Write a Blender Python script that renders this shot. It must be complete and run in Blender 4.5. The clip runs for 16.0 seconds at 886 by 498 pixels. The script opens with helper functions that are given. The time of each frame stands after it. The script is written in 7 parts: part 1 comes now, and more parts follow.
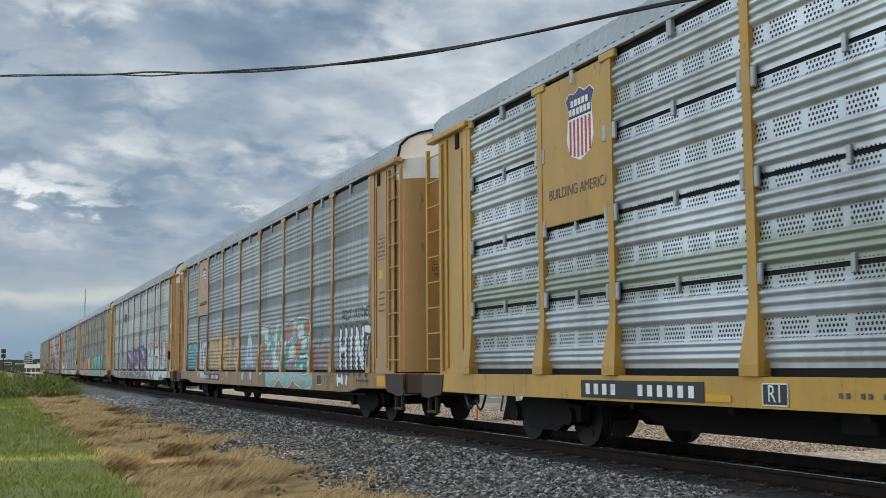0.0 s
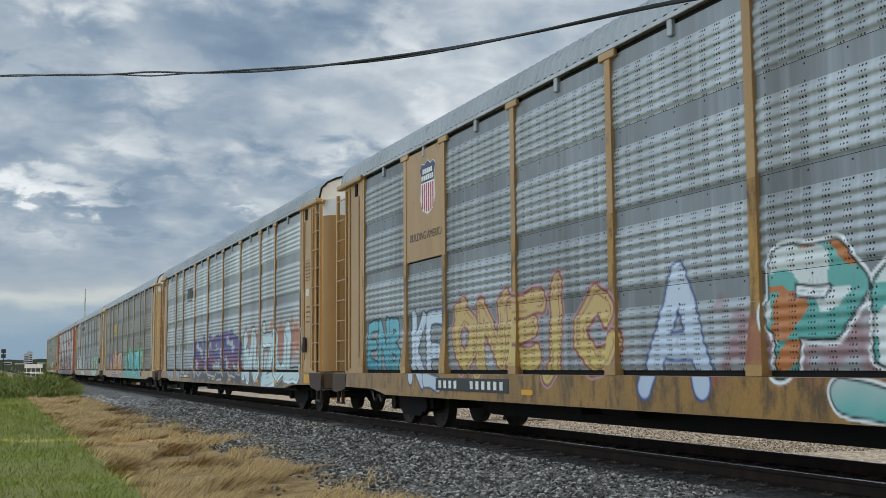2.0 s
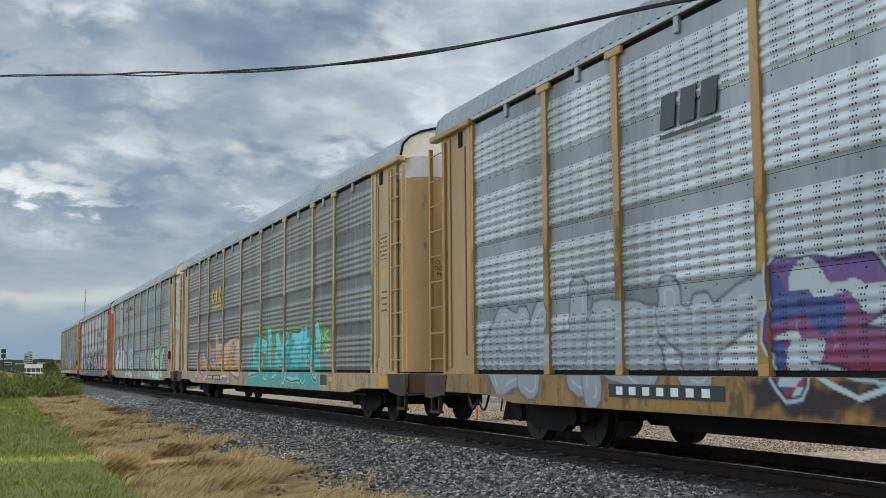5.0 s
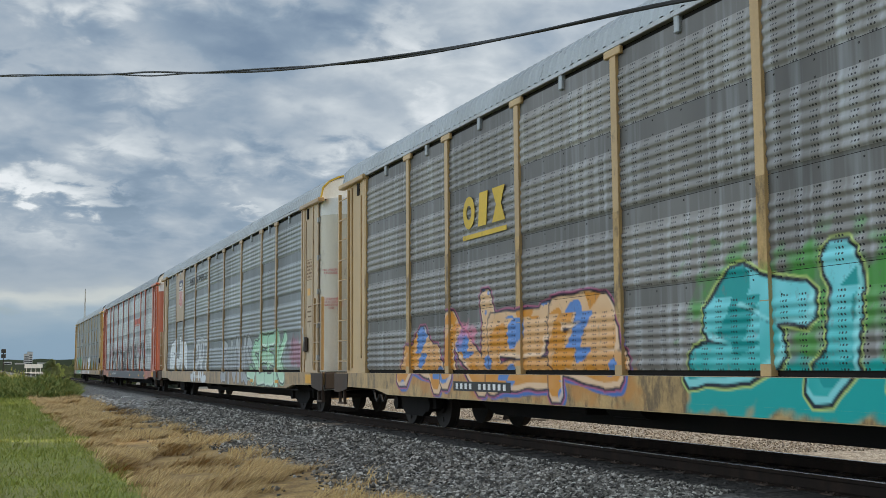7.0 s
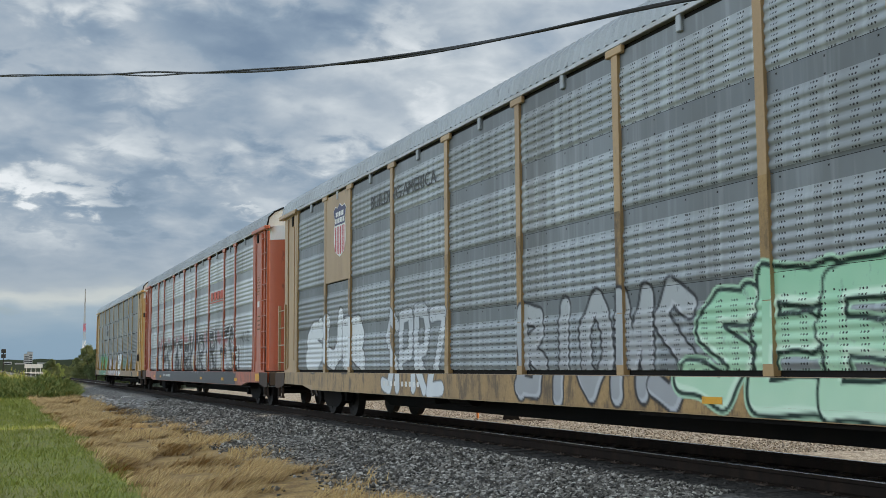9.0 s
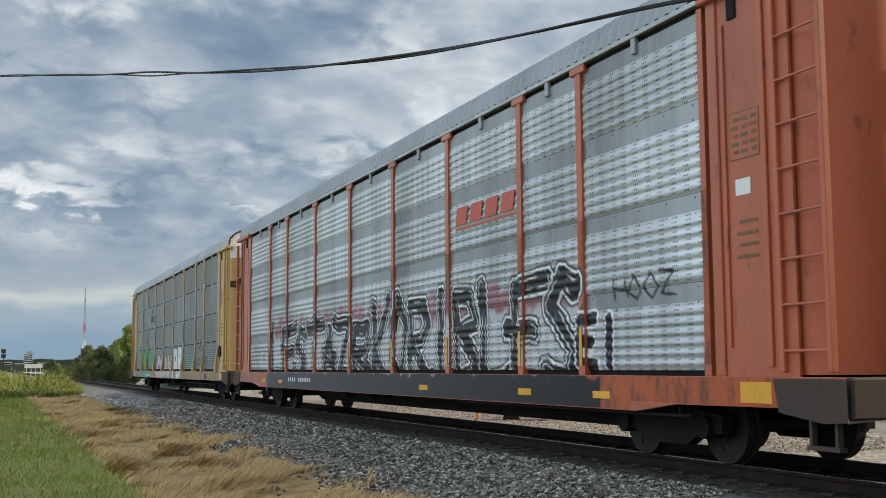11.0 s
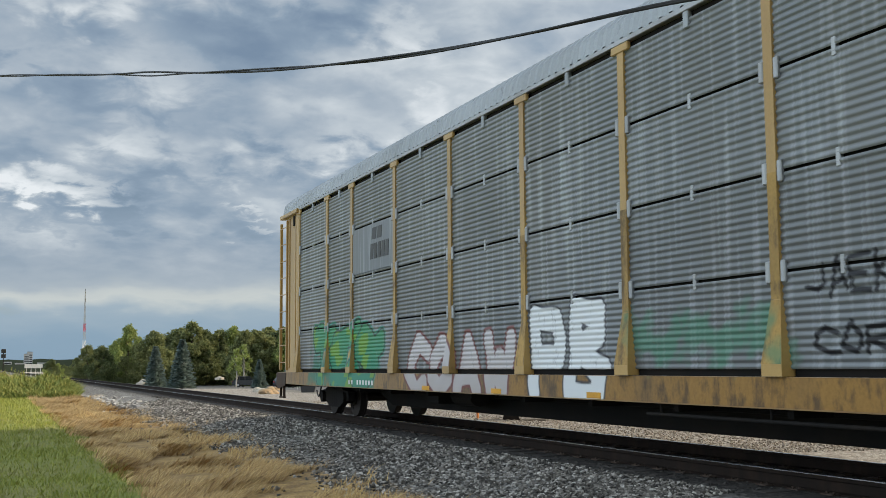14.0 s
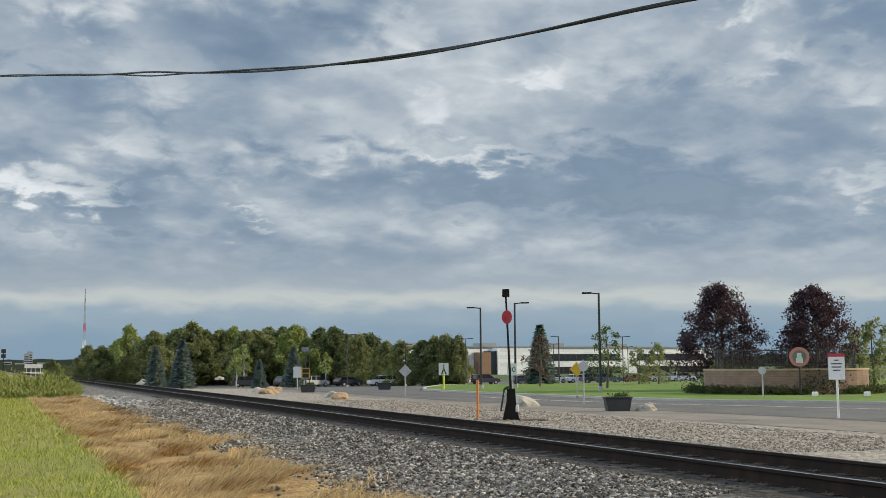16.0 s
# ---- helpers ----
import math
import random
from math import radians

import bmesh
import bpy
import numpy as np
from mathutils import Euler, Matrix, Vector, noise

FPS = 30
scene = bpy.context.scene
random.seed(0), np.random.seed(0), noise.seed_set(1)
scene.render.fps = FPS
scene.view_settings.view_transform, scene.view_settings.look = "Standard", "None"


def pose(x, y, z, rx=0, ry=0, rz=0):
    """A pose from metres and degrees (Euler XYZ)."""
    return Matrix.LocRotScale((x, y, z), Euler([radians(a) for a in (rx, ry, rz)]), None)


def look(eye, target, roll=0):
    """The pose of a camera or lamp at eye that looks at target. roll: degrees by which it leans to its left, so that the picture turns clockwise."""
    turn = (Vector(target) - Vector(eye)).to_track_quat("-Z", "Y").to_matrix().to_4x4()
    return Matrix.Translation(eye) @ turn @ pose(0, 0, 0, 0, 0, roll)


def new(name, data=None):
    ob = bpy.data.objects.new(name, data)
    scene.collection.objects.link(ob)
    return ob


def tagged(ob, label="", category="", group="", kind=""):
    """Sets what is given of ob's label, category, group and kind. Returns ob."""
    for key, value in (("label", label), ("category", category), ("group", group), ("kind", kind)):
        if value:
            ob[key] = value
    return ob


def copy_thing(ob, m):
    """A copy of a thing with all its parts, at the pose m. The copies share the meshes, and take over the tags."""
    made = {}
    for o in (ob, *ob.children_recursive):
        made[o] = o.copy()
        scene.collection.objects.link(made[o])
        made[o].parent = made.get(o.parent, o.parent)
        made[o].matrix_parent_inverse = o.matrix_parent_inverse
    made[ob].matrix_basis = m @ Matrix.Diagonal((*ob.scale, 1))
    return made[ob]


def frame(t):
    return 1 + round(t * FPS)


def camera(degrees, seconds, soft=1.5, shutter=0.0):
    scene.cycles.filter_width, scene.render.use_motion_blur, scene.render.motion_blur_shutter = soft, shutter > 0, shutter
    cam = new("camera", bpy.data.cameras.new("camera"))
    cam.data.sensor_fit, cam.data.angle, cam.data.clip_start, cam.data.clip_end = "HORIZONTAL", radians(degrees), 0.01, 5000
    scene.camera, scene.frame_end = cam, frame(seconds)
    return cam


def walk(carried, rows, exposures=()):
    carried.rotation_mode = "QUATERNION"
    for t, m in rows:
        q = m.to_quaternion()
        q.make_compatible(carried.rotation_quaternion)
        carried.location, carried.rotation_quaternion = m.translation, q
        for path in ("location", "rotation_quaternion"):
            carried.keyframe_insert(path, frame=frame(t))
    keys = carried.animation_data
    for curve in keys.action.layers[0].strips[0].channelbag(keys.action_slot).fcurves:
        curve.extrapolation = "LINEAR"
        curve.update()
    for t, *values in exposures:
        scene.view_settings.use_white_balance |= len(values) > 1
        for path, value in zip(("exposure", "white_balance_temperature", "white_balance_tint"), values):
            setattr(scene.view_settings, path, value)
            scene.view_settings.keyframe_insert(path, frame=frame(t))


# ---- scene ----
# ---------------------------------------------------------------- camera
# World: +y runs away along the track, +x across it, z = 0 is the top of the rails.
EYE = Vector((0.0, 0.0, 1.13))
YAW, PITCH = radians(21.489), radians(5.84)
AIM = EYE + 50 * Vector((math.sin(YAW) * math.cos(PITCH), math.cos(YAW) * math.cos(PITCH), math.sin(PITCH)))
cam = camera(42.36, 16.0, 0.7, 0.04)
walk(cam, [(0, look(EYE, AIM, -0.42)), (16, look(EYE, AIM, -0.42))], [(0, 0.0), (15.5, 0.0), (15.8, -0.08), (16, -0.1)])

SIDE = 7.11           # near face of the train
HALF = 1.5            # half of a car's width
TRACK = SIDE + HALF   # centre line of the track
LONG = 28.6           # length of a car over its couplers
SPEED = 11.469
FIRST = 19.43         # joint between the first and second car at 0 s

# ---------------------------------------------------------------- world and sun
SUN_WAY = Vector((1.0, -0.19, 0.44)).normalized()   # towards the sun


def node(tree, kind, links=(), **values):
    n = tree.nodes.new(kind)
    for key, value in values.items():
        if key.startswith("i_"):
            n.inputs[key[2:].replace("_", " ")].default_value = value
        elif key == "sky_type":
            n.sky_type = value
        elif key == "sun_disc":
            n.sun_disc = value
        elif key == "operation":
            n.operation = value
        elif key == "attribute_name":
            n.attribute_name = value
    for name, src in links:  # socket name or index
        tree.links.new(src, n.inputs[name])
    return n


def ramp(tree, src, stops):
    n = tree.nodes.new("ShaderNodeValToRGB")
    tree.links.new(src, n.inputs[0])
    while len(n.color_ramp.elements) < len(stops):
        n.color_ramp.elements.new(0.5)
    for e, (at, colour) in zip(n.color_ramp.elements, stops):
        e.position = at
        e.color = (*colour, 1) if len(colour) == 3 else colour
    return n.outputs[0]


def grey(v):
    return (v, v, v)


def maths(tree, op, a, b=0.0, clamp=False):
    n = tree.nodes.new("ShaderNodeMath")
    n.operation, n.use_clamp = op, clamp
    for k, v in enumerate((a, b)):
        if isinstance(v, (int, float)):
            n.inputs[k].default_value = v
        else:
            tree.links.new(v, n.inputs[k])
    return n.outputs[0]


def blend(tree, fac, a, b, how="MIX"):
    n = tree.nodes.new("ShaderNodeMix")
    n.data_type, n.blend_type = "RGBA", how
    for sock, v in ((n.inputs[0], fac), (n.inputs[6], a), (n.inputs[7], b)):
        if isinstance(v, (int, float)):
            sock.default_value = v
        elif isinstance(v, tuple):
            sock.default_value = (*v, 1) if len(v) == 3 else v
        else:
            tree.links.new(v, sock)
    return n.outputs[2]


# the larger clouds of the deck: bearing, height, half width, half height (degrees), pale or dark
CLOUDS = ((1.8, 16.2, 3.7, 1.6, -0.6), (10.7, 16.5, 5.4, 2.3, -0.9), (15.5, 16.8, 2.0, 1.7, -0.5), (2.3, 12.9, 4.8, 1.7, -0.6), (3.6, 7.4, 5.4, 1.0, -0.7), (9.4, 8.6, 6.8, 1.3, -0.5), (19.1, 9.3, 7.9, 1.7, -0.5), (27.6, 9.2, 9.3, 1.6, -0.9), (32.0, 12.8, 3.4, 1.7, -0.6), (41.1, 16.4, 2.5, 1.4, -0.7), (39.2, 13.6, 4.2, 0.8, -0.5), (33.5, 8.1, 6.2, 1.1, -0.7), (2.3, 8.7, 3.1, 1.2, 1.5),
          (4.5, 17.3, 2.3, 1.4, 1.1), (7.2, 14.6, 3.7, 2.0, 0.6), (18.8, 16.9, 2.3, 1.1, 0.8), (20.6, 12.9, 1.6, 1.2, 0.75), (15.2, 11.8, 5.7, 1.7, 0.6), (6.4, 11.2, 3.1, 1.1, 0.5), (26.6, 14.4, 1.7, 0.7, 0.6), (36.8, 17.3, 2.3, 0.8, 0.9), (38.1, 15.0, 1.4, 0.7, 0.6), (23.3, 10.6, 3.1, 0.5, 0.8), (42.2, 13.4, 2.5, 1.7, 0.7), (42.3, 8.4, 2.3, 0.8, 0.7), (11.8, 7.2, 1.7, 0.4, 0.7))


def build_world():
    w = bpy.data.worlds.new("evening_sky")
    scene.world = w
    w.use_nodes = True
    t = w.node_tree
    t.nodes.clear()
    out = t.nodes.new("ShaderNodeOutputWorld")
    sky = node(t, "ShaderNodeTexSky", sky_type="NISHITA", sun_disc=False)
    sky.sun_elevation = math.asin(SUN_WAY.z)
    sky.sun_rotation = math.atan2(SUN_WAY.x, SUN_WAY.y)
    clear = node(t, "ShaderNodeBackground", [("Color", sky.outputs[0])], i_Strength=0.10)
    co = node(t, "ShaderNodeTexCoord").outputs["Generated"]
    sep = node(t, "ShaderNodeSeparateXYZ", [("Vector", co)])
    up = maths(t, "MAXIMUM", sep.outputs[2], 0.0)
    low = maths(t, "ADD", up, 0.28)
    px = maths(t, "DIVIDE", sep.outputs[0], low)
    py = maths(t, "DIVIDE", sep.outputs[1], low)
    flat = node(t, "ShaderNodeCombineXYZ", [("X", px), ("Y", py)])
    # the cloud deck, seen from below: rows of soft rolls with finer tufts
    big = node(t, "ShaderNodeTexNoise", [("Vector", flat.outputs[0])], i_Scale=1.9, i_Detail=5.0, i_Roughness=0.5, i_Distortion=0.2)
    fine = node(t, "ShaderNodeTexNoise", [("Vector", flat.outputs[0])], i_Scale=5.4, i_Detail=5.0, i_Roughness=0.5, i_Distortion=0.15)
    tuft = node(t, "ShaderNodeTexNoise", [("Vector", flat.outputs[0])], i_Scale=13.0, i_Detail=5.0, i_Roughness=0.55, i_Distortion=0.3)
    both = maths(t, "ADD", maths(t, "MULTIPLY", big.outputs[0], 0.44), maths(t, "MULTIPLY", fine.outputs[0], 0.38))
    both = maths(t, "ADD", both, maths(t, "MULTIPLY", tuft.outputs[0], 0.18))
    bearing = maths(t, "MULTIPLY", maths(t, "ARCTAN2", sep.outputs[0], sep.outputs[1]), 57.2958)
    height = maths(t, "MULTIPLY", maths(t, "ARCSINE", sep.outputs[2]), 57.2958)
    bearing = maths(t, "ADD", bearing, maths(t, "MULTIPLY", maths(t, "SUBTRACT", fine.outputs[0], 0.5), 9.0))
    height = maths(t, "ADD", height, maths(t, "MULTIPLY", maths(t, "SUBTRACT", tuft.outputs[0], 0.5), 6.0))
    place = node(t, "ShaderNodeCombineXYZ", [("X", bearing), ("Y", height)]).outputs[0]
    for az, el, wide, tall, pale in CLOUDS:
        off = node(t, "ShaderNodeVectorMath", [(0, place)], operation="SUBTRACT")
        off.inputs[1].default_value = (az, el, 0)
        off2 = node(t, "ShaderNodeVectorMath", [(0, off.outputs[0])], operation="MULTIPLY")
        off2.inputs[1].default_value = (1 / wide, 1 / tall, 0)
        span = node(t, "ShaderNodeVectorMath", [(0, off2.outputs[0])], operation="LENGTH").outputs["Value"]
        lift = node(t, "ShaderNodeMapRange", [("Value", span)], i_From_Min=0.25, i_From_Max=1.25, i_To_Min=0.115 * pale, i_To_Max=0.0)
        lift.interpolation_type = "SMOOTHSTEP"
        both = maths(t, "ADD", both, lift.outputs[0])
    cloud = ramp(t, both, [(0.34, (0.195, 0.27, 0.375)), (0.43, (0.275, 0.36, 0.46)), (0.51, (0.41, 0.48, 0.555)), (0.58, (0.57, 0.63, 0.68)), (0.67, (0.84, 0.88, 0.91))])
    # the deck thins towards the horizon: a pale strip over a blue-grey one
    band = ramp(t, maths(t, "ADD", up, maths(t, "MULTIPLY", maths(t, "SUBTRACT", fine.outputs[0], 0.5), 0.035)),
                [(0.0, (0.25, 0.37, 0.49)), (0.022, (0.25, 0.37, 0.49)), (0.046, (0.34, 0.44, 0.53)), (0.060, (0.60, 0.64, 0.63)), (0.072, (0.38, 0.45, 0.52)), (0.11, (0.30, 0.37, 0.46))])
    near = node(t, "ShaderNodeMapRange", [("Value", up)], i_From_Min=0.062, i_From_Max=0.115)
    col = blend(t, near.outputs[0], band, cloud)
    # the clouds opposite the sun are lit from the front
    away = node(t, "ShaderNodeVectorMath", [(0, co)], operation="DOT_PRODUCT")
    away.inputs[1].default_value = (-SUN_WAY.x, -SUN_WAY.y, 0.45)
    lit = node(t, "ShaderNodeMapRange", [("Value", away.outputs["Value"])], i_From_Min=0.30, i_From_Max=0.95, i_To_Min=1.0, i_To_Max=3.15)
    lit.interpolation_type = "SMOOTHSTEP"
    deck = node(t, "ShaderNodeBackground", [("Color", col), ("Strength", lit.outputs[0])])
    cover = node(t, "ShaderNodeMapRange", [("Value", both)], i_From_Min=0.30, i_From_Max=0.42, i_To_Min=0.62, i_To_Max=0.95)
    mix = node(t, "ShaderNodeMixShader", [("Fac", cover.outputs[0])])
    t.links.new(clear.outputs[0], mix.inputs[1])
    t.links.new(deck.outputs[0], mix.inputs[2])
    t.links.new(mix.outputs[0], out.inputs[0])
    sun = new("sun", bpy.data.lights.new("sun", "SUN"))
    sun.data.energy, sun.data.angle, sun.data.color = 5.0, radians(0.6), (1.0, 0.86, 0.64)
    sun.matrix_world = look(SUN_WAY * 100, (0, 0, 0))


build_world()


# ---------------------------------------------------------------- materials
def material(name, rough=0.6, metal=0.0):
    m = bpy.data.materials.new(name)
    m.use_nodes = True
    t = m.node_tree
    b = t.nodes["Principled BSDF"]
    b.inputs["Roughness"].default_value, b.inputs["Metallic"].default_value = rough, metal
    return m, t, b


def noise_of(t, scale, detail=3.0, stretch=None, rough=0.55):
    co = node(t, "ShaderNodeTexCoord").outputs["Object"]
    if stretch:
        co = node(t, "ShaderNodeMapping", [("Vector", co)], i_Scale=stretch).outputs[0]
    return node(t, "ShaderNodeTexNoise", [("Vector", co)], i_Scale=scale, i_Detail=detail, i_Roughness=rough).outputs[0]


def bump(t, b, height, strength=0.3, distance=0.01):
    n = node(t, "ShaderNodeBump", [("Height", height)], i_Strength=strength, i_Distance=distance)
    t.links.new(n.outputs[0], b.inputs["Normal"])


def weathered(name, colour, dirt, rough=0.55, metal=0.0, amount=0.5, scale=1.3, grain=30.0, streak=(1, 1, 0.25), gloss=0.5):
    """Paint or metal with broad stains, streaks and fine grain."""
    m, t, b = material(name, rough, metal)
    broad = noise_of(t, scale, 4, streak)
    fine = noise_of(t, grain, 2)
    fac = node(t, "ShaderNodeMapRange", [("Value", broad)], i_From_Min=0.42, i_From_Max=0.72, i_To_Max=amount).outputs[0]
    c = blend(t, fac, colour, dirt)
    rnd = node(t, "ShaderNodeObjectInfo").outputs["Random"]
    c = blend(t, 1.0, c, ramp(t, rnd, [(0, grey(0.90)), (1, grey(1.08))]), "MULTIPLY")
    c = blend(t, 1.0, c, ramp(t, fine, [(0.3, grey(0.95)), (0.7, grey(1.04))]), "MULTIPLY")
    t.links.new(maths(t, "ADD", maths(t, "MULTIPLY", broad, 0.25), rough - 0.12), b.inputs["Roughness"])
    grime = noise_of(t, 6.0, 5, (1, 1, 0.35), 0.7)   # chips and rust runs
    spot = ramp(t, grime, [(0.60, grey(0)), (0.68, grey(min(1.0, amount * 1.2)))])
    c = blend(t, spot, c, tuple(v * 0.55 for v in dirt))
    t.links.new(c, b.inputs["Base Color"])
    bump(t, b, fine, 0.15, 0.003)
    b.inputs["Specular IOR Level"].default_value = gloss
    return m


def sheet_metal(name, colour, holes, painted=False, dirt=(0.20, 0.20, 0.19), metal=0.4, algae=False):
    """Galvanised side sheeting; holes: how the perforations lie. Paint sprayed over it comes as a colour attribute."""
    m, t, b = material(name, 0.45, metal)
    co = node(t, "ShaderNodeTexCoord").outputs["Object"]
    sep = node(t, "ShaderNodeSeparateXYZ", [("Vector", co)])
    y, z = sep.outputs[1], sep.outputs[2]
    broad = noise_of(t, 0.9, 4, (1, 1, 0.3))
    streak = noise_of(t, 2.6, 3, (1, 3.0, 0.15))
    c = blend(t, ramp(t, broad, [(0.4, grey(0)), (0.75, grey(0.75))]), colour, dirt)
    c = blend(t, ramp(t, streak, [(0.5, grey(0)), (0.8, grey(0.45))]), c, (0.62, 0.65, 0.66))
    rnd = node(t, "ShaderNodeObjectInfo").outputs["Random"]
    c = blend(t, 1.0, c, ramp(t, rnd, [(0, grey(0.86)), (1, grey(1.10))]), "MULTIPLY")
    if holes and holes[4] < 0.012:   # the plain strip at the head of each sheet is duller zinc
        plain = maths(t, "GREATER_THAN", maths(t, "FRACT", maths(t, "DIVIDE", maths(t, "SUBTRACT", z, 1.06), 0.99)), 0.76)
        c = blend(t, plain, c, blend(t, 1.0, c, grey(0.57), "MULTIPLY"))
    if algae:   # a green bloom over one course of sheets
        low = maths(t, "ADD", z, maths(t, "MULTIPLY", maths(t, "SUBTRACT", streak, 0.5), 0.5))
        bloom = ramp(t, maths(t, "DIVIDE", low, 5.0), [(0.375, grey(0)), (0.40, grey(0.55)), (0.465, grey(0.65)), (0.49, grey(0))])
        c = blend(t, bloom, c, (0.26, 0.30, 0.19))
    if painted:
        att = node(t, "ShaderNodeAttribute", attribute_name="spray")
        # worn paint lets the zinc through in fine flecks
        cover = maths(t, "MULTIPLY", att.outputs["Alpha"], ramp(t, noise_of(t, 9, 5, (1, 1, 0.5), 0.7), [(0.30, grey(0.45)), (0.42, grey(1))]))
        c = blend(t, cover, c, att.outputs["Color"])
        t.links.new(maths(t, "SUBTRACT", metal, maths(t, "MULTIPLY", cover, metal), True), b.inputs["Metallic"])
    if holes:
        dy, dz, groups, rows, size = holes

        def cell(v, step):
            return maths(t, "SUBTRACT", maths(t, "FRACT", maths(t, "DIVIDE", v, step)), 0.5)

        row = maths(t, "FLOOR", maths(t, "DIVIDE", z, dz))
        ys = maths(t, "ADD", y, maths(t, "MULTIPLY", row, dy * (0.5 if size > 0.012 else 0.0)))
        a, c2 = maths(t, "MULTIPLY", cell(ys, dy), dy), maths(t, "MULTIPLY", cell(z, dz), dz)
        r = maths(t, "SQRT", maths(t, "ADD", maths(t, "MULTIPLY", a, a), maths(t, "MULTIPLY", c2, c2)))
        dot = maths(t, "LESS_THAN", r, size)
        keep = maths(t, "LESS_THAN", maths(t, "FRACT", maths(t, "DIVIDE", y, groups[0])), groups[1])
        keep = maths(t, "MULTIPLY", keep, maths(t, "LESS_THAN", maths(t, "FRACT", maths(t, "DIVIDE", maths(t, "ADD", z, rows[2]), rows[0])), rows[1]))
        dot = maths(t, "MULTIPLY", dot, keep)
        c = blend(t, dot, c, (0.02, 0.02, 0.022))
    t.links.new(c, b.inputs["Base Color"])
    t.links.new(maths(t, "ADD", maths(t, "MULTIPLY", broad, 0.3), 0.26), b.inputs["Roughness"])
    bump(t, b, noise_of(t, 14, 2), 0.12, 0.004)
    b.inputs["Specular IOR Level"].default_value = 0.22
    return m


def spray_paint(name, base):
    """Painted steel on which sprayed colour lies as an attribute."""
    m, t, b = material(name, 0.5)
    broad = noise_of(t, 1.4, 4, (1, 1, 0.3))
    c = blend(t, ramp(t, broad, [(0.45, grey(0)), (0.75, grey(0.55))]), base, (0.10, 0.075, 0.05))
    c = blend(t, ramp(t, noise_of(t, 5.0, 5, (1, 1, 0.4), 0.7), [(0.48, grey(0)), (0.62, grey(0.7))]), c, (0.055, 0.042, 0.034))
    c = blend(t, 1.0, c, ramp(t, noise_of(t, 26, 2), [(0.3, grey(0.88)), (0.7, grey(1.08))]), "MULTIPLY")
    att = node(t, "ShaderNodeAttribute", attribute_name="spray")
    c = blend(t, att.outputs["Alpha"], c, att.outputs["Color"])
    t.links.new(c, b.inputs["Base Color"])
    b.inputs["Specular IOR Level"].default_value = 0.10
    return m


STEEL_DARK = weathered("dark_steel", (0.016, 0.015, 0.0145), (0.034, 0.027, 0.022), 0.85, 0.0, 0.6, gloss=0.12)
RUST = weathered("rusty_cast_steel", (0.055, 0.038, 0.028), (0.10, 0.056, 0.032), 0.8, 0.1, 0.6)
WHEEL = weathered("wheel_steel", (0.025, 0.022, 0.02), (0.05, 0.037, 0.03), 0.7, 0.0, 0.5, gloss=0.2)
RAIL_STEEL = weathered("brown_rail_steel", (0.024, 0.018, 0.015), (0.050, 0.034, 0.025), 0.85, 0.0, 0.6, 4.0, gloss=0.08)
BRIGHT = weathered("polished_steel", (0.55, 0.54, 0.52), (0.35, 0.30, 0.26), 0.25, 1.0, 0.4)
RUBBER = weathered("black_rubber", (0.018, 0.018, 0.02), (0.03, 0.03, 0.03), 0.7)
WHITE = weathered("white_paint", (0.78, 0.77, 0.74), (0.45, 0.42, 0.36), 0.5, 0.0, 0.35)
BLACK = weathered("black_paint", (0.02, 0.02, 0.02), (0.04, 0.037, 0.033), 0.5)
GALV = weathered("galvanised_fittings", (0.42, 0.43, 0.43), (0.25, 0.23, 0.21), 0.5, 0.6)
ROOF = weathered("galvanised_roof", (0.34, 0.36, 0.37), (0.25, 0.26, 0.26), 0.5, 0.3, 0.6, 0.6)
ORANGE_TAPE = weathered("amber_reflector", (0.75, 0.36, 0.02), (0.5, 0.25, 0.03), 0.35)
RED_PAINT = weathered("red_paint", (0.50, 0.035, 0.045), (0.30, 0.03, 0.04), 0.45)
BLUE_PAINT = weathered("navy_paint", (0.035, 0.035, 0.11), (0.06, 0.06, 0.12), 0.5)


# ---------------------------------------------------------------- mesh helpers
def part(name, bm, mat, parent=None, label="", smooth=False):
    me = bpy.data.meshes.new(name)
    bm.to_mesh(me)
    bm.free()
    return part_mesh(name, me, mat, parent, label, smooth)


def part_mesh(name, me, mat, parent=None, label="", smooth=False):
    if mat and not me.materials:
        me.materials.append(mat)
    if smooth:
        me.polygons.foreach_set("use_smooth", [True] * len(me.polygons))
    ob = new(name, me)
    if parent:
        ob.parent = parent
    if label:
        ob["label"] = label
    return ob


def empty(name, m=None):
    ob = new(name)
    if m is not None:
        ob.matrix_world = m
    return ob


def box(bm, x0, x1, y0, y1, z0, z1, bev=0.0):
    m = Matrix.LocRotScale(((x0 + x1) / 2, (y0 + y1) / 2, (z0 + z1) / 2), None, (abs(x1 - x0), abs(y1 - y0), abs(z1 - z0)))
    vs = bmesh.ops.create_cube(bm, size=1, matrix=m)["verts"]
    if bev:
        es = list({e for v in vs for e in v.link_edges})
        bmesh.ops.bevel(bm, geom=es, offset=bev, segments=1, affect="EDGES")
    return bm


def rod(bm, a, b, r, n=8, r2=None):
    a, b = Vector(a), Vector(b)
    m = Matrix.Translation((a + b) / 2) @ (b - a).to_track_quat("Z", "Y").to_matrix().to_4x4()
    bmesh.ops.create_cone(bm, cap_ends=True, segments=n, radius1=r, radius2=r if r2 is None else r2, depth=(b - a).length, matrix=m)
    return bm


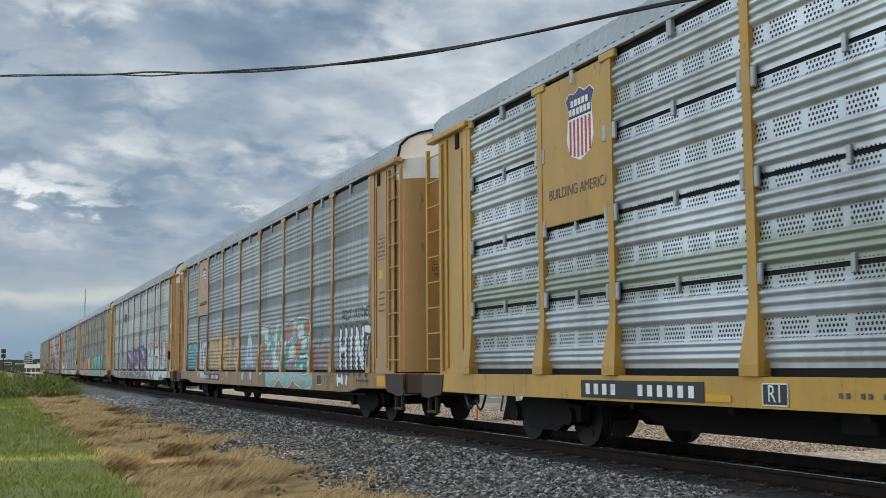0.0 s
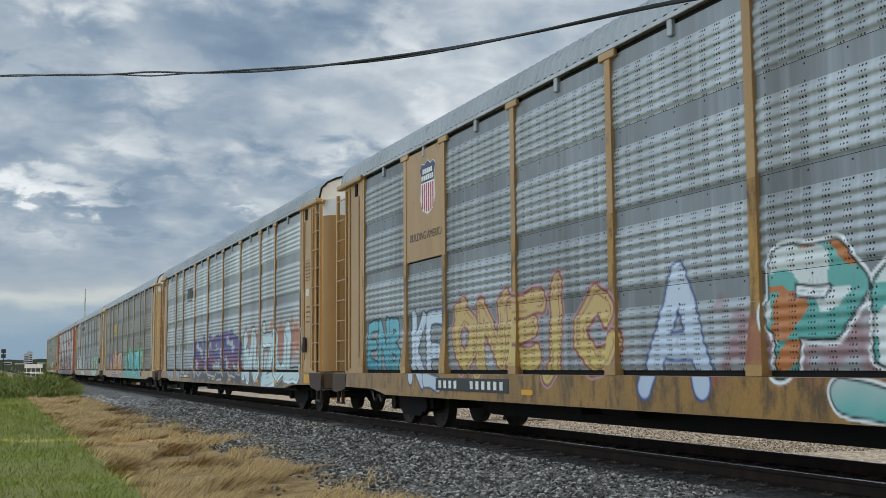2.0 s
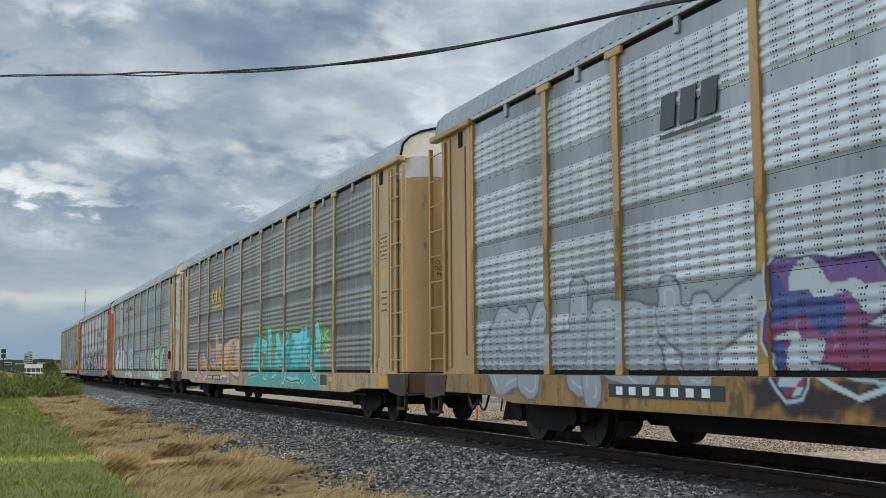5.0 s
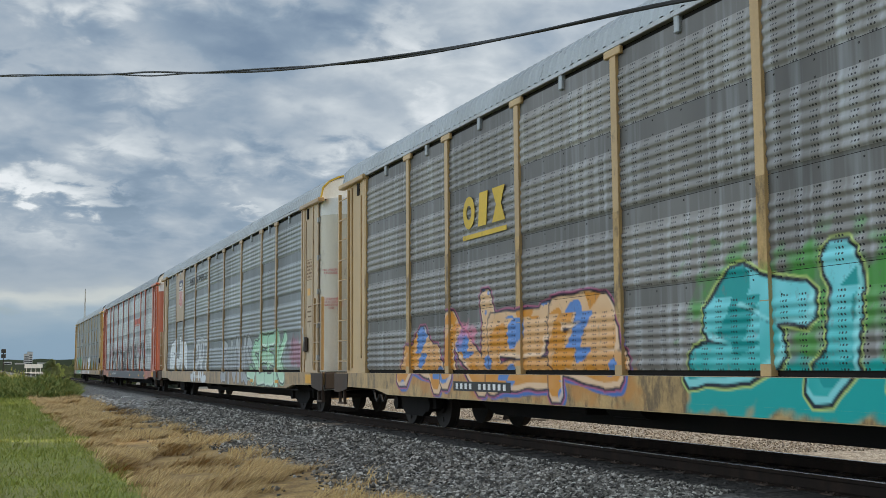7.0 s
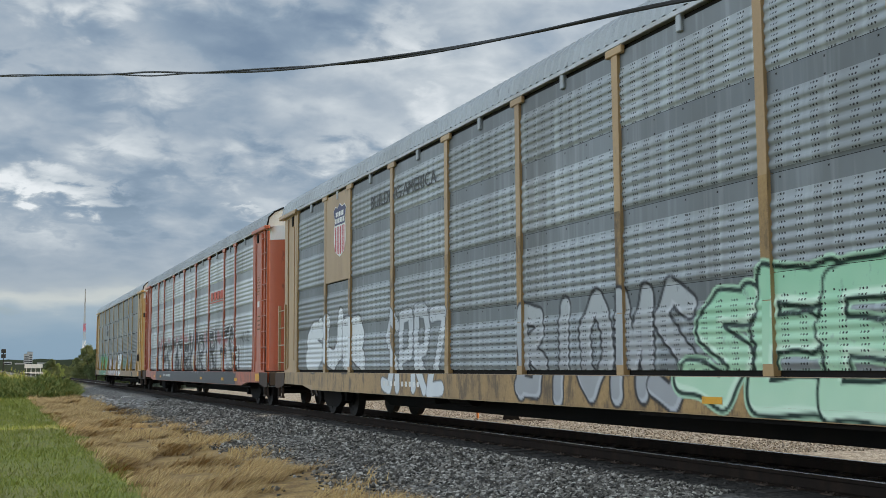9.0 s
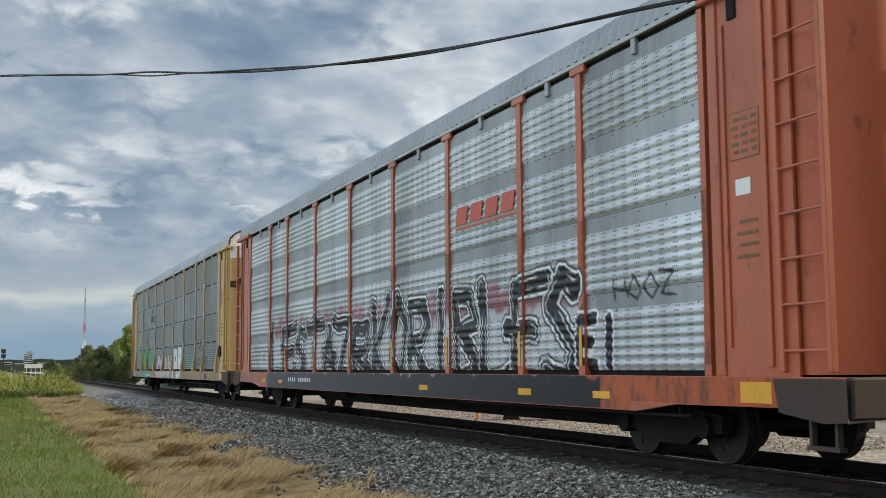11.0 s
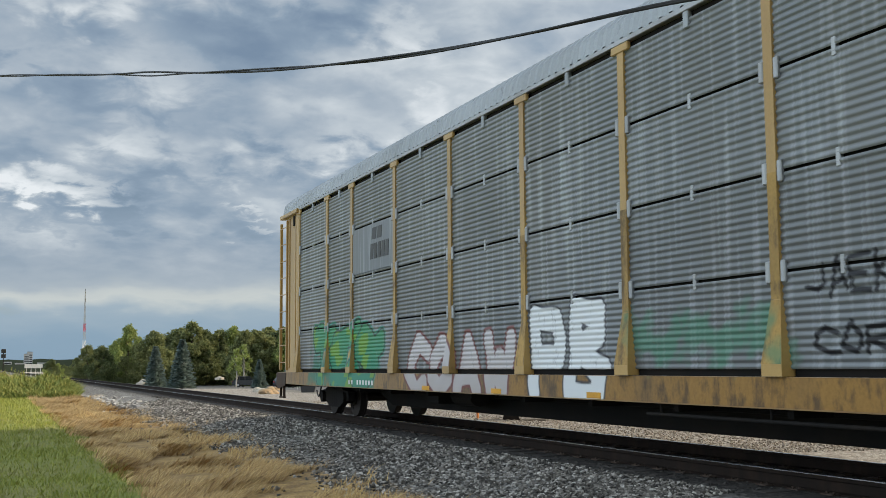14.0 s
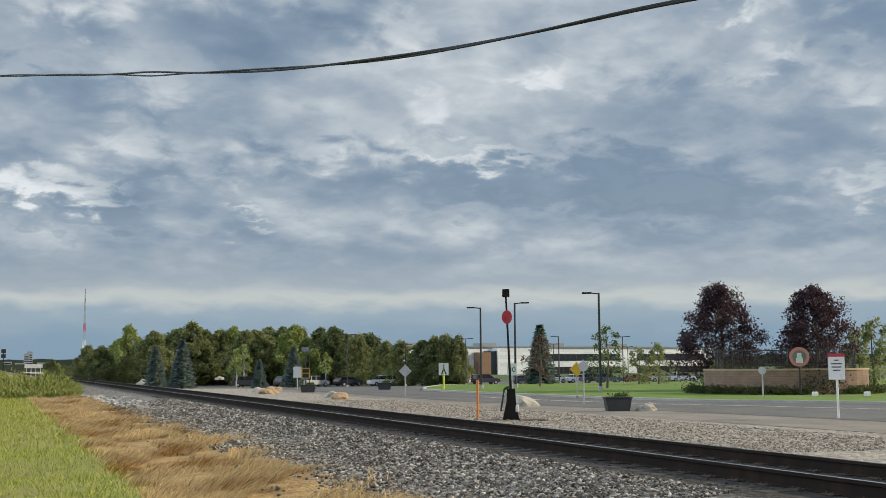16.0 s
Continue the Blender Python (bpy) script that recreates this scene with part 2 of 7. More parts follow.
def tube(points, r, n=7):
    """One bent round tube through points that lie in a plane across x."""
    bm = bmesh.new()
    pts = [Vector(p) for p in points]
    rings = []
    for k, p in enumerate(pts):
        d = (pts[min(k + 1, len(pts) - 1)] - pts[max(k - 1, 0)]).normalized()
        u = Vector((1, 0, 0))
        v = d.cross(u)
        rings.append([bm.verts.new(p + r * (math.cos(6.2832 * q / n) * u + math.sin(6.2832 * q / n) * v)) for q in range(n)])
    for a, b in zip(rings, rings[1:]):
        for q in range(n):
            bm.faces.new((a[q], a[(q + 1) % n], b[(q + 1) % n], b[q]))
    bm.faces.new(rings[0])
    bm.faces.new(rings[-1])
    bmesh.ops.recalc_face_normals(bm, faces=bm.faces)
    return bm


def prism(bm, outline, axis, lo, hi):
    """A closed outline in two axes, drawn out along the third (0, 1 or 2)."""
    def at(p, q):
        v = list(p)
        v.insert(axis, q)
        return v
    a = [bm.verts.new(at(p, lo)) for p in outline]
    b = [bm.verts.new(at(p, hi)) for p in outline]
    n = len(a)
    bm.faces.new(a[::-1])
    bm.faces.new(b)
    for k in range(n):
        bm.faces.new((a[k], a[(k + 1) % n], b[(k + 1) % n], b[k]))
    bmesh.ops.recalc_face_normals(bm, faces=bm.faces)
    return bm


def grid_mesh(name, X, Y, Z, smooth=True):
    """A sheet from three arrays of the same shape."""
    n, k = X.shape
    co = np.stack((X, Y, Z), -1).reshape(-1, 3)
    i = (np.arange(n - 1)[:, None] * k + np.arange(k - 1)).ravel()
    f = np.stack((i, i + 1, i + k + 1, i + k), -1)
    me = bpy.data.meshes.new(name)
    me.vertices.add(len(co))
    me.vertices.foreach_set("co", co.ravel())
    me.loops.add(f.size)
    me.loops.foreach_set("vertex_index", f.ravel())
    me.polygons.add(len(f))
    me.polygons.foreach_set("loop_start", np.arange(len(f)) * 4)
    me.polygons.foreach_set("loop_total", np.full(len(f), 4))
    me.polygons.foreach_set("use_smooth", np.full(len(f), smooth))
    me.update(calc_edges=True)
    return me


def lettering(name, text, size, m, mat, parent=None, stretch=1.0):
    """Words in Blender's own font, as a thin mesh."""
    cu = bpy.data.curves.new(name, "FONT")
    cu.body, cu.size, cu.align_x, cu.align_y, cu.extrude = text, size, "CENTER", "CENTER", 0.002
    ob = bpy.data.objects.new(name, cu)
    scene.collection.objects.link(ob)
    dg = bpy.context.evaluated_depsgraph_get()
    me = bpy.data.meshes.new_from_object(ob.evaluated_get(dg))
    bpy.data.objects.remove(ob)
    me.transform(m @ Matrix.Diagonal((stretch, 1, 1, 1)))
    me.materials.clear()
    return part_mesh(name, me, mat, parent)


# ---------------------------------------------------------------- ground
def ground_height(x):
    prof = ((-3000, -0.42), (2.0, -0.42), (2.3, -0.50), (4.3, -0.44), (5.2, -0.40), (6.9, -0.20), (7.2, -0.17), (10.1, -0.17), (10.5, -0.20), (12.0, -0.36), (18, -0.42), (3000, -0.42))
    return float(np.interp(x, [p[0] for p in prof], [p[1] for p in prof]))


def fall(x, y):
    """The land beyond the track sinks by a metre and a half with distance."""
    return -1.5 * min(1.0, max(0.0, (y - 84) / 76)) * min(1.0, max(0.0, (x - 10.5) / 3.5))


def ground_material():
    m, t, b = material("ground", 0.9)
    co = node(t, "ShaderNodeTexCoord").outputs["Object"]
    sep = node(t, "ShaderNodeSeparateXYZ", [("Vector", co)])
    edge = maths(t, "MULTIPLY", maths(t, "SUBTRACT", noise_of(t, 0.55, 4), 0.5), 2.2)
    x = maths(t, "ADD", sep.outputs[0], edge)
    fine, mid, broad = noise_of(t, 22, 3), noise_of(t, 3.0, 4), noise_of(t, 0.25, 3)
    grass = blend(t, ramp(t, mid, [(0.35, grey(0)), (0.7, grey(1))]), (0.19, 0.215, 0.035), (0.27, 0.28, 0.055))
    grass = blend(t, ramp(t, broad, [(0.45, grey(0)), (0.65, grey(0.7))]), grass, (0.25, 0.21, 0.075))
    straw = blend(t, ramp(t, mid, [(0.35, grey(0)), (0.7, grey(1))]), (0.24, 0.145, 0.055), (0.50, 0.32, 0.115))
    stone = node(t, "ShaderNodeTexVoronoi", [("Vector", co)], i_Scale=17.0)
    ballast = ramp(t, stone.outputs["Color"], [(0.2, (0.06, 0.055, 0.049)), (0.55, (0.16, 0.147, 0.13)), (0.85, (0.36, 0.34, 0.305))])
    pebble = node(t, "ShaderNodeTexVoronoi", [("Vector", co)], i_Scale=12.0)
    tan = ramp(t, pebble.outputs["Color"], [(0.2, (0.20, 0.17, 0.14)), (0.6, (0.33, 0.29, 0.24)), (0.9, (0.48, 0.44, 0.38))])
    def step(at, width):
        return node(t, "ShaderNodeMapRange", [("Value", x)], i_From_Min=at - width, i_From_Max=at + width).outputs[0]
    c = blend(t, step(2.0, 0.18), grass, straw)
    c = blend(t, step(4.55, 0.5), c, ballast)
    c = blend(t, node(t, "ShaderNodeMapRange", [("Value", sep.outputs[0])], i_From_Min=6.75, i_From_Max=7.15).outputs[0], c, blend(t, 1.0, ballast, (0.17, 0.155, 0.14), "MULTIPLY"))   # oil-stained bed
    c = blend(t, step(10.4, 0.3), c, tan)
    c = blend(t, step(60.0, 3.0), c, (0.07, 0.10, 0.03))
    c = blend(t, 1.0, c, ramp(t, fine, [(0.3, grey(0.75)), (0.7, grey(1.2))]), "MULTIPLY")
    t.links.new(c, b.inputs["Base Color"])
    bump(t, b, maths(t, "ADD", stone.outputs["Distance"], fine), 0.6, 0.05)
    return m


def build_ground():
    xs = np.array([-2500, -300, -60, -20, -8, -3, -1, 0.5, 1.4, 1.9, 2.1, 2.3, 2.8, 3.4, 4.0, 4.4, 4.9, 5.5, 6.2, 6.9, 7.2, 8, 9.2, 10.1, 10.5, 11.2, 12, 14, 18, 30, 80, 400, 2500.])
    ys = np.concatenate(([-800, -100, -20], np.arange(0, 60, 1.0), np.arange(60, 144, 4.0), [150, 160, 180, 200, 300, 500, 1000, 2500]))
    X, Y = np.meshgrid(xs, ys)
    Z = np.vectorize(ground_height)(X)
    for i in range(X.shape[0]):
        for j in range(X.shape[1]):
            x, y = X[i, j], Y[i, j]
            Z[i, j] += fall(x, y)
            if -3 < x < 6.5 and 0 <= y < 100:
                Z[i, j] += 0.07 * noise.noise((x * 0.6, y * 0.35, 0)) + 0.03 * noise.noise((x * 2, y * 1.1, 5))
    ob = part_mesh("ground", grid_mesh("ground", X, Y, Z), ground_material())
    tagged(ob, "grassy verge, dry straw strip and grey track ballast", "ground", kind="structure")


build_ground()


def build_track():
    # rails: foot, web and head
    prof = [(-0.07, -0.172), (0.07, -0.172), (0.07, -0.155), (0.012, -0.14), (0.010, -0.045), (0.036, -0.035), (0.036, -0.004), (0.030, 0.0), (-0.030, 0.0), (-0.036, -0.004), (-0.036, -0.035), (-0.010, -0.045), (-0.012, -0.14), (-0.07, -0.155)]
    for off in (-0.7525, 0.7525):
        bm = prism(bmesh.new(), [(TRACK + off + a, z) for a, z in prof], 1, -200, 900)
        rail = part("rail", bm, RAIL_STEEL)
        tagged(rail, "rusty dark steel rail with a worn bright head", "rail", "rails of the track", "structure")
        bm = box(bmesh.new(), TRACK + off - 0.024, TRACK + off + 0.024, -200, 900, 0.0, 0.003)
        part("running_surface", bm, BRIGHT, rail, "polished rail head")
    bm = bmesh.new()
    box(bm, -1.3, 1.3, -0.115, 0.115, -0.20, -0.165, 0.012)
    me = bpy.data.meshes.new("tie")
    bm.to_mesh(me)
    bm.free()
    me.materials.append(weathered("creosoted_tie", (0.032, 0.027, 0.023), (0.07, 0.058, 0.047), 0.85, 0, 0.7, 3.0))
    bm = bmesh.new()
    for off in (-0.7525, 0.7525):
        box(bm, off - 0.17, off + 0.17, -0.09, 0.09, -0.166, -0.150, 0.004)
        for sx in (-0.11, 0.11):
            for sy in (-0.05, 0.05):
                box(bm, off + sx - 0.012, off + sx + 0.012, sy - 0.012, sy + 0.012, -0.151, -0.135)
    mp = bpy.data.meshes.new("tie_plate")
    bm.to_mesh(mp)
    bm.free()
    mp.materials.append(RUST)
    bed = empty("track_bed", pose(TRACK, 0, 0))
    tagged(bed, "dark creosoted wooden ties with steel plates in the ballast", "railway track", kind="structure")
    rng = random.Random(4)
    for k in range(290):
        y = 2 + k * 0.52
        ob = new("tie", me)
        ob.parent = bed
        ob.matrix_basis = pose(rng.uniform(-0.04, 0.04), y, rng.uniform(-0.012, 0.008), 0, 0, rng.uniform(-1, 1))
        if k < 110:
            ob2 = new("tie_plate", mp)
            ob2.parent = bed
            ob2.matrix_basis = pose(0, y, 0)


build_track()


# ---------------------------------------------------------------- road, lawn, verge
def strip(name, a, b, z, mat, label, category, thick=0.0):
    """A flat sheet between two lines of (x, y) with the same number of points, with a rim of some thickness."""
    bm = bmesh.new()
    va = [bm.verts.new((x, y, z + fall(x, y))) for x, y in a]
    vb = [bm.verts.new((x, y, z + fall(x, y))) for x, y in b]
    for k in range(len(a) - 1):
        bm.faces.new((va[k], va[k + 1], vb[k + 1], vb[k]))
    bmesh.ops.recalc_face_normals(bm, faces=bm.faces)
    if bm.faces[0].normal.z < 0 if bm.faces.ensure_lookup_table() is None else False:
        bmesh.ops.reverse_faces(bm, faces=bm.faces)
    if thick:
        r = bmesh.ops.extrude_face_region(bm, geom=list(bm.faces))
        for v in [g for g in r["geom"] if isinstance(g, bmesh.types.BMVert)]:
            v.co.z += thick
    ob = part(name, bm, mat)
    return tagged(ob, label, category, kind="structure")


def smooth_line(pts, ys):
    return [(float(np.interp(y, [p[1] for p in pts], [p[0] for p in pts])), float(y)) for y in ys]


def plain_ground(name, a, b, scale, rough=0.9, grain=40):
    m, t, bs = material(name, rough)
    mid, fine = noise_of(t, scale, 4), noise_of(t, grain, 2)
    c = blend(t, ramp(t, mid, [(0.35, grey(0)), (0.7, grey(1))]), a, b)
    c = blend(t, 1.0, c, ramp(t, fine, [(0.3, grey(0.8)), (0.7, grey(1.15))]), "MULTIPLY")
    t.links.new(c, bs.inputs["Base Color"])
    bump(t, bs, fine, 0.4, 0.02)
    return m


ASPHALT = plain_ground("asphalt", (0.085, 0.084, 0.082), (0.135, 0.13, 0.122), 0.5)
LAWN = plain_ground("mown_lawn", (0.085, 0.155, 0.012), (0.14, 0.215, 0.022), 0.6)
CONCRETE = plain_ground("concrete", (0.36, 0.34, 0.31), (0.46, 0.44, 0.40), 0.8)
PATH = plain_ground("packed_gravel", (0.17, 0.15, 0.125), (0.25, 0.22, 0.185), 0.7)


def build_road():
    ys = [-60, -20, 5, 20, 26, 30, 35, 40, 46, 52, 60, 68, 76, 84, 92, 100, 115, 135, 160, 210, 300]
    near = [(25, -60), (22.0, 24), (20.8, 33), (19.0, 45), (18.7, 60), (18.6, 78), (17.5, 100), (15, 150), (14, 300)]
    far = [(42, -60), (33, 30), (31, 34), (27.2, 39), (25.8, 46), (25.1, 55), (25.3, 68), (30, 80), (44, 100), (46, 150), (30, 210), (18, 300)]
    edge = [(19.2, -60), (18.3, 20), (17.8, 30), (17.3, 40), (16.4, 48), (15.2, 56), (14.6, 80), (13.6, 120), (13, 150), (12.8, 300)]
    n, f, e = smooth_line(near, ys), smooth_line(far, ys), smooth_line(edge, ys)
    strip("road", n, f, -0.405, ASPHALT, "worn grey asphalt road beyond the track", "road")
    strip("path", e, n, -0.412, PATH, "packed gravel path along the road", "path")
    kerb = [(x + 0.25, y) for x, y in f]
    strip("kerb", f[:15], kerb[:15], -0.405, CONCRETE, "pale concrete kerb along the lawn", "kerb", 0.10)
    lawn = strip("lawn", kerb[:16], [(130 + 0.4 * y, y) for x, y in kerb[:16]], -0.33, LAWN, "mown green lawn beyond the road", "lawn")
    # white lane line
    strip("lane_line", [(x * 0.45 + x2 * 0.55, y) for (x, y), (x2, y2) in zip(n[2:10], f[2:10])], [(x * 0.45 + x2 * 0.55 + 0.12, y) for (x, y), (x2, y2) in zip(n[2:10], f[2:10])], -0.400, WHITE, "worn white lane line on asphalt", "road marking")
    strip("parking", [(30, 106), (30, 160), (36, 200)], [(190, 106), (190, 160), (190, 200)], -0.404, ASPHALT, "asphalt parking area behind the lawn", "parking area")


build_road()


def scatter(name, spots, shape, mat, label, category, seed):
    """Many small pieces in one mesh; shape(rng) gives local points and faces."""
    rng = np.random.default_rng(seed)
    co, faces, base = [], [], 0
    for spot in spots:
        p, f = shape(rng, spot)
        co.append(p)
        faces.extend([tuple(i + base for i in q) for q in f])
        base += len(p)
    me = bpy.data.meshes.new(name)
    me.from_pydata(np.concatenate(co).tolist(), [], faces)
    ob = part_mesh(name, me, mat)
    return tagged(ob, label, category, kind="stuff")


def island_mix(name, colours, rough=0.9):
    m, t, b = material(name, rough)
    rnd = node(t, "ShaderNodeNewGeometry").outputs["Random Per Island"]
    stops = [(k / (len(colours) - 1), c) for k, c in enumerate(colours)]
    c = ramp(t, rnd, stops)
    c = blend(t, 1.0, c, ramp(t, noise_of(t, 60, 2), [(0.3, grey(0.8)), (0.7, grey(1.15))]), "MULTIPLY")
    t.links.new(c, b.inputs["Base Color"])
    return m


OCTA = [(0, 2, 4), (2, 1, 4), (1, 3, 4), (3, 0, 4), (2, 0, 5), (1, 2, 5), (3, 1, 5), (0, 3, 5)]


def stone(rng, spot):
    x, y, z, r = spot
    p = np.array([(1, 0, 0), (-1, 0, 0), (0, 1, 0), (0, -1, 0), (0, 0, 1), (0, 0, -1)], float)
    p *= rng.uniform(0.55, 1.3, (6, 1)) * r
    p += rng.normal(0, 0.16 * r, p.shape)
    a = rng.uniform(0, 6.28)
    c, s = math.cos(a), math.sin(a)
    q = p @ np.array([(c, s, 0), (-s * 0.8, c * 0.8, 0.6), (s * 0.6, -c * 0.6, 0.8)])
    q[:, 2] *= 0.8
    return q + (x, y, z), OCTA


def blade(rng, spot):
    x, y, z, h, w, droop = spot[:6]
    a, b = rng.uniform(0, 6.28), rng.uniform(0, 6.28)
    if len(spot) > 6:   # combed one way
        b = spot[6]
        a = b + 1.57
    dx, dy = math.cos(a) * w, math.sin(a) * w
    tx, ty = math.cos(b) * h * droop, math.sin(b) * h * droop
    p = np.array([(x - dx, y - dy, z), (x + dx, y + dy, z), (x + tx * 0.5 + dx * 0.6, y + ty * 0.5 + dy * 0.6, z + h * 0.65), (x + tx * 0.5 - dx * 0.6, y + ty * 0.5 - dy * 0.6, z + h * 0.65), (x + tx, y + ty, z + h)])
    return p, [(0, 1, 2, 3), (3, 2, 4)]


def build_verge():
    rng = np.random.default_rng(7)
    def gz(x, y):
        return ground_height(x) + (0.07 * noise.noise((x * 0.6, y * 0.35, 0)) if x < 6.5 else 0)
    spots = []
    while len(spots) < 30000:
        y = 10 + 40 * rng.random() ** 1.7
        x = rng.uniform(4.0, 7.1)
        edge = 4.6 + 0.8 * noise.noise((1.0, y * 0.25, 3)) + rng.normal(0, 0.25)
        if x < edge:
            continue
        r = rng.uniform(0.012, 0.032) * (1 + y / 60)
        spots.append((x, y, gz(x, y) + r * 0.35, r))
    for k in range(700):   # stones beyond the rails, and strays in the straw
        y = rng.uniform(10, 40)
        x = rng.uniform(9.9, 10.6)
        spots.append((x, y, -0.185, rng.uniform(0.02, 0.04)))
    for k in range(420):
        y = rng.uniform(10, 70)
        x = rng.uniform(3.2, 4.8)
        r = rng.uniform(0.02, 0.06)
        spots.append((x, y, gz(x, y) + r * 0.3, r))
    scatter("ballast", spots, stone, island_mix("ballast_stone", [(0.034, 0.030, 0.025), (0.080, 0.070, 0.058), (0.15, 0.134, 0.112), (0.26, 0.235, 0.20), (0.58, 0.54, 0.48)], 0.8), "loose grey crushed stone beside the track", "ballast", 1)
    spots = []
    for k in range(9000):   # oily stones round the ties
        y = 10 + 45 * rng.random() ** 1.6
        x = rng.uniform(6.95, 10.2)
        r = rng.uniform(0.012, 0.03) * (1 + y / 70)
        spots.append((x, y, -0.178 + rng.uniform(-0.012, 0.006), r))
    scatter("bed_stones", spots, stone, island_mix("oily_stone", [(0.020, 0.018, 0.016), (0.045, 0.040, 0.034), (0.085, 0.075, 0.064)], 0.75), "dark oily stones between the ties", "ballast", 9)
    spots = []
    for k in range(13000):
        y = 16 + 34 * rng.random() ** 1.3
        x = rng.uniform(10.5, 17.2)
        r = rng.uniform(0.014, 0.036)
        spots.append((x, y, ground_height(x) + r * 0.3, r))
    scatter("gravel", spots, stone, island_mix("tan_gravel", [(0.16, 0.13, 0.10), (0.24, 0.20, 0.16), (0.33, 0.28, 0.22), (0.46, 0.42, 0.36)], 0.85), "loose tan gravel beyond the track", "gravel", 2)
    spots = []
    while len(spots) < 42000:
        y = 11 + 60 * rng.random() ** 2
        x = rng.uniform(-2.5, 2.3)
        if x > 1.95 + 0.3 * noise.noise((2.0, y * 0.3, 1)) + rng.normal(0, 0.08):
            continue
        spots.append((x, y, gz(x, y) - 0.01, rng.uniform(0.03, 0.075) * (1 + y / 80), 0.004 * (1 + y / 20), rng.uniform(0.3, 1.1)))
    scatter("grass", spots, blade, island_mix("green_grass", [(0.20, 0.235, 0.04), (0.29, 0.325, 0.055), (0.36, 0.375, 0.075), (0.44, 0.42, 0.12)]), "short green mown grass on the verge", "grass", 3)
    spots = []
    while len(spots) < 48000:
        y = 11 + 60 * rng.random() ** 1.8
        x = rng.uniform(1.7, 5.4)
        if x > 4.5 + 0.9 * noise.noise((1.0, y * 0.25, 3)) + rng.normal(0, 0.35) or noise.noise((x * 0.9, y * 0.6, 9)) + 0.5 * noise.noise((x * 2.6, y * 1.4, 3)) < -0.12 + 0.16 * max(0.0, x - 3.4):
            continue
        spots.append((x, y, gz(x, y) - 0.01, rng.uniform(0.04, 0.13) * (1 + y / 90) * (0.6 + 0.9 * max(0.0, 0.4 + noise.noise((x * 1.3, y * 0.8, 4)))), 0.0042 * (1 + y / 22), rng.uniform(0.8, 2.4), 0.35 + 1.6 * noise.noise((x * 0.8, y * 0.5, 7)) + rng.normal(0, 0.5)))
    scatter("dry_grass", spots, blade, island_mix("straw", [(0.20, 0.115, 0.045), (0.40, 0.24, 0.085), (0.56, 0.36, 0.13), (0.66, 0.48, 0.21)]), "flattened dry straw-coloured grass beside the ballast", "dry grass", 4)
    # pale rubble where the ballast meets the weeds
    spots = [(rng.uniform(4.6, 6.6), rng.uniform(44, 66), -0.36, rng.uniform(0.05, 0.16)) for k in range(260)]
    scatter("rubble", spots, stone, island_mix("pale_rubble", [(0.22, 0.21, 0.20), (0.36, 0.34, 0.31), (0.55, 0.52, 0.48)], 0.85), "pale broken stones at the edge of the ballast", "rubble", 5)
    spots = []
    for k in range(26000):   # low mounds of weeds, with yellow seed stalks among them
        near = k % 4 > 0
        y = rng.uniform(64, 92) if near else rng.uniform(96, 130)
        q = rng.random() ** 0.8
        x = y * (0.004 + 0.064 * q) if near else rng.uniform(-5, 3.2)
        mound = 0.55 + 0.75 * noise.noise((x * 0.9, y * 0.22, 2)) + 0.5 * noise.noise((x * 2.3, y * 0.5, 6))
        edge = min(1.0, (y - 62) / 12) * min(1.0, 0.25 + (0.068 - x / y) / 0.025) if near else 1.0
        top = max(0.12, (1.35 if near else 1.7) * edge * mound)
        z = -0.44 + top * rng.random() ** 0.6 * 0.8
        spots.append((x, y, z, rng.uniform(0.12, 0.42), 0.030, rng.uniform(0.5, 1.8)))
    scatter("weeds", spots, blade, island_mix("weed_leaves", [(0.09, 0.13, 0.025), (0.16, 0.21, 0.045), (0.25, 0.27, 0.06), (0.42, 0.36, 0.09)]), "tall tangled green and yellow weeds on the verge", "weeds", 6)


build_verge()


# ---------------------------------------------------------------- spray paint
# letter skeletons: two digits across and two up for each point, strokes parted by bars
GLYPHS = {}
for _line in """
A 0000 5099 9900|2236 7736
B 0000 0099 7494 8471 1051 9430 7903 0000
C 9984 5099 0559 0535 5000 9915
D 0000 0099 6494 9954 6905 0000
E 9999 0099 0000 9900|0050 7950
F 9999 0099 0000|0051 7951
G 9984 5099 0550 5000 9910 9945 5945
H 0000 0099|9900 9999|0050 9950
J 8999 8925 5000 0525
I 5000 5099
K 0000 0099|9999 0545 9900
L 0099 0000 9900
M 0000 0599 5035 9499 9900
N 0000 0099 9900 9999
O 5099 0564 1025 5000 9130 9469 5099
P 0000 0099 7997 9469 7445 0042
R 0000 0099 7997 9471 6950 0546 9900
S 9987 4599 0574 8932 5900 0010
T 0099 9999|5099 5000
U 0099 0230 5000 9730 9999
V 0099 5000 9999
W 0099 2500 5064 7400 9999
X 0000 9999|0099 9900
Y 0099 5050 9999|5050 4500
Z 0099 9999 0000 9900
""".strip().splitlines():
    GLYPHS[_line[0]] = [[(int(p[:2]) / 99, int(p[2:]) / 99) for p in s.split()] for s in _line[2:].split("|")]
GLYPHS[" "] = []


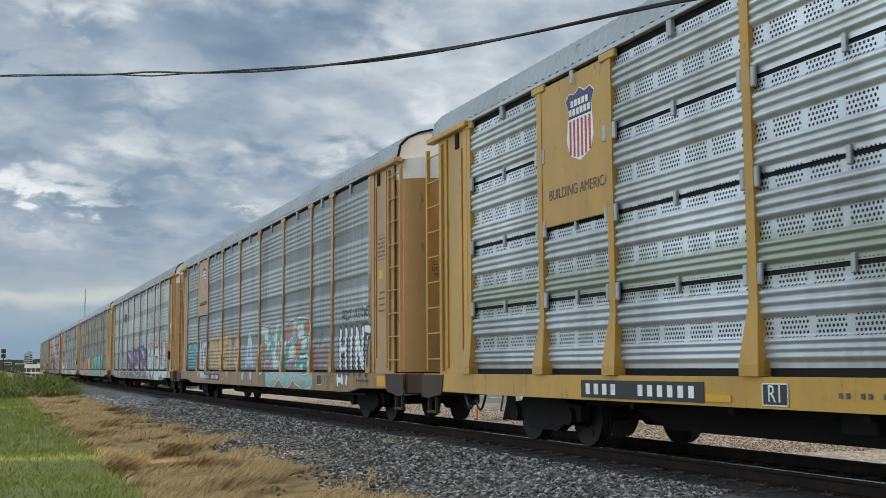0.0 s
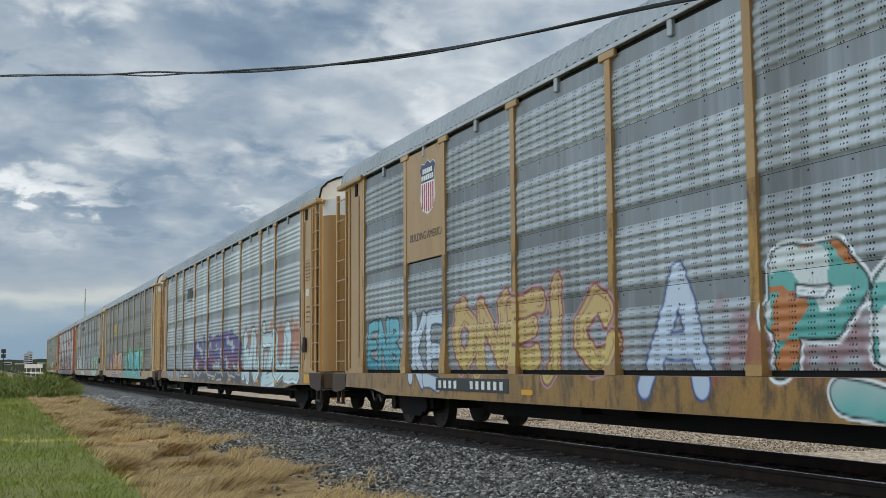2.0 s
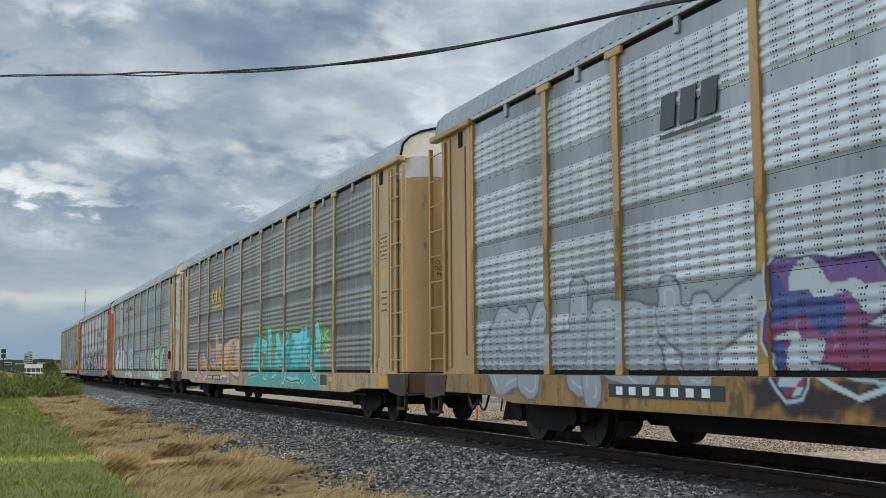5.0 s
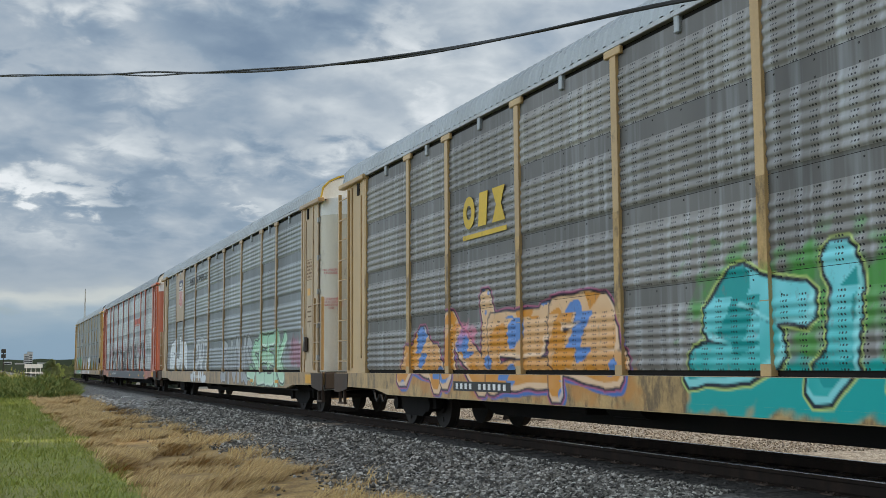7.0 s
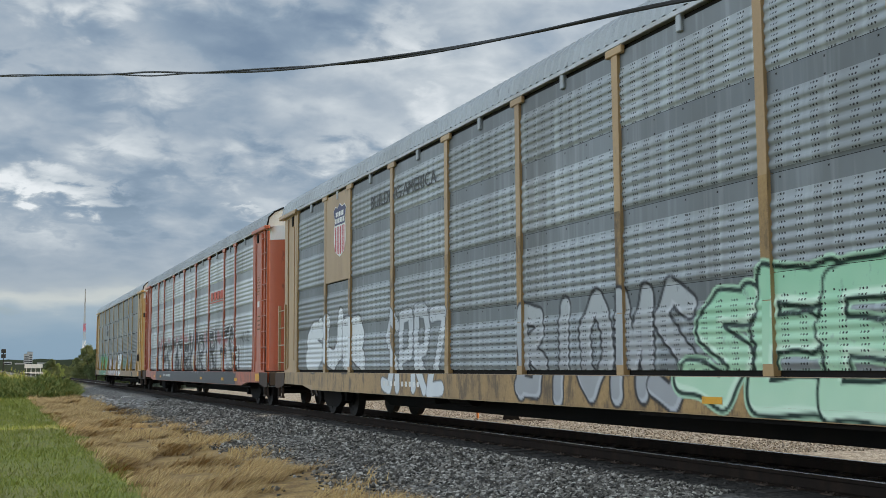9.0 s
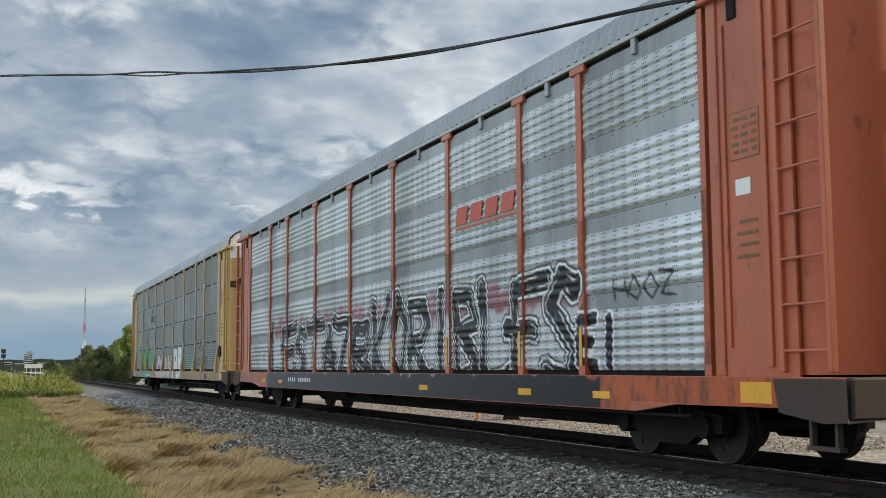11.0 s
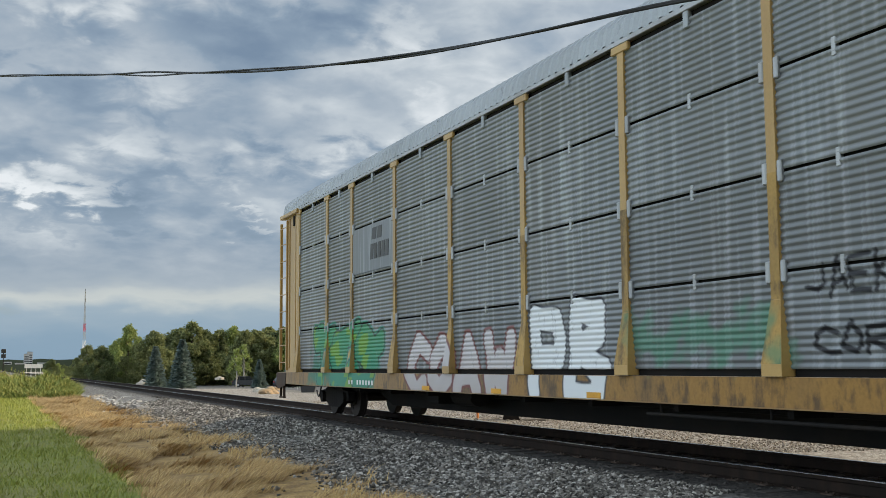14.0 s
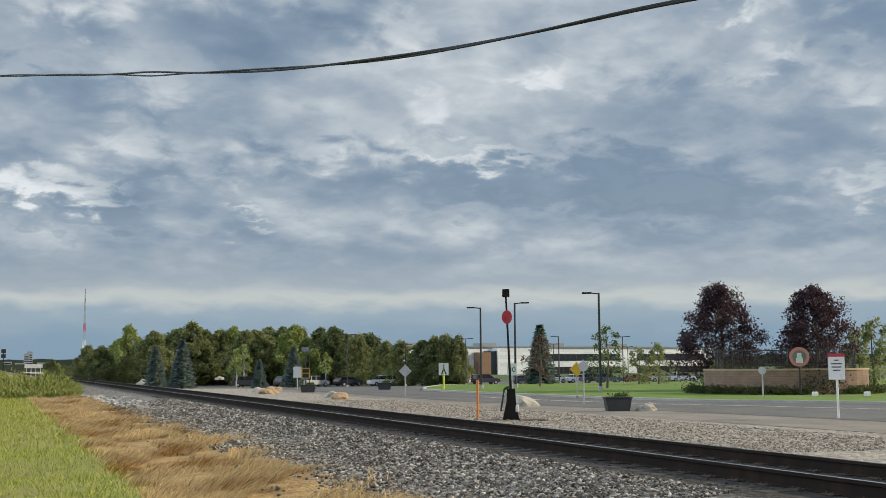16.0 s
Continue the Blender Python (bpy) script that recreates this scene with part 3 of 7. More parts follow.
def stroke_distance(h, z, strokes, sharp=False):
    d = np.full(h.shape, 9.0)
    for line in strokes:
        for (ax, az), (bx, bz) in zip(line, line[1:]):
            vx, vz = bx - ax, bz - az
            k = np.clip(((h - ax) * vx + (z - az) * vz) / (vx * vx + vz * vz + 1e-9), 0, 1)
            eh, ez = np.abs(h - ax - k * vx), np.abs(z - az - k * vz)
            d = np.minimum(d, np.maximum(np.maximum(eh, ez) * 0.95, (eh + ez) * 0.62) if sharp else np.hypot(eh, ez))
    return d


def lay(col, mask, colour):
    """Colour over what is there, by a soft mask."""
    mask = np.clip(mask, 0, 1)[:, None]
    c = np.broadcast_to(np.asarray(colour, float), (len(col), 3))
    a = col[:, 3:4]
    out = mask + a * (1 - mask)
    col[:, :3] = np.where(out > 1e-4, (c * mask + col[:, :3] * a * (1 - mask)) / np.maximum(out, 1e-4), col[:, :3])
    col[:, 3:4] = out


def patchy(h, z, scale, seed):
    """Cheap smooth noise in 0..1."""
    v = np.sin(h * 2.1 * scale + seed) * np.cos(z * 2.7 * scale - seed * 1.7) + np.sin(h * 4.3 * scale - z * 3.1 * scale + seed * 2.3) * 0.6 + np.sin(h * 1.3 * scale + z * 5.9 * scale + seed) * 0.4
    return np.clip(v / 4 + 0.5, 0, 1)


def piece(word, h0, h1, z0, z1, low, high, line, thick=0.16, lw=0.05, halo=None, hw=0.07, inner=None, seed=1, lean=0.0, jag=0.05, soft=0.024, drop=None, strength=1.0, sharp=False, spikes=False, shine=None, patches=()):
    """A lettered piece between h0 and h1 along the car (h grows towards its front) and z0 to z1 in height."""
    rng = random.Random(seed)
    n = len(word)
    w = (h1 - h0) / n
    letters = []
    lw, hw, soft = lw * 0.72, hw * 0.8, min(soft, 0.018)
    thick = min(thick, w * (0.135 if sharp else 0.155))
    for i, ch in enumerate(word):
        top, bot = rng.uniform(-0.5, 0.6) * jag * (z1 - z0), rng.uniform(-0.6, 0.5) * jag * (z1 - z0)
        a, b = h0 + i * w + thick * 0.8 + lw * 0.4, h0 + (i + 1) * w - thick * 0.8 - lw * 0.4
        lo, hi = z0 + thick + bot, z1 - thick + top
        letters.append([[(a + p * (b - a) + lean * q + rng.uniform(-1, 1) * jag * w, lo + q * (hi - lo) + rng.uniform(-1, 1) * jag * w) for p, q in s] for s in GLYPHS[ch]])
        if spikes and ch != " ":   # flicks and arrow ends on the letters
            for s in list(letters[-1]):
                for (x, z), (x2, z2) in ((s[0], s[1]), (s[-1], s[-2])):
                    dx, dz = x - x2, z - z2
                    n2 = math.hypot(dx, dz) + 1e-6
                    k = rng.uniform(0.5, 1.3) * thick
                    letters[-1].append([(x, z), (x + dx / n2 * k + rng.uniform(-1, 1) * thick, z + dz / n2 * k * 0.6 + rng.uniform(-0.2, 0.8) * thick)])

    def apply(h, z, col):
        pad = thick + lw + hw + 0.35
        pick = np.where((h > h0 - pad) & (h < h1 + pad) & (z > z0 - pad) & (z < z1 + pad))[0]
        if not len(pick):
            return
        hh, zz, c = h[pick], z[pick], col[pick]
        wobble = 0.010
        hw2 = hh + wobble * np.sin(zz * 9 + seed) + 0.5 * wobble * np.sin(zz * 23)
        zw2 = zz + wobble * np.sin(hh * 8 + seed * 2)
        ds = [stroke_distance(hw2, zw2, s, sharp) - thick * (0.85 + 0.3 * patchy(hh, zz, 2.0, seed + k)) for k, s in enumerate(letters) if s]
        al = np.min(ds, 0)
        if drop:
            far = np.min([stroke_distance(hw2 - 0.07, zw2 + 0.08, s) for s in letters if s], 0) - thick - lw
            lay(c, (0 - far) / soft * strength, drop)
        if halo:
            lay(c, np.clip(((lw + hw) - al) / soft, 0, 1) * strength, halo)
        lay(c, np.clip((lw - al) / soft, 0, 1) * strength, line)
        g = np.clip((zz - z0) / (z1 - z0) + 0.35 * (patchy(hh, zz, 3.0, seed) - 0.5), 0, 1)[:, None]
        fill = np.asarray(low) * (1 - g) + np.asarray(high) * g
        for k, colour in enumerate(patches):   # angular fields of other colours in the fill
            field = patchy(hh + 0.3 * np.floor(zz * 2.2), zz, 1.5, seed * 1.3 + 4.1 * k)[:, None]
            fill = np.where(field > 0.61 + 0.07 * k, np.asarray(colour), fill)
        for d in ds:
            lay(c, np.clip((lw * 0.7 - d) / soft, 0, 1) * strength, line)
            lay(c, np.clip((0 - d) / soft, 0, 1) * strength, fill)
            if shine:
                up = np.min([stroke_distance(hw2 + 0.035, zw2 - 0.045, s, sharp) for s in letters if s], 0) - thick * 0.8
                lay(c, np.clip((0 - d) / soft, 0, 1) * np.clip(up / soft, 0, 1) * 0.75 * strength, shine)
            if inner:
                lay(c, (1 - np.abs(d + thick * 0.5) / 0.020) * strength * np.clip((patchy(hh, zz, 2.2, seed + 5) - 0.42) * 9, 0, 1), inner)
        col[pick] = c
    return apply


def cloud_of(h0, h1, z0, z1, colour, strength=0.8, seed=1, rag=0.25):
    """A ragged cloud of sprayed ground colour."""
    def apply(h, z, col):
        n = patchy(h, z, 2.6, seed) - 0.5
        n2 = patchy(h, z, 7.0, seed + 3) - 0.5
        m = np.minimum(np.minimum(h - h0, h1 - h), np.minimum(z - z0, z1 - z)) / rag + n * 2.2 + n2
        lay(col, np.clip(m, 0, 1) * strength, colour)
    return apply


def scribble(word, h0, h1, z0, z1, colour, thick=0.02, seed=1, strength=0.9):
    return piece(word, h0, h1, z0, z1, colour, colour, colour, thick=thick, lw=0.002, hw=0, seed=seed, jag=0.10, soft=0.022, strength=strength)


# ---------------------------------------------------------------- railway cars
POSTS = (11.75, 9.15, 7.2, 4.4, 1.55, -1.3, -4.15, -7.0, -8.85, -11.65)
SEAMS = (1.06, 2.02, 3.0, 4.03, 4.99)
PROUD = 0.022         # how far the posts stand out
EAVE = 5.06
SILL_TOP, SILL_LOW = 1.0, 0.69
PANEL_CACHE = {}


def corrugation(z, kind):
    """How far the sheet stands out at height z; 0 is its outer face."""
    row = np.clip(np.searchsorted(SEAMS, z, side="right") - 1, 0, 3)
    lo, hi = np.array(SEAMS)[row], np.array(SEAMS)[row + 1]
    f = (z - lo) / (hi - lo)
    if kind == "perforated":       # flat perforated strips, three rounded ribs between each two
        g = np.where(f < 0.44, np.clip((f - 0.10) / 0.24, 0, 1), np.clip((f - 0.55) / 0.30, 0, 1)) * 3
        rib = np.clip(np.sin(np.pi * (g % 1)), 0, 1) ** 0.7
        return 0.045 * rib * (g > 0) * (g < 3)
    if kind == "fine":             # close narrow ribs over the full height
        return 0.018 * (0.5 - 0.5 * np.cos(f * 13 * 2 * np.pi)) ** 0.7
    g = np.clip((f - 0.02) / 0.72, 0, 1) * 6   # rounded ribs with a plain strip at the top
    return 0.020 * (0.5 - 0.5 * np.cos(g * 2 * np.pi)) ** 0.75 * (g < 6)


def side_sheet(kind, y0, y1, row, gap, sprays):
    """One sheet of side panelling between two posts, as a mesh."""
    lo, hi = SEAMS[row] + gap / 2, SEAMS[row + 1] - gap / 2
    painted = sprays and row < 2
    key = (kind, y0, y1, row, gap)
    if not painted and key in PANEL_CACHE:
        return PANEL_CACHE[key]
    nz = {"perforated": 60, "fine": 66}.get(kind, 44)
    if painted and row == 0 and kind != "fine":
        nz = 48
    z = np.linspace(lo, hi, nz)
    y = np.linspace(y0, y1, max(2, int((y1 - y0) / 0.027))) if painted else np.array([y0, y1])
    Z, Y = np.meshgrid(z, y, indexing="ij")
    X = -HALF + {"perforated": 0.040, "fine": 0.017}.get(kind, 0.021) - corrugation(Z, kind)
    me = grid_mesh("side_sheet", X, Y, Z)
    me.flip_normals()
    if painted:
        add_spray(me, -Y.ravel(), Z.ravel(), sprays)
    else:
        PANEL_CACHE[key] = me
    return me


def add_spray(me, h, z, sprays):
    col = np.zeros((len(h), 4))
    for s in sprays:
        s(h, z, col)
    att = me.color_attributes.new("spray", "FLOAT_COLOR", "POINT")
    att.data.foreach_set("color", col.ravel().astype(np.float32))


def dense_box_face(x, y0, y1, z0, z1, sprays, name, step=0.018):
    y = np.linspace(y0, y1, max(2, int(abs(y1 - y0) / step)))
    z = np.linspace(z0, z1, max(2, int((z1 - z0) / step)))
    Z, Y = np.meshgrid(z, y, indexing="ij")
    me = grid_mesh(name, np.full(Z.shape, x), Y, Z, False)
    me.flip_normals()
    add_spray(me, -Y.ravel(), Z.ravel(), sprays)
    return me


def roof_outline(grow=0.0):
    pts = []
    for k in range(13):
        a = math.pi * k / 12
        pts.append((-math.cos(a) * (1.50 + grow), 5.10 + grow + 0.67 * math.sin(a) ** 0.75))
    return pts


SHEETS, SHEETS_SPRAYED, PAINTS = {}, {}, {}


def paint_of(name, colour, dirt):
    if name not in PAINTS:
        PAINTS[name] = (weathered(name, colour, dirt, 0.5, 0, 0.55), spray_paint(name + "_tagged", colour))
        for m in PAINTS[name]:   # a film of road dust
            b = m.node_tree.nodes["Principled BSDF"]
            b.inputs["Sheen Weight"].default_value, b.inputs["Sheen Roughness"].default_value = 0.35, 0.4
    return PAINTS[name]


def wheelset_mesh():
    bm = bmesh.new()
    rod(bm, (-0.9, 0, 0), (0.9, 0, 0), 0.08, 12)
    for s in (-1, 1):
        rod(bm, (s * 0.69, 0, 0), (s * 0.82, 0, 0), 0.42, 28)
        rod(bm, (s * 0.66, 0, 0), (s * 0.70, 0, 0), 0.445, 28)
        rod(bm, (s * 0.80, 0, 0), (s * 0.86, 0, 0), 0.16, 14)
        for k in range(3):
            a = k * 2.094
            rod(bm, (s * 0.82, 0.27 * math.cos(a), 0.27 * math.sin(a)), (s * 0.835, 0.27 * math.cos(a), 0.27 * math.sin(a)), 0.05, 10)
    me = bpy.data.meshes.new("wheelset")
    bm.to_mesh(me)
    bm.free()
    me.materials.append(WHEEL)
    return me


WHEELSET = wheelset_mesh()
WHEELS = []


def truck_mesh():
    bm = bmesh.new()
    for s in (-1, 1):
        x0, x1 = s * 0.93, s * 1.07
        prism(bm, [(-1.15, 0.36), (-1.15, 0.56), (-0.75, 0.60), (-0.42, 0.72), (0.42, 0.72), (0.75, 0.60), (1.15, 0.56), (1.15, 0.36), (0.72, 0.34), (0.45, 0.20), (-0.45, 0.20), (-0.72, 0.34)], 0, min(x0, x1), max(x0, x1))
        for yy in (-0.87, 0.87):
            rod(bm, (s * 0.9, yy, 0.42), (s * 1.14, yy, 0.42), 0.13, 14)
        for yy in (-0.16, 0, 0.16):
            rod(bm, (s * 1.0, yy, 0.25), (s * 1.0, yy, 0.62), 0.075, 10)
    box(bm, -1.0, 1.0, -0.2, 0.2, 0.42, 0.68, 0.03)
    for yy in (-0.42, 0.42):
        box(bm, -0.9, 0.9, yy - 0.05, yy + 0.05, 0.34, 0.46, 0.01)
    me = bpy.data.meshes.new("truck")
    bm.to_mesh(me)
    bm.free()
    me.materials.append(STEEL_DARK)
    return me


TRUCK = truck_mesh()


def ladder(parent, x, y0, y1, z0, z1, mat, name="ladder", rungs=9):
    """Two stiles and rungs on the side of a car."""
    root = None
    for y in (y0, y1):
        ob = part(name if root is None else "stile", box(bmesh.new(), x - 0.035, x + 0.035, y - 0.035, y + 0.035, z0, z1, 0.008), mat, root or parent)
        root = root or ob
    for k in range(rungs):
        z = z0 + 0.2 + k * (z1 - z0 - 0.35) / (rungs - 1)
        part("rung", rod(bmesh.new(), (x - 0.02, y0, z), (x - 0.02, y1, z), 0.014, 6), mat, root)
    return root


def autorack(index, spec):
    """A covered car carrier: flatcar, posts, side sheeting, arched roof, end doors, ladders, trucks."""
    car = empty("autorack_car")
    tagged(car, spec["label"], "railway car", "cars of the passing train")
    paint, tagged_paint = paint_of(spec["paint"], spec["colour"], spec["dirt"])
    deck, tagged_deck = paint_of(spec.get("deck", spec["paint"]), spec.get("deck_colour", spec["colour"]), spec.get("deck_dirt", spec["dirt"]))
    sprays = spec.get("sprays", [])
    kind, gap = spec["kind"], spec["gap"]
    E = 13.72   # half length of the body
    # flatcar: side sill, centre sill, deck
    bm = bmesh.new()
    prism(bm, [(-E, SILL_TOP), (-E, SILL_LOW + 0.02), (-11.0, SILL_LOW), (-10.2, SILL_LOW - spec["belly"]), (10.2, SILL_LOW - spec["belly"]), (11.0, SILL_LOW), (E, SILL_LOW + 0.02), (E, SILL_TOP)], 0, -HALF - 0.06, -HALF + 0.03)
    if sprays:
        part_mesh("sill_face", dense_box_face(-HALF - 0.064, -E, E, SILL_LOW + 0.015, SILL_TOP - 0.005, sprays, "sill_face"), tagged_deck, car, "sill face with sprayed colour")
        if spec["belly"]:
            part_mesh("sill_face", dense_box_face(-HALF - 0.064, -10.1, 10.1, SILL_LOW - spec["belly"] + 0.01, SILL_LOW + 0.0145, sprays, "sill_face"), tagged_deck, car, "sill face with sprayed colour")
    part("side_sill", bm, deck, car)
    bm = box(bmesh.new(), HALF - 0.03, HALF + 0.06, -E, E, SILL_LOW, SILL_TOP)
    part("side_sill", bm, deck, car)
    bm = box(bmesh.new(), -HALF + 0.03, HALF - 0.03, -E, E, 0.90, 0.985)
    part("deck", bm, STEEL_DARK, car)
    bm = bmesh.new()
    prism(bm, [(-E - 0.1, 0.90), (-E - 0.1, 0.66), (-9.0, 0.62), (-7.8, 0.28), (7.8, 0.28), (9.0, 0.62), (E + 0.1, 0.66), (E + 0.1, 0.90)], 0, -0.38, 0.38)
    part("centre_sill", bm, STEEL_DARK, car)
    bm = bmesh.new()
    for yy in np.arange(-7, 7.1, 2.0):
        box(bm, -HALF + 0.1, HALF - 0.1, yy - 0.05, yy + 0.05, 0.6, 0.9)
    rod(bm, (-0.9, -9, 0.62), (-0.9, 9, 0.62), 0.03, 8)
    part("underframe", bm, STEEL_DARK, car)
    bm = bmesh.new()
    rod(bm, (-HALF + 0.03, -11.2, 0.56), (-HALF + 0.03, -4.5, 0.56), 0.02, 8)
    for yy in (-11.0, -9.4, -6.8, -4.8):
        rod(bm, (-HALF + 0.03, yy, 0.56), (-HALF + 0.03, yy, 0.72), 0.016, 6)
    part("brake_pipe", bm, STEEL_DARK, car)
    bm = bmesh.new()
    rod(bm, (-0.8, 2.0, 0.62), (-0.8, 2.9, 0.62), 0.19, 14)
    box(bm, -1.1, -0.7, 3.2, 3.7, 0.45, 0.8, 0.02)
    part("brake_cylinder", bm, STEEL_DARK, car)
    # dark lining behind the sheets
    # dark sheet added behind the near panels, its colour standing for the unlit interior
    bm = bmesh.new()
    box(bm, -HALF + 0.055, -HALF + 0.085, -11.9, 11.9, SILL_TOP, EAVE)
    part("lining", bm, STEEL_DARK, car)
    bm = box(bmesh.new(), HALF - 0.05, HALF - 0.005, -E + 0.6, E - 0.6, SILL_TOP, EAVE)
    part("side_wall", bm, SHEETS[spec["sheet"]], car)
    # side sheets between the posts, four high
    for k, (y1, y0) in enumerate(zip(POSTS, POSTS[1:])):
        for row in range(4):
            if spec.get("board") == k and row >= 2:
                continue
            me = side_sheet(kind, y0 + 0.05, y1 - 0.05, row, gap, sprays)
            mat = (SHEETS_SPRAYED if sprays and row < 2 else SHEETS)[spec["sheet"]]
            if me.materials and me.materials[0] != mat:
                me = me.copy()
                me.materials.clear()
            part_mesh("side_sheet", me, mat, car)
        if spec.get("board") == k:
            bm = box(bmesh.new(), -HALF - 0.012, -HALF + 0.03, y0 + 0.06, y1 - 0.06, 3.02, 5.0, 0.006)
            part("emblem_board", bm, paint, car, "painted board that carries the emblem")
    # posts with brackets at the foot and a cap under the eave
    for k, y in enumerate(POSTS):
        end = k in (0, len(POSTS) - 1)
        flared = kind != "ribbed" or index == 1
        w = (0.085 if flared else 0.05) if end else 0.072
        jut, spread = (0.085, 0.085) if kind != "ribbed" else ((0.05, 0.06) if flared else (0.012, 0.012))
        bm = bmesh.new()
        prism(bm, [(-HALF - PROUD, 1.75), (-HALF - PROUD, 5.0), (-HALF + 0.05, 5.0), (-HALF + 0.05, 1.75)], 1, y - w, y + w)
        foot = [(1.75, PROUD, w + 0.002), (1.12, PROUD + jut, w + spread), (1.005, PROUD + jut, w + spread)]
        rings = [[bm.verts.new(c) for c in ((-HALF - d, y - q, zz), (-HALF - d, y + q, zz), (-HALF + 0.05, y + q, zz), (-HALF + 0.05, y - q, zz))] for zz, d, q in foot]
        for ra, rb in zip(rings, rings[1:]):
            for e in range(4):
                bm.faces.new((ra[e], ra[(e + 1) % 4], rb[(e + 1) % 4], rb[e]))
        bm.faces.new(rings[0][::-1])
        bm.faces.new(rings[-1])
        bmesh.ops.recalc_face_normals(bm, faces=bm.faces)
        if kind in ("perforated", "fine") or not end:
            box(bm, -HALF - PROUD - 0.015, -HALF + 0.02, y - 0.20, y + 0.20, 4.95, 5.05, 0.01)
        ob = part("post", bm, paint if not spec.get("post_mat") else spec["post_mat"], car)
        if sprays:
            part_mesh("post_face", dense_box_face(-HALF - PROUD - 0.004, y - w, y + w, 1.755, 3.0, sprays, "post_face"), tagged_paint, ob, "post face with sprayed colour")
            zz = np.linspace(1.125, 1.745, 22)
            Z, U = np.meshgrid(zz, np.linspace(-1, 1, 9), indexing="ij")
            Y = y + U * np.interp(Z, [1.12, 1.75], [w + spread, w + 0.002])
            X = np.interp(Z, [1.12, 1.75], [-HALF - PROUD - jut - 0.004, -HALF - PROUD - 0.004])
            me = grid_mesh("bracket_face", X, Y, Z, False)
            me.flip_normals()
            add_spray(me, -Y.ravel(), Z.ravel(), sprays)
            part_mesh("bracket_face", me, tagged_paint, ob, "flared foot with sprayed colour")
        if kind != "ribbed":
            for z in SEAMS[1:4]:
                for s in (-1, 1):
                    if not (end and s * y > 0):
                        part("clamp", box(bmesh.new(), -HALF - 0.03, -HALF + 0.02, y + s * (w + 0.045) - 0.035, y + s * (w + 0.045) + 0.035, z - 0.11, z + 0.11, 0.012), GALV, ob)
    # bolts and clips on the plain strips
    bm = bmesh.new()
    for y1, y0 in zip(POSTS, POSTS[1:]):
        for z in SEAMS[1:4]:
            if kind == "ribbed":
                n = max(3, round((y1 - y0) / 0.55))
                for q in range(n):
                    yy = y0 + 0.22 + q * (y1 - y0 - 0.44) / (n - 1)
                    for zz in (z - 0.05, z - 0.22):
                        box(bm, -HALF + 0.02, -HALF + 0.05, yy - 0.010, yy + 0.010, zz - 0.010, zz + 0.010)
            else:
                box(bm, -HALF + 0.0, -HALF + 0.05, (y0 + y1) / 2 - 0.03, (y0 + y1) / 2 + 0.03, z - 0.09, z + 0.09, 0.008)
    ob = part("bolting", bm, STEEL_DARK if kind == "ribbed" else GALV, car)
    ob["kind"] = "stuff"
    for y1, y0 in zip(POSTS, POSTS[1:]):   # clips that hold the head of the sheets
        part("eave_clip", box(bmesh.new(), -HALF - 0.02, -HALF + 0.05, (y0 + y1) / 2 - 0.05, (y0 + y1) / 2 + 0.05, 4.86, 5.07, 0.012), ROOF, car)
    # eave rail, roof arch with cross ribs
    bm = box(bmesh.new(), -HALF - 0.03, -HALF + 0.06, -11.9, 11.9, 5.055, 5.12, 0.008)
    part("eave_rail", bm, GALV, car)
    bm = box(bmesh.new(), HALF - 0.06, HALF + 0.03, -11.9, 11.9, 5.055, 5.12)
    part("eave_rail", bm, GALV, car)
    out = np.array(roof_outline())
    ys = np.arange(-E + 0.35, E - 0.35, 0.055)
    g = 0.03 * (np.arange(len(ys)) // 2 % 2)
    Y = np.repeat(ys[:, None], len(out), 1)
    X = out[None, :, 0] * (1 + g[:, None] / 1.5)
    Z = out[None, :, 1] + g[:, None]
    me = grid_mesh("roof", X, Y, Z, False)
    part_mesh("roof", me, ROOF, car, "corrugated arched metal roof")
    # the two ends
    for s in (-1, 1):
        build_end(car, s, E, spec, paint)
    # trucks
    for s in (-1, 1):
        tr = part_mesh("truck", TRUCK, None, car)
        tr.matrix_basis = pose(0, s * 10.05, 0)
        for q in (-0.87, 0.87):
            ws = part_mesh("wheelset", WHEELSET, None, tr)
            ws.matrix_basis = pose(0, q, 0.42)
            WHEELS.append((ws, q))
    for dress in spec.get("dress", []):
        dress(car, paint)
    return car


DOOR_WHITE = weathered("grimy_white_paint", (0.62, 0.57, 0.47), (0.36, 0.28, 0.19), 0.55, 0, 0.5)
CORNER_CREAM = weathered("grimy_cream_paint", (0.50, 0.38, 0.25), (0.30, 0.20, 0.12), 0.55, 0, 0.6)


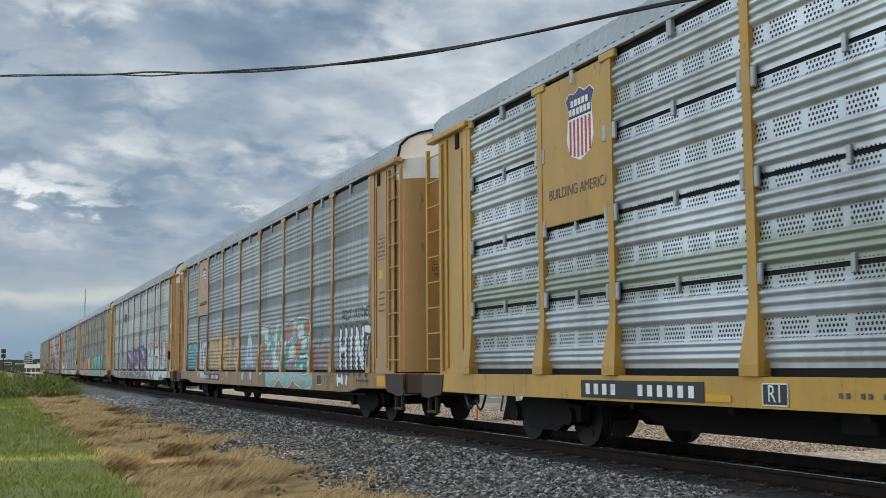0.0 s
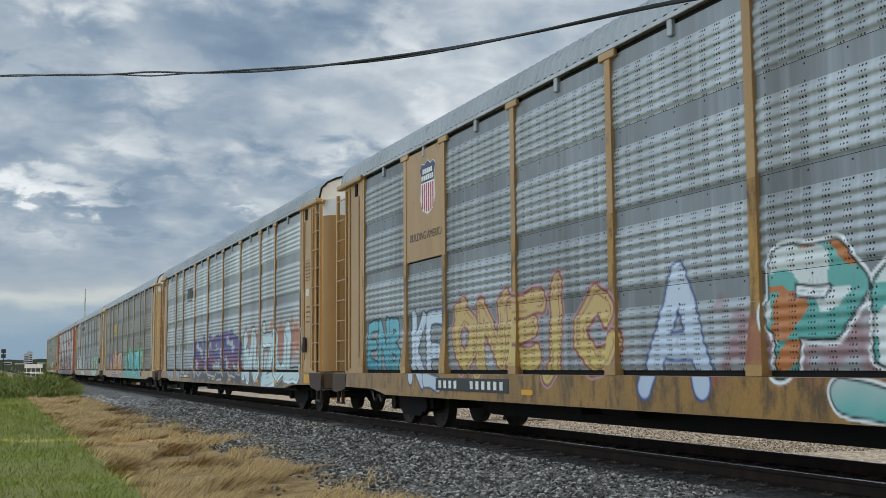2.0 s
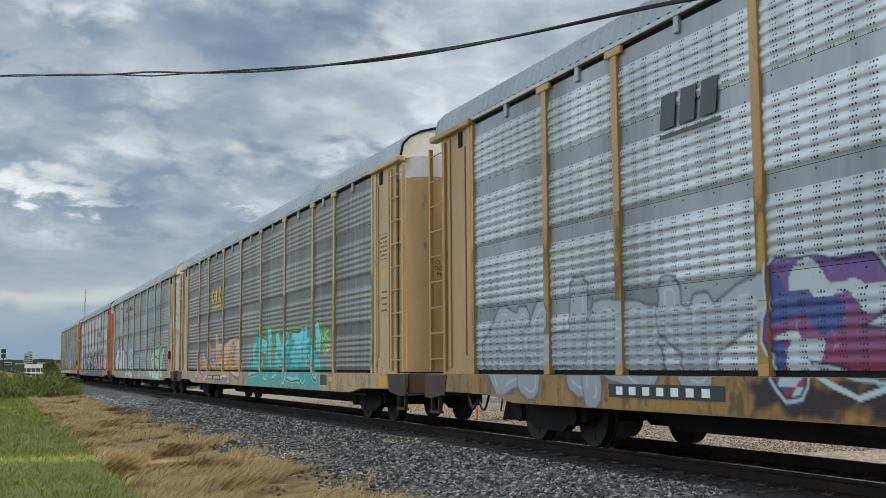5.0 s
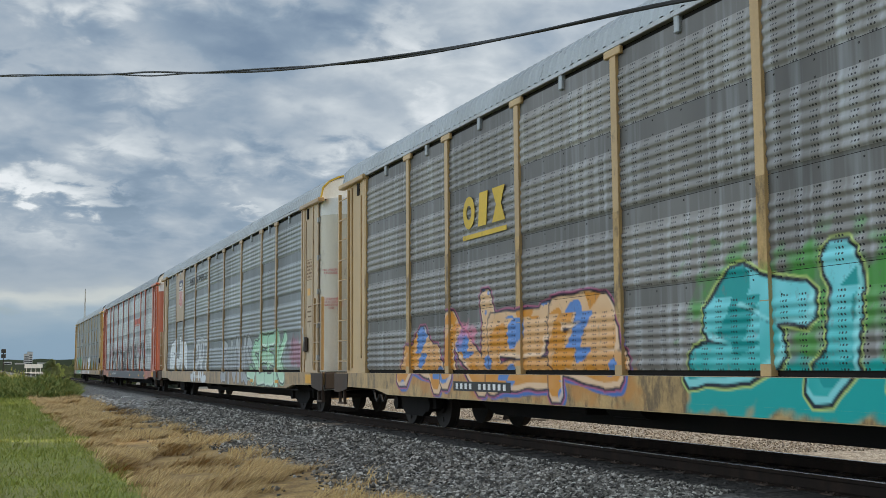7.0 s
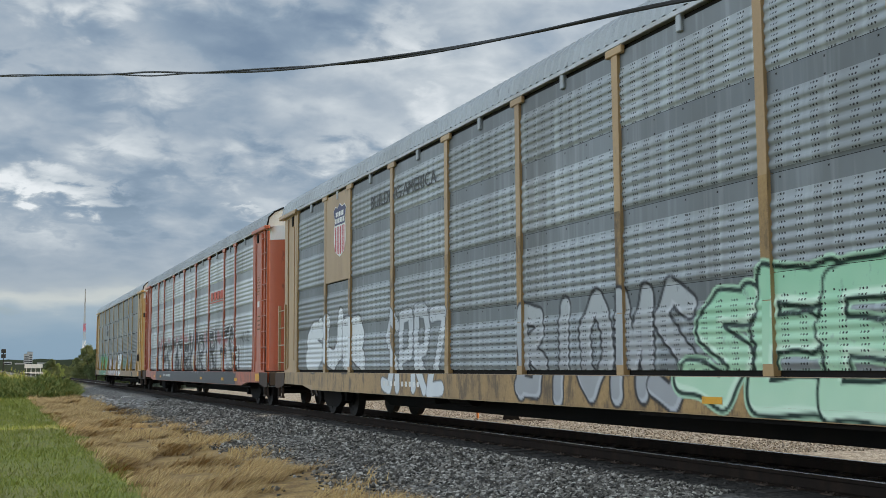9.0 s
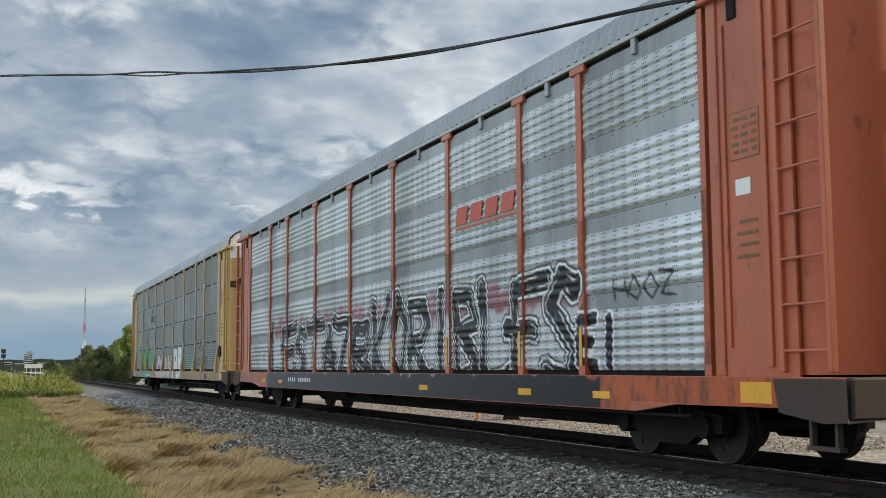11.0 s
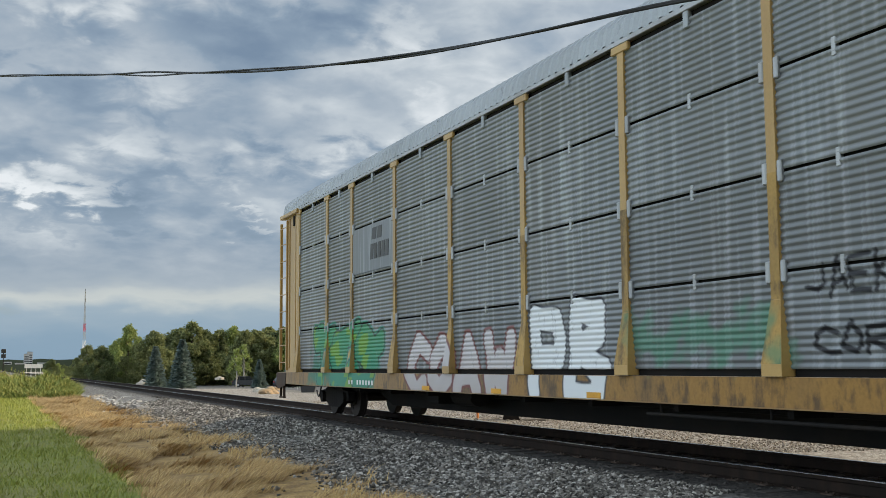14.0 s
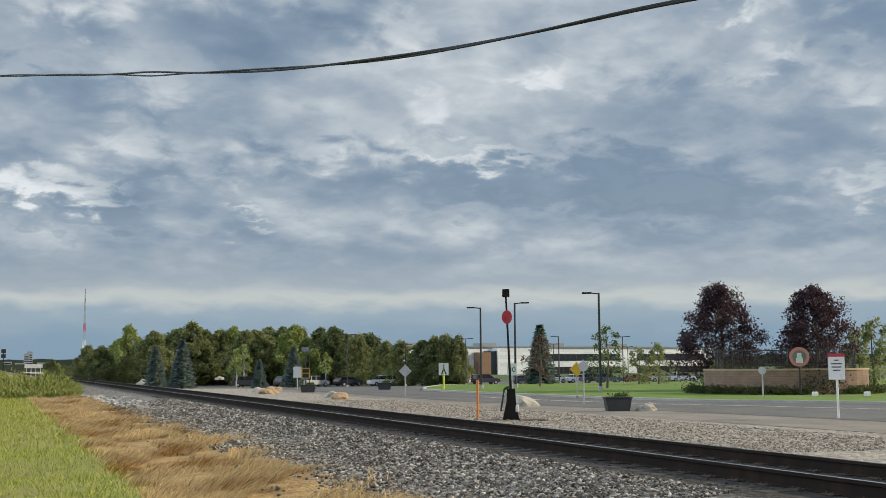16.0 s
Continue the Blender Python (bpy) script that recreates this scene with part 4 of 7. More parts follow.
def build_end(car, s, E, spec, paint):
    """Corner panel with ladder, curved end door and coupler at one end; s = -1 is the leading end."""
    def ym(a, b):
        return (min(s * a, s * b), max(s * a, s * b))
    y0, y1 = ym(11.85, 13.1)
    white = spec.get("crown", WHITE)
    panel = CORNER_CREAM if spec.get("white_door") and s < 0 else paint
    for side in (-1, 1):
        bm = box(bmesh.new(), *sorted((side * (HALF - 0.03), side * (HALF + 0.005))), y0, y1, SILL_TOP, 5.06, 0.004)
        part("corner_panel", bm, panel, car)
        bm = bmesh.new()
        ya, yb = ym(11.78, 11.95)
        box(bm, *sorted((side * HALF, side * (HALF + 0.03))), ya, yb, SILL_TOP, 5.0, 0.01)
        part("corner_post", bm, paint, car)
        part("panel_rib", box(bmesh.new(), *sorted((side * (HALF + 0.003), side * (HALF + 0.03))), *ym(12.02, 12.07), 1.3, 4.7, 0.006), panel, car)
        part("panel_rib", box(bmesh.new(), *sorted((side * (HALF + 0.003), side * (HALF + 0.035))), *ym(12.66, 12.74), 1.1, 4.95, 0.008), panel, car)
        lm = spec.get("ladder", paint)
        ladder(car, side * (HALF + 0.02), s * 12.90, s * 13.58, SILL_TOP + 0.05, spec.get("ladder_top", 4.92), lm, rungs=4 if spec.get("ladder_top") else 9)
        bm = bmesh.new()
        box(bm, *sorted((side * (HALF - 0.06), side * (HALF + 0.10))), *ym(11.7, 13.45), 5.0, 5.10, 0.015)
        part("corner_cap", bm, paint, car)
        box_bm = box(bmesh.new(), *sorted((side * (HALF - 0.02), side * (HALF + 0.03))), *ym(12.15, 12.3), 4.72, 4.98, 0.01)
        part("door_stop", box_bm, STEEL_DARK, car)
    # end doors, curved in plan
    for side in (-1, 1):
        n = 10
        a = np.linspace(0, math.pi / 2, n)
        xs = np.concatenate(([side * (HALF - 0.05)], side * (HALF - 0.05 - 0.75 * (1 - np.cos(a))), [side * 0.01]))
        yy = np.concatenate(([s * 12.95], s * (13.0 + 0.62 * np.sin(a)), [s * 13.62]))
        z = np.array([1.02, 2.2, 3.4, 4.70])
        Z, X = np.meshgrid(z, xs, indexing="ij")
        Y = np.repeat(yy[None], len(z), 0)
        door = part_mesh("end_door", grid_mesh("end_door", X, Y, Z), paint if not spec.get("white_door") else DOOR_WHITE, car)
        z = np.array([4.702, 5.0, 5.1])
        Z, X = np.meshgrid(z, xs, indexing="ij")
        Y = np.repeat(yy[None], len(z), 0)
        part_mesh("door_crown", grid_mesh("door_crown", X, Y, Z), white, door, "pale upper band of the end door")
        for zc in (1.5, 2.6, 3.7):
            part("door_stiffener", box(bmesh.new(), *sorted((side * 0.25, side * 0.62)), *ym(13.60, 13.66), zc - 0.3, zc + 0.3, 0.02), paint, door)
    bm = prism(bmesh.new(), [(x, z) for x, z in roof_outline(-0.02)], 1, *ym(13.28, 13.34))
    part("roof_end", bm, white, car, "white painted roof end")
    bm = bmesh.new()
    o, i = roof_outline(0.015), roof_outline(-0.015)
    prism(bm, o + i[::-1], 1, *ym(13.33, 13.38))
    part("roof_hoop", bm, spec.get("hoop", STEEL_DARK), car)
    # end sill, steps, coupler
    bm = box(bmesh.new(), -HALF, HALF, *ym(13.55, 13.8), 0.62, 1.0, 0.02)
    part("end_sill", bm, RUST, car)
    for side in (-1, 1):
        bm = bmesh.new()
        for yy in (13.25, 13.6):
            box(bm, side * HALF - 0.03, side * HALF + 0.03, s * yy - 0.02, s * yy + 0.02, 0.34, 0.72)
        box(bm, side * HALF - 0.04, side * HALF + 0.04, *ym(13.2, 13.65), 0.33, 0.37)
        part("step", bm, RUST, car)
    bm = bmesh.new()
    box(bm, -0.12, 0.12, *ym(13.7, 14.12), 0.72, 0.94, 0.03)
    box(bm, -0.17, 0.17, *ym(14.04, 14.30), 0.68, 0.98, 0.05)
    part("coupler", bm, RUST, car)
    part("air_hose", tube([(-0.35, s * (13.75 + 0.05 * q), 0.72 - 0.38 * math.sin(math.pi * q * 0.08)) for q in range(11)], 0.022), RUBBER, car)
    for side in (-1, 1):   # rusty cheek over the end of the sill
        bm = prism(bmesh.new(), [(s * 12.78, 0.985), (s * 12.86, 0.66), (s * 13.5, 0.58), (s * 13.80, 0.60), (s * 13.80, 0.985)], 0, *sorted((side * (HALF + 0.065), side * (HALF + 0.078))))
        part("sill_cheek", bm, RUST, car, "rusty plate at the end of the sill")
    bm = bmesh.new()
    rod(bm, (-HALF - 0.02, s * 13.55, 0.95), (-HALF - 0.02, s * 13.75, 0.60), 0.014, 6)
    rod(bm, (-HALF - 0.02, s * 13.75, 0.60), (-0.5, s * 13.8, 0.68), 0.014, 6)
    part("uncoupling_lever", bm, GALV, car)


SHEETS["bright"] = sheet_metal("bright_perforated_sheet", (0.60, 0.63, 0.65), (0.055, 0.05, (0.52, 0.80), (0.495, 0.40, 0.11), 0.0165), metal=0.6, algae=True)
HOLES_B = (0.045, 0.055, (0.27, 0.42), (0.99, 0.76, -1.06), 0.0118)
SHEETS["grey"] = sheet_metal("grey_sheet", (0.36, 0.385, 0.40), HOLES_B)
SHEETS["silver"] = sheet_metal("silver_sheet", (0.55, 0.58, 0.59), HOLES_B)
SHEETS["dull"] = sheet_metal("dull_brown_grey_sheet", (0.245, 0.23, 0.21), HOLES_B, dirt=(0.16, 0.15, 0.14))
SHEETS["slate"] = sheet_metal("slate_grey_sheet", (0.30, 0.325, 0.335), HOLES_B)
SHEETS["fine"] = sheet_metal("fine_ribbed_sheet", (0.19, 0.202, 0.208), None)
SHEETS_SPRAYED["grey"] = sheet_metal("grey_sheet_tagged", (0.36, 0.385, 0.40), HOLES_B, True)
SHEETS_SPRAYED["silver"] = sheet_metal("silver_sheet_tagged", (0.55, 0.58, 0.59), HOLES_B, True)
SHEETS_SPRAYED["dull"] = sheet_metal("dull_sheet_tagged", (0.245, 0.23, 0.21), HOLES_B, True, (0.16, 0.15, 0.14))
SHEETS_SPRAYED["slate"] = sheet_metal("slate_sheet_tagged", (0.30, 0.325, 0.335), HOLES_B, True)
SHEETS_SPRAYED["fine"] = sheet_metal("fine_sheet_tagged", (0.19, 0.202, 0.208), None, True)


# ---------------------------------------------------------------- what each car carries
BLK, WHT = (0.012, 0.012, 0.014), (0.76, 0.78, 0.78)
OUT_X = -HALF - 0.066


def facing(h, z, x=OUT_X):
    """The pose of writing on the near side: h along the car towards its front."""
    return Matrix(((0, 0, -1, x), (-1, 0, 0, -h), (0, 1, 0, z), (0, 0, 0, 1)))


def plate(name, h0, h1, z0, z1, mat, x=OUT_X, thick=0.004, label=""):
    def make(car, paint):
        ob = part(name, box(bmesh.new(), x - thick, x, -h1, -h0, z0, z1), mat, car, label)
        if name == "class_board":   # white border and a stroke
            for a, b, c, d in ((h0, h1, z1 - 0.012, z1), (h0, h1, z0, z0 + 0.012), (h0, h0 + 0.014, z0, z1), (h1 - 0.014, h1, z0, z1)):
                part("border", box(bmesh.new(), x - thick - 0.002, x - 0.001, -b, -a, c, d), WHITE, ob)
    return make


def marks(h0, h1, z0, z1, sizes, back=BLACK, ink=WHITE):
    """A dark number board with plain light bars in place of its characters."""
    def make(car, paint):
        board = part("number_board", box(bmesh.new(), OUT_X - 0.004, OUT_X, -h1, -h0, z0, z1), back, car, "dark board with pale marks") if back else car
        w = (h1 - h0) / (len(sizes) + 1)
        for k, c in enumerate(sizes):
            if c == " ":
                continue
            a = h0 + w * (k + 0.62)
            part("mark", box(bmesh.new(), OUT_X - 0.007, OUT_X - 0.003, -a - w * 0.5, -a, z0 + (z1 - z0) * 0.2, z0 + (z1 - z0) * 0.8), ink, board)
    return make


def shield(h, z0, z1, wide, x):
    white = WHITE
    def make(car, paint):
        def outline(g):
            w, a, b = wide / 2 + g, z0 - g, z1 + g
            H = b - a
            pts = [(-w * 0.80, a + H * 0.72), (-w * 0.92, a + H * 0.30), (-w * 0.7, a + H * 0.10), (-w * 0.3, a + H * 0.04), (0, a), (w * 0.3, a + H * 0.04), (w * 0.7, a + H * 0.10), (w * 0.92, a + H * 0.30), (w * 0.80, a + H * 0.72),
                   (w, a + H * 0.88), (w * 0.72, a + H * 0.96), (w * 0.35, a + H * 0.93), (0, a + H), (-w * 0.35, a + H * 0.93), (-w * 0.72, a + H * 0.96), (-w, a + H * 0.88)]
            return [(-h - p, q) for p, q in pts]
        em = part("emblem", prism(bmesh.new(), outline(0.0), 0, x - 0.004, x), white, car, "shield emblem with red stripes and blue head")
        H = z1 - z0
        bm = prism(bmesh.new(), [(-h - p * wide / 2, z0 + H * q) for p, q in ((-0.78, 0.60), (0.78, 0.60), (0.76, 0.72), (0.95, 0.87), (0.7, 0.945), (0.35, 0.915), (0, 0.985), (-0.35, 0.915), (-0.7, 0.945), (-0.95, 0.87), (-0.76, 0.72))], 0, x - 0.008, x - 0.003)
        part("emblem_head", bm, BLUE_PAINT, em)
        for k in range(6):
            c = (-0.66 + k * 0.264) * wide / 2
            low = 0.05 + 0.13 * abs(c / (wide / 2)) ** 2
            part("stripe", box(bmesh.new(), x - 0.007, x - 0.003, -h - c - wide * 0.032, -h - c + wide * 0.032, z0 + H * low, z0 + H * 0.57), RED_PAINT, em)
        for k, (zz, n) in enumerate(((0.80, 5), (0.68, 6))):
            for q in range(n):
                c = (q - (n - 1) / 2) * wide * 0.125
                part("mark", box(bmesh.new(), x - 0.011, x - 0.007, -h - c - wide * 0.045, -h - c + wide * 0.045, z0 + H * (zz - 0.045), z0 + H * (zz + 0.045)), white, em)
    return make


def words(text, h, z, size, mat, x, stretch=1.0):
    return lambda car, paint: lettering("lettering", text, size, facing(h, z, x), mat, car, stretch)


def slant_bars(h0, h1, z0, z1, n, mat, x, under=True, name="emblem"):
    """A maker's sign as plain slanted bars over a rule."""
    def make(car, paint):
        w = (h1 - h0) / n
        root = None
        for k in range(n):
            a = h0 + k * w
            ob = part(name if root is None else "bar", prism(bmesh.new(), [(-a, z0 + 0.22 * (z1 - z0)), (-a - w * 0.75, z0 + 0.22 * (z1 - z0)), (-a - w * 0.9, z1), (-a - w * 0.15, z1)], 0, x - 0.004, x), mat, root or car)
            root = root or ob
        if under:
            part("rule", box(bmesh.new(), x - 0.004, x, -h1, -h0, z0, z0 + 0.1 * (z1 - z0)), mat, root)
    return make


def ring_sign(h0, h1, z0, z1, mat, x):
    """A maker's sign as plain shapes: a ring, a leaning block and a bow-tie over a rule."""
    def make(car, paint):
        w, low, top = (h1 - h0) / 3, z0 + 0.24 * (z1 - z0), z1
        mid, half = (low + top) / 2, (top - low) / 2
        root = part("emblem", box(bmesh.new(), x - 0.004, x, -h1, -h0, z0, z0 + 0.11 * (z1 - z0)), mat, car, "plain yellow sign over a rule")
        bm = bmesh.new()
        arc = [6.2832 * k / 16 for k in range(17)]
        outer = [(-h0 - w * 0.45 - w * 0.42 * math.cos(a), mid + half * math.sin(a)) for a in arc]
        inner = [(-h0 - w * 0.45 - w * 0.19 * math.cos(a), mid + half * 0.45 * math.sin(a)) for a in arc]
        for k in range(16):
            prism(bm, [outer[k], outer[k + 1], inner[k + 1], inner[k]], 0, x - 0.004, x)
        part("ring", bm, mat, root)
        c = -h0 - w * 1.45
        part("block", prism(bmesh.new(), [(c + w * 0.34, low), (c - w * 0.22, low), (c - w * 0.34, top), (c + w * 0.22, top)], 0, x - 0.004, x), mat, root)
        c = -h0 - w * 2.5
        part("bow", prism(bmesh.new(), [(c + w * 0.42, low), (c - w * 0.42, low), (c - w * 0.16, mid), (c - w * 0.42, top), (c + w * 0.42, top), (c + w * 0.16, mid)], 0, x - 0.004, x), mat, root)
    return make


def reflectors(hs, z=0.75, w=0.36, h=0.075):
    return [plate("reflector", a - w / 2, a + w / 2, z - h / 2, z + h / 2, ORANGE_TAPE, OUT_X - 0.001, 0.005, "amber reflective strip") for a in hs]


STENCIL = weathered("faded_stencil", (0.16, 0.085, 0.035), (0.24, 0.14, 0.06), 0.7)


def stencils(light=False):
    """Unreadable stencil blocks, a framed table and small plates on the leading corner panel."""
    X = -HALF - 0.006
    def make(car, paint):
        frame_ob = part("data_frame", box(bmesh.new(), X - 0.003, X, -12.62, -12.12, 3.22, 3.72), STENCIL, car, "framed block of small stencilled marks")
        part("data_field", box(bmesh.new(), X - 0.005, X - 0.002, -12.605, -12.135, 3.235, 3.705), paint, frame_ob)
        for r in range(5):
            for c in range(3):
                part("mark", box(bmesh.new(), X - 0.008, X - 0.004, -12.58 + 0.15 * c, -12.58 + 0.15 * c + (0.12 if (r + c) % 2 else 0.085), 3.28 + r * 0.085, 3.32 + r * 0.085), STENCIL, frame_ob)
        part("plate", box(bmesh.new(), X - 0.004, X, -12.45, -12.20, 2.85, 3.02), ORANGE_TAPE if light else WHITE, car, "small plate on the corner panel")
        for r in range(4):
            part("mark", box(bmesh.new(), X - 0.004, X, -12.55, -12.2 - 0.05 * (r % 2), 2.2 + r * 0.12, 2.235 + r * 0.12), STENCIL, car)
        part("corner_patch", box(bmesh.new(), OUT_X - 0.005, OUT_X, -12.75, -12.25, 0.74, 0.95), ORANGE_TAPE, car, "worn yellow patch on the sill")
        part("jacking_pocket", box(bmesh.new(), OUT_X - 0.003, OUT_X, -13.45, -12.95, 0.70, 0.92), BLACK, car, "dark pocket in the sill")
    return make


def hand_brake(car, paint):
    X = -HALF - 0.01
    b = part("hand_brake", box(bmesh.new(), X - 0.08, X, -12.31, -12.08, 1.48, 1.86, 0.04), RUST, car, "grimy hand brake box with lever")
    bm = bmesh.new()
    rod(bm, (X - 0.12, -12.2, 1.5), (X - 0.12, -12.32, 1.75), 0.012, 6)
    rod(bm, (X - 0.12, -12.32, 1.75), (X - 0.12, -12.15, 2.1), 0.012, 6)
    part("lever", bm, GALV, b)


def door_notice(car, paint):
    """Notices on the leading end door."""
    m = Matrix.Translation((-0.55, -13.665, 2.95)) @ Euler((radians(90), 0, 0)).to_matrix().to_4x4()
    lettering("notice", "CLOSE & LOCK\nDOORS BEFORE\nMOVING CAR", 0.11, m, BLACK, car)


def marker_lamp(s):
    """A dark bracket with a red lens beside the end door."""
    def make(car, paint):
        y = s * 13.55
        b = part("marker_lamp", box(bmesh.new(), -HALF + 0.02, -HALF + 0.30, y - 0.04, y + 0.04, 3.72, 3.94, 0.015), BLACK, car, "dark bracket with a red lens")
        part("lens", rod(bmesh.new(), (-HALF + 0.16, y - 0.045, 3.83), (-HALF + 0.16, y + 0.045, 3.83), 0.035, 12), RED_PAINT, b)
        part("lens", rod(bmesh.new(), (-HALF + 0.012, y, 3.83), (-HALF + 0.025, y, 3.83), 0.025, 12), RED_PAINT, b)
    return make


def white_door_fittings(car, paint):
    for z in (1.35, 2.1, 2.9, 3.7, 4.6):
        part("hinge", box(bmesh.new(), -HALF - 0.02, -HALF + 0.25, -13.12, -13.06, z - 0.06, z + 0.06, 0.01), GALV, car)
    bm = bmesh.new()
    rod(bm, (-0.6, -13.66, 1.2), (-0.6, -13.66, 4.7), 0.025, 8)
    part("lock_bar", bm, GALV, car)
    m = Matrix.Translation((-1.275, -13.49, 2.6)) @ Euler((radians(90), 0, radians(-40))).to_matrix().to_4x4()
    lettering("notice", "CLOSE AND\nLOCK DOORS\nBEFORE MOVING\nCAR", 0.072, m, RED_PAINT, car)
    lettering("notice", "NO WELDING\nON DOORS", 0.072, Matrix.Translation((0, 0, 0.75)) @ m, RED_PAINT, car)


def post_tape(hs):
    return [plate("reflector", a - 0.035, a + 0.035, 1.12, 1.62, ORANGE_TAPE, -HALF - 0.045, 0.005, "yellow reflective strip on a post") for a in hs]


SPRAY_B = []
SPRAY_B += [cloud_of(0.6, 8.9, 0.95, 1.7, (0.26, 0.07, 0.075), 0.6, 4), cloud_of(3.0, 6.5, 0.7, 1.02, (0.30, 0.12, 0.05), 0.9, 2, 0.1)]
SPRAY_B += [piece("ENB", -11.5, -9.5, 1.05, 2.05, (0.07, 0.30, 0.36), (0.16, 0.45, 0.52), BLK, 0.17, 0.05, seed=3), piece("KE", -8.9, -7.3, 0.75, 2.1, (0.50, 0.56, 0.62), (0.58, 0.66, 0.72), (0.03, 0.05, 0.12), 0.17, 0.05, seed=5)]
SPRAY_B += [piece("ONEIC", -6.9, -1.5, 0.98, 2.18, (0.60, 0.46, 0.14), (0.58, 0.40, 0.17), (0.22, 0.06, 0.07), 0.2, 0.05, (0.46, 0.26, 0.26), 0.045, spikes=True, seed=8, jag=0.06, inner=(0.30, 0.07, 0.08), strength=0.92)]
SPRAY_B += [piece("A", -0.85, 0.5, 0.74, 2.2, (0.45, 0.52, 0.62), (0.55, 0.62, 0.70), (0.05, 0.08, 0.22), 0.15, 0.05, seed=2)]
SPRAY_B += [piece("POPE", 1.5, 6.9, 0.98, 2.25, (0.06, 0.28, 0.24), (0.16, 0.42, 0.38), BLK, 0.19, 0.04, WHT, 0.05, seed=11, jag=0.05, patches=((0.62, 0.66, 0.64), (0.46, 0.17, 0.06), (0.62, 0.66, 0.64))), piece("VVV", 2.4, 7.2, 0.62, 1.06, (0.10, 0.38, 0.33), (0.45, 0.5, 0.48), BLK, 0.15, 0.03, WHT, 0.04, seed=12)]
SPRAY_B += [cloud_of(3.9, 5.6, 1.8, 2.25, (0.42, 0.15, 0.08), 0.7, 8, 0.15)]
SPRAY_B += [scribble("LCF", 7.4, 8.0, 1.65, 1.9, BLK), scribble("YONO", 8.3, 9.2, 0.76, 0.95, BLK, 0.014)]
SPRAY_B += [piece("HINT", 9.35, 11.75, 1.04, 1.98, WHT, WHT, BLK, 0.12, 0.07, sharp=True, seed=1, jag=0.02, drop=BLK), piece("HI", 9.4, 10.4, 0.7, 1.0, WHT, WHT, BLK, 0.07, 0.05, seed=1)]
SPRAY_B += [scribble("REST", 9.6, 10.3, 2.12, 2.36, BLK, 0.022), scribble("IN", 10.38, 10.68, 2.14, 2.36, BLK, 0.022), scribble("POWER", 10.8, 11.7, 2.14, 2.38, BLK, 0.022)]
SPRAY_C = []
SPRAY_C += [piece("GHRY", -11.5, -4.6, 0.75, 1.95, (0.34, 0.36, 0.38), (0.42, 0.46, 0.46), (0.10, 0.10, 0.12), 0.22, 0.05, sharp=True, spikes=True, seed=21, strength=0.75, inner=(0.55, 0.58, 0.58))]
SPRAY_C += [cloud_of(-4.6, 4.8, 0.6, 1.02, (0.03, 0.022, 0.03), 0.95, 3, 0.1), cloud_of(-3.6, 3.9, 1.5, 2.1, (0.09, 0.09, 0.24), 0.4, 5)]
SPRAY_C += [piece("RUPER", -4.3, 4.4, 0.98, 2.12, (0.24, 0.045, 0.075), (0.15, 0.09, 0.26), (0.02, 0.015, 0.03), 0.19, 0.035, (0.42, 0.50, 0.54), 0.04, sharp=True, spikes=True, seed=23, strength=0.92, jag=0.08, patches=((0.06, 0.08, 0.24), (0.45, 0.50, 0.52))), scribble("VVAV", -3.9, 3.9, 0.70, 1.02, (0.45, 0.52, 0.54), 0.03, 24)]
SPRAY_C += [cloud_of(5.0, 11.72, 1.3, 2.35, (0.48, 0.14, 0.06), 0.8, 6), cloud_of(4.6, 11.6, 0.66, 1.05, (0.07, 0.055, 0.05), 0.85, 1, 0.1)]
SPRAY_C += [piece("WUZUL", 4.6, 11.6, 0.66, 2.12, (0.52, 0.66, 0.66), (0.58, 0.68, 0.68), BLK, 0.20, 0.07, (0.50, 0.58, 0.58), 0.02, sharp=True, spikes=True, shine=(0.80, 0.86, 0.86), seed=27, jag=0.07, drop=(0.03, 0.03, 0.035), inner=(0.10, 0.12, 0.13))]
SPRAY_D = []
SPRAY_D += [cloud_of(-9.6, -1.0, 0.62, 1.2, (0.50, 0.22, 0.05), 0.8, 5), piece("ANER", -9.4, -1.5, 0.78, 1.95, (0.62, 0.25, 0.03), (0.70, 0.44, 0.24), (0.02, 0.02, 0.04), 0.21, 0.05, (0.45, 0.10, 0.20), 0.025, sharp=True, spikes=True, shine=(0.78, 0.58, 0.40), seed=31, jag=0.06, drop=(0.06, 0.15, 0.40), patches=((0.62, 0.25, 0.03), (0.10, 0.22, 0.50))), cloud_of(-6.9, -6.1, 1.45, 1.85, (0.70, 0.20, 0.30), 0.7, 3, 0.15)]
SPRAY_D += [cloud_of(0.0, 8.6, 1.2, 2.3, (0.05, 0.30, 0.03), 0.75, 7, 0.4), cloud_of(-0.1, 7.9, 0.55, 1.2, (0.01, 0.34, 0.31), 1.0, 2, 0.12)]
SPRAY_D += [piece("SIMEN", 0.1, 7.6, 0.85, 2.05, (0.02, 0.38, 0.35), (0.20, 0.64, 0.68), (0.012, 0.018, 0.03), 0.22, 0.06, (0.50, 0.62, 0.18), 0.025, sharp=True, spikes=True, shine=(0.30, 0.70, 0.70), seed=33, jag=0.06, patches=((0.01, 0.30, 0.29),))]
SPRAY_D += [scribble("UK", 7.7, 8.3, 1.75, 2.0, (0.7, 0.72, 0.3)), scribble("OR", 7.9, 8.5, 1.4, 1.65, (0.65, 0.7, 0.3))]
SPRAY_E = []
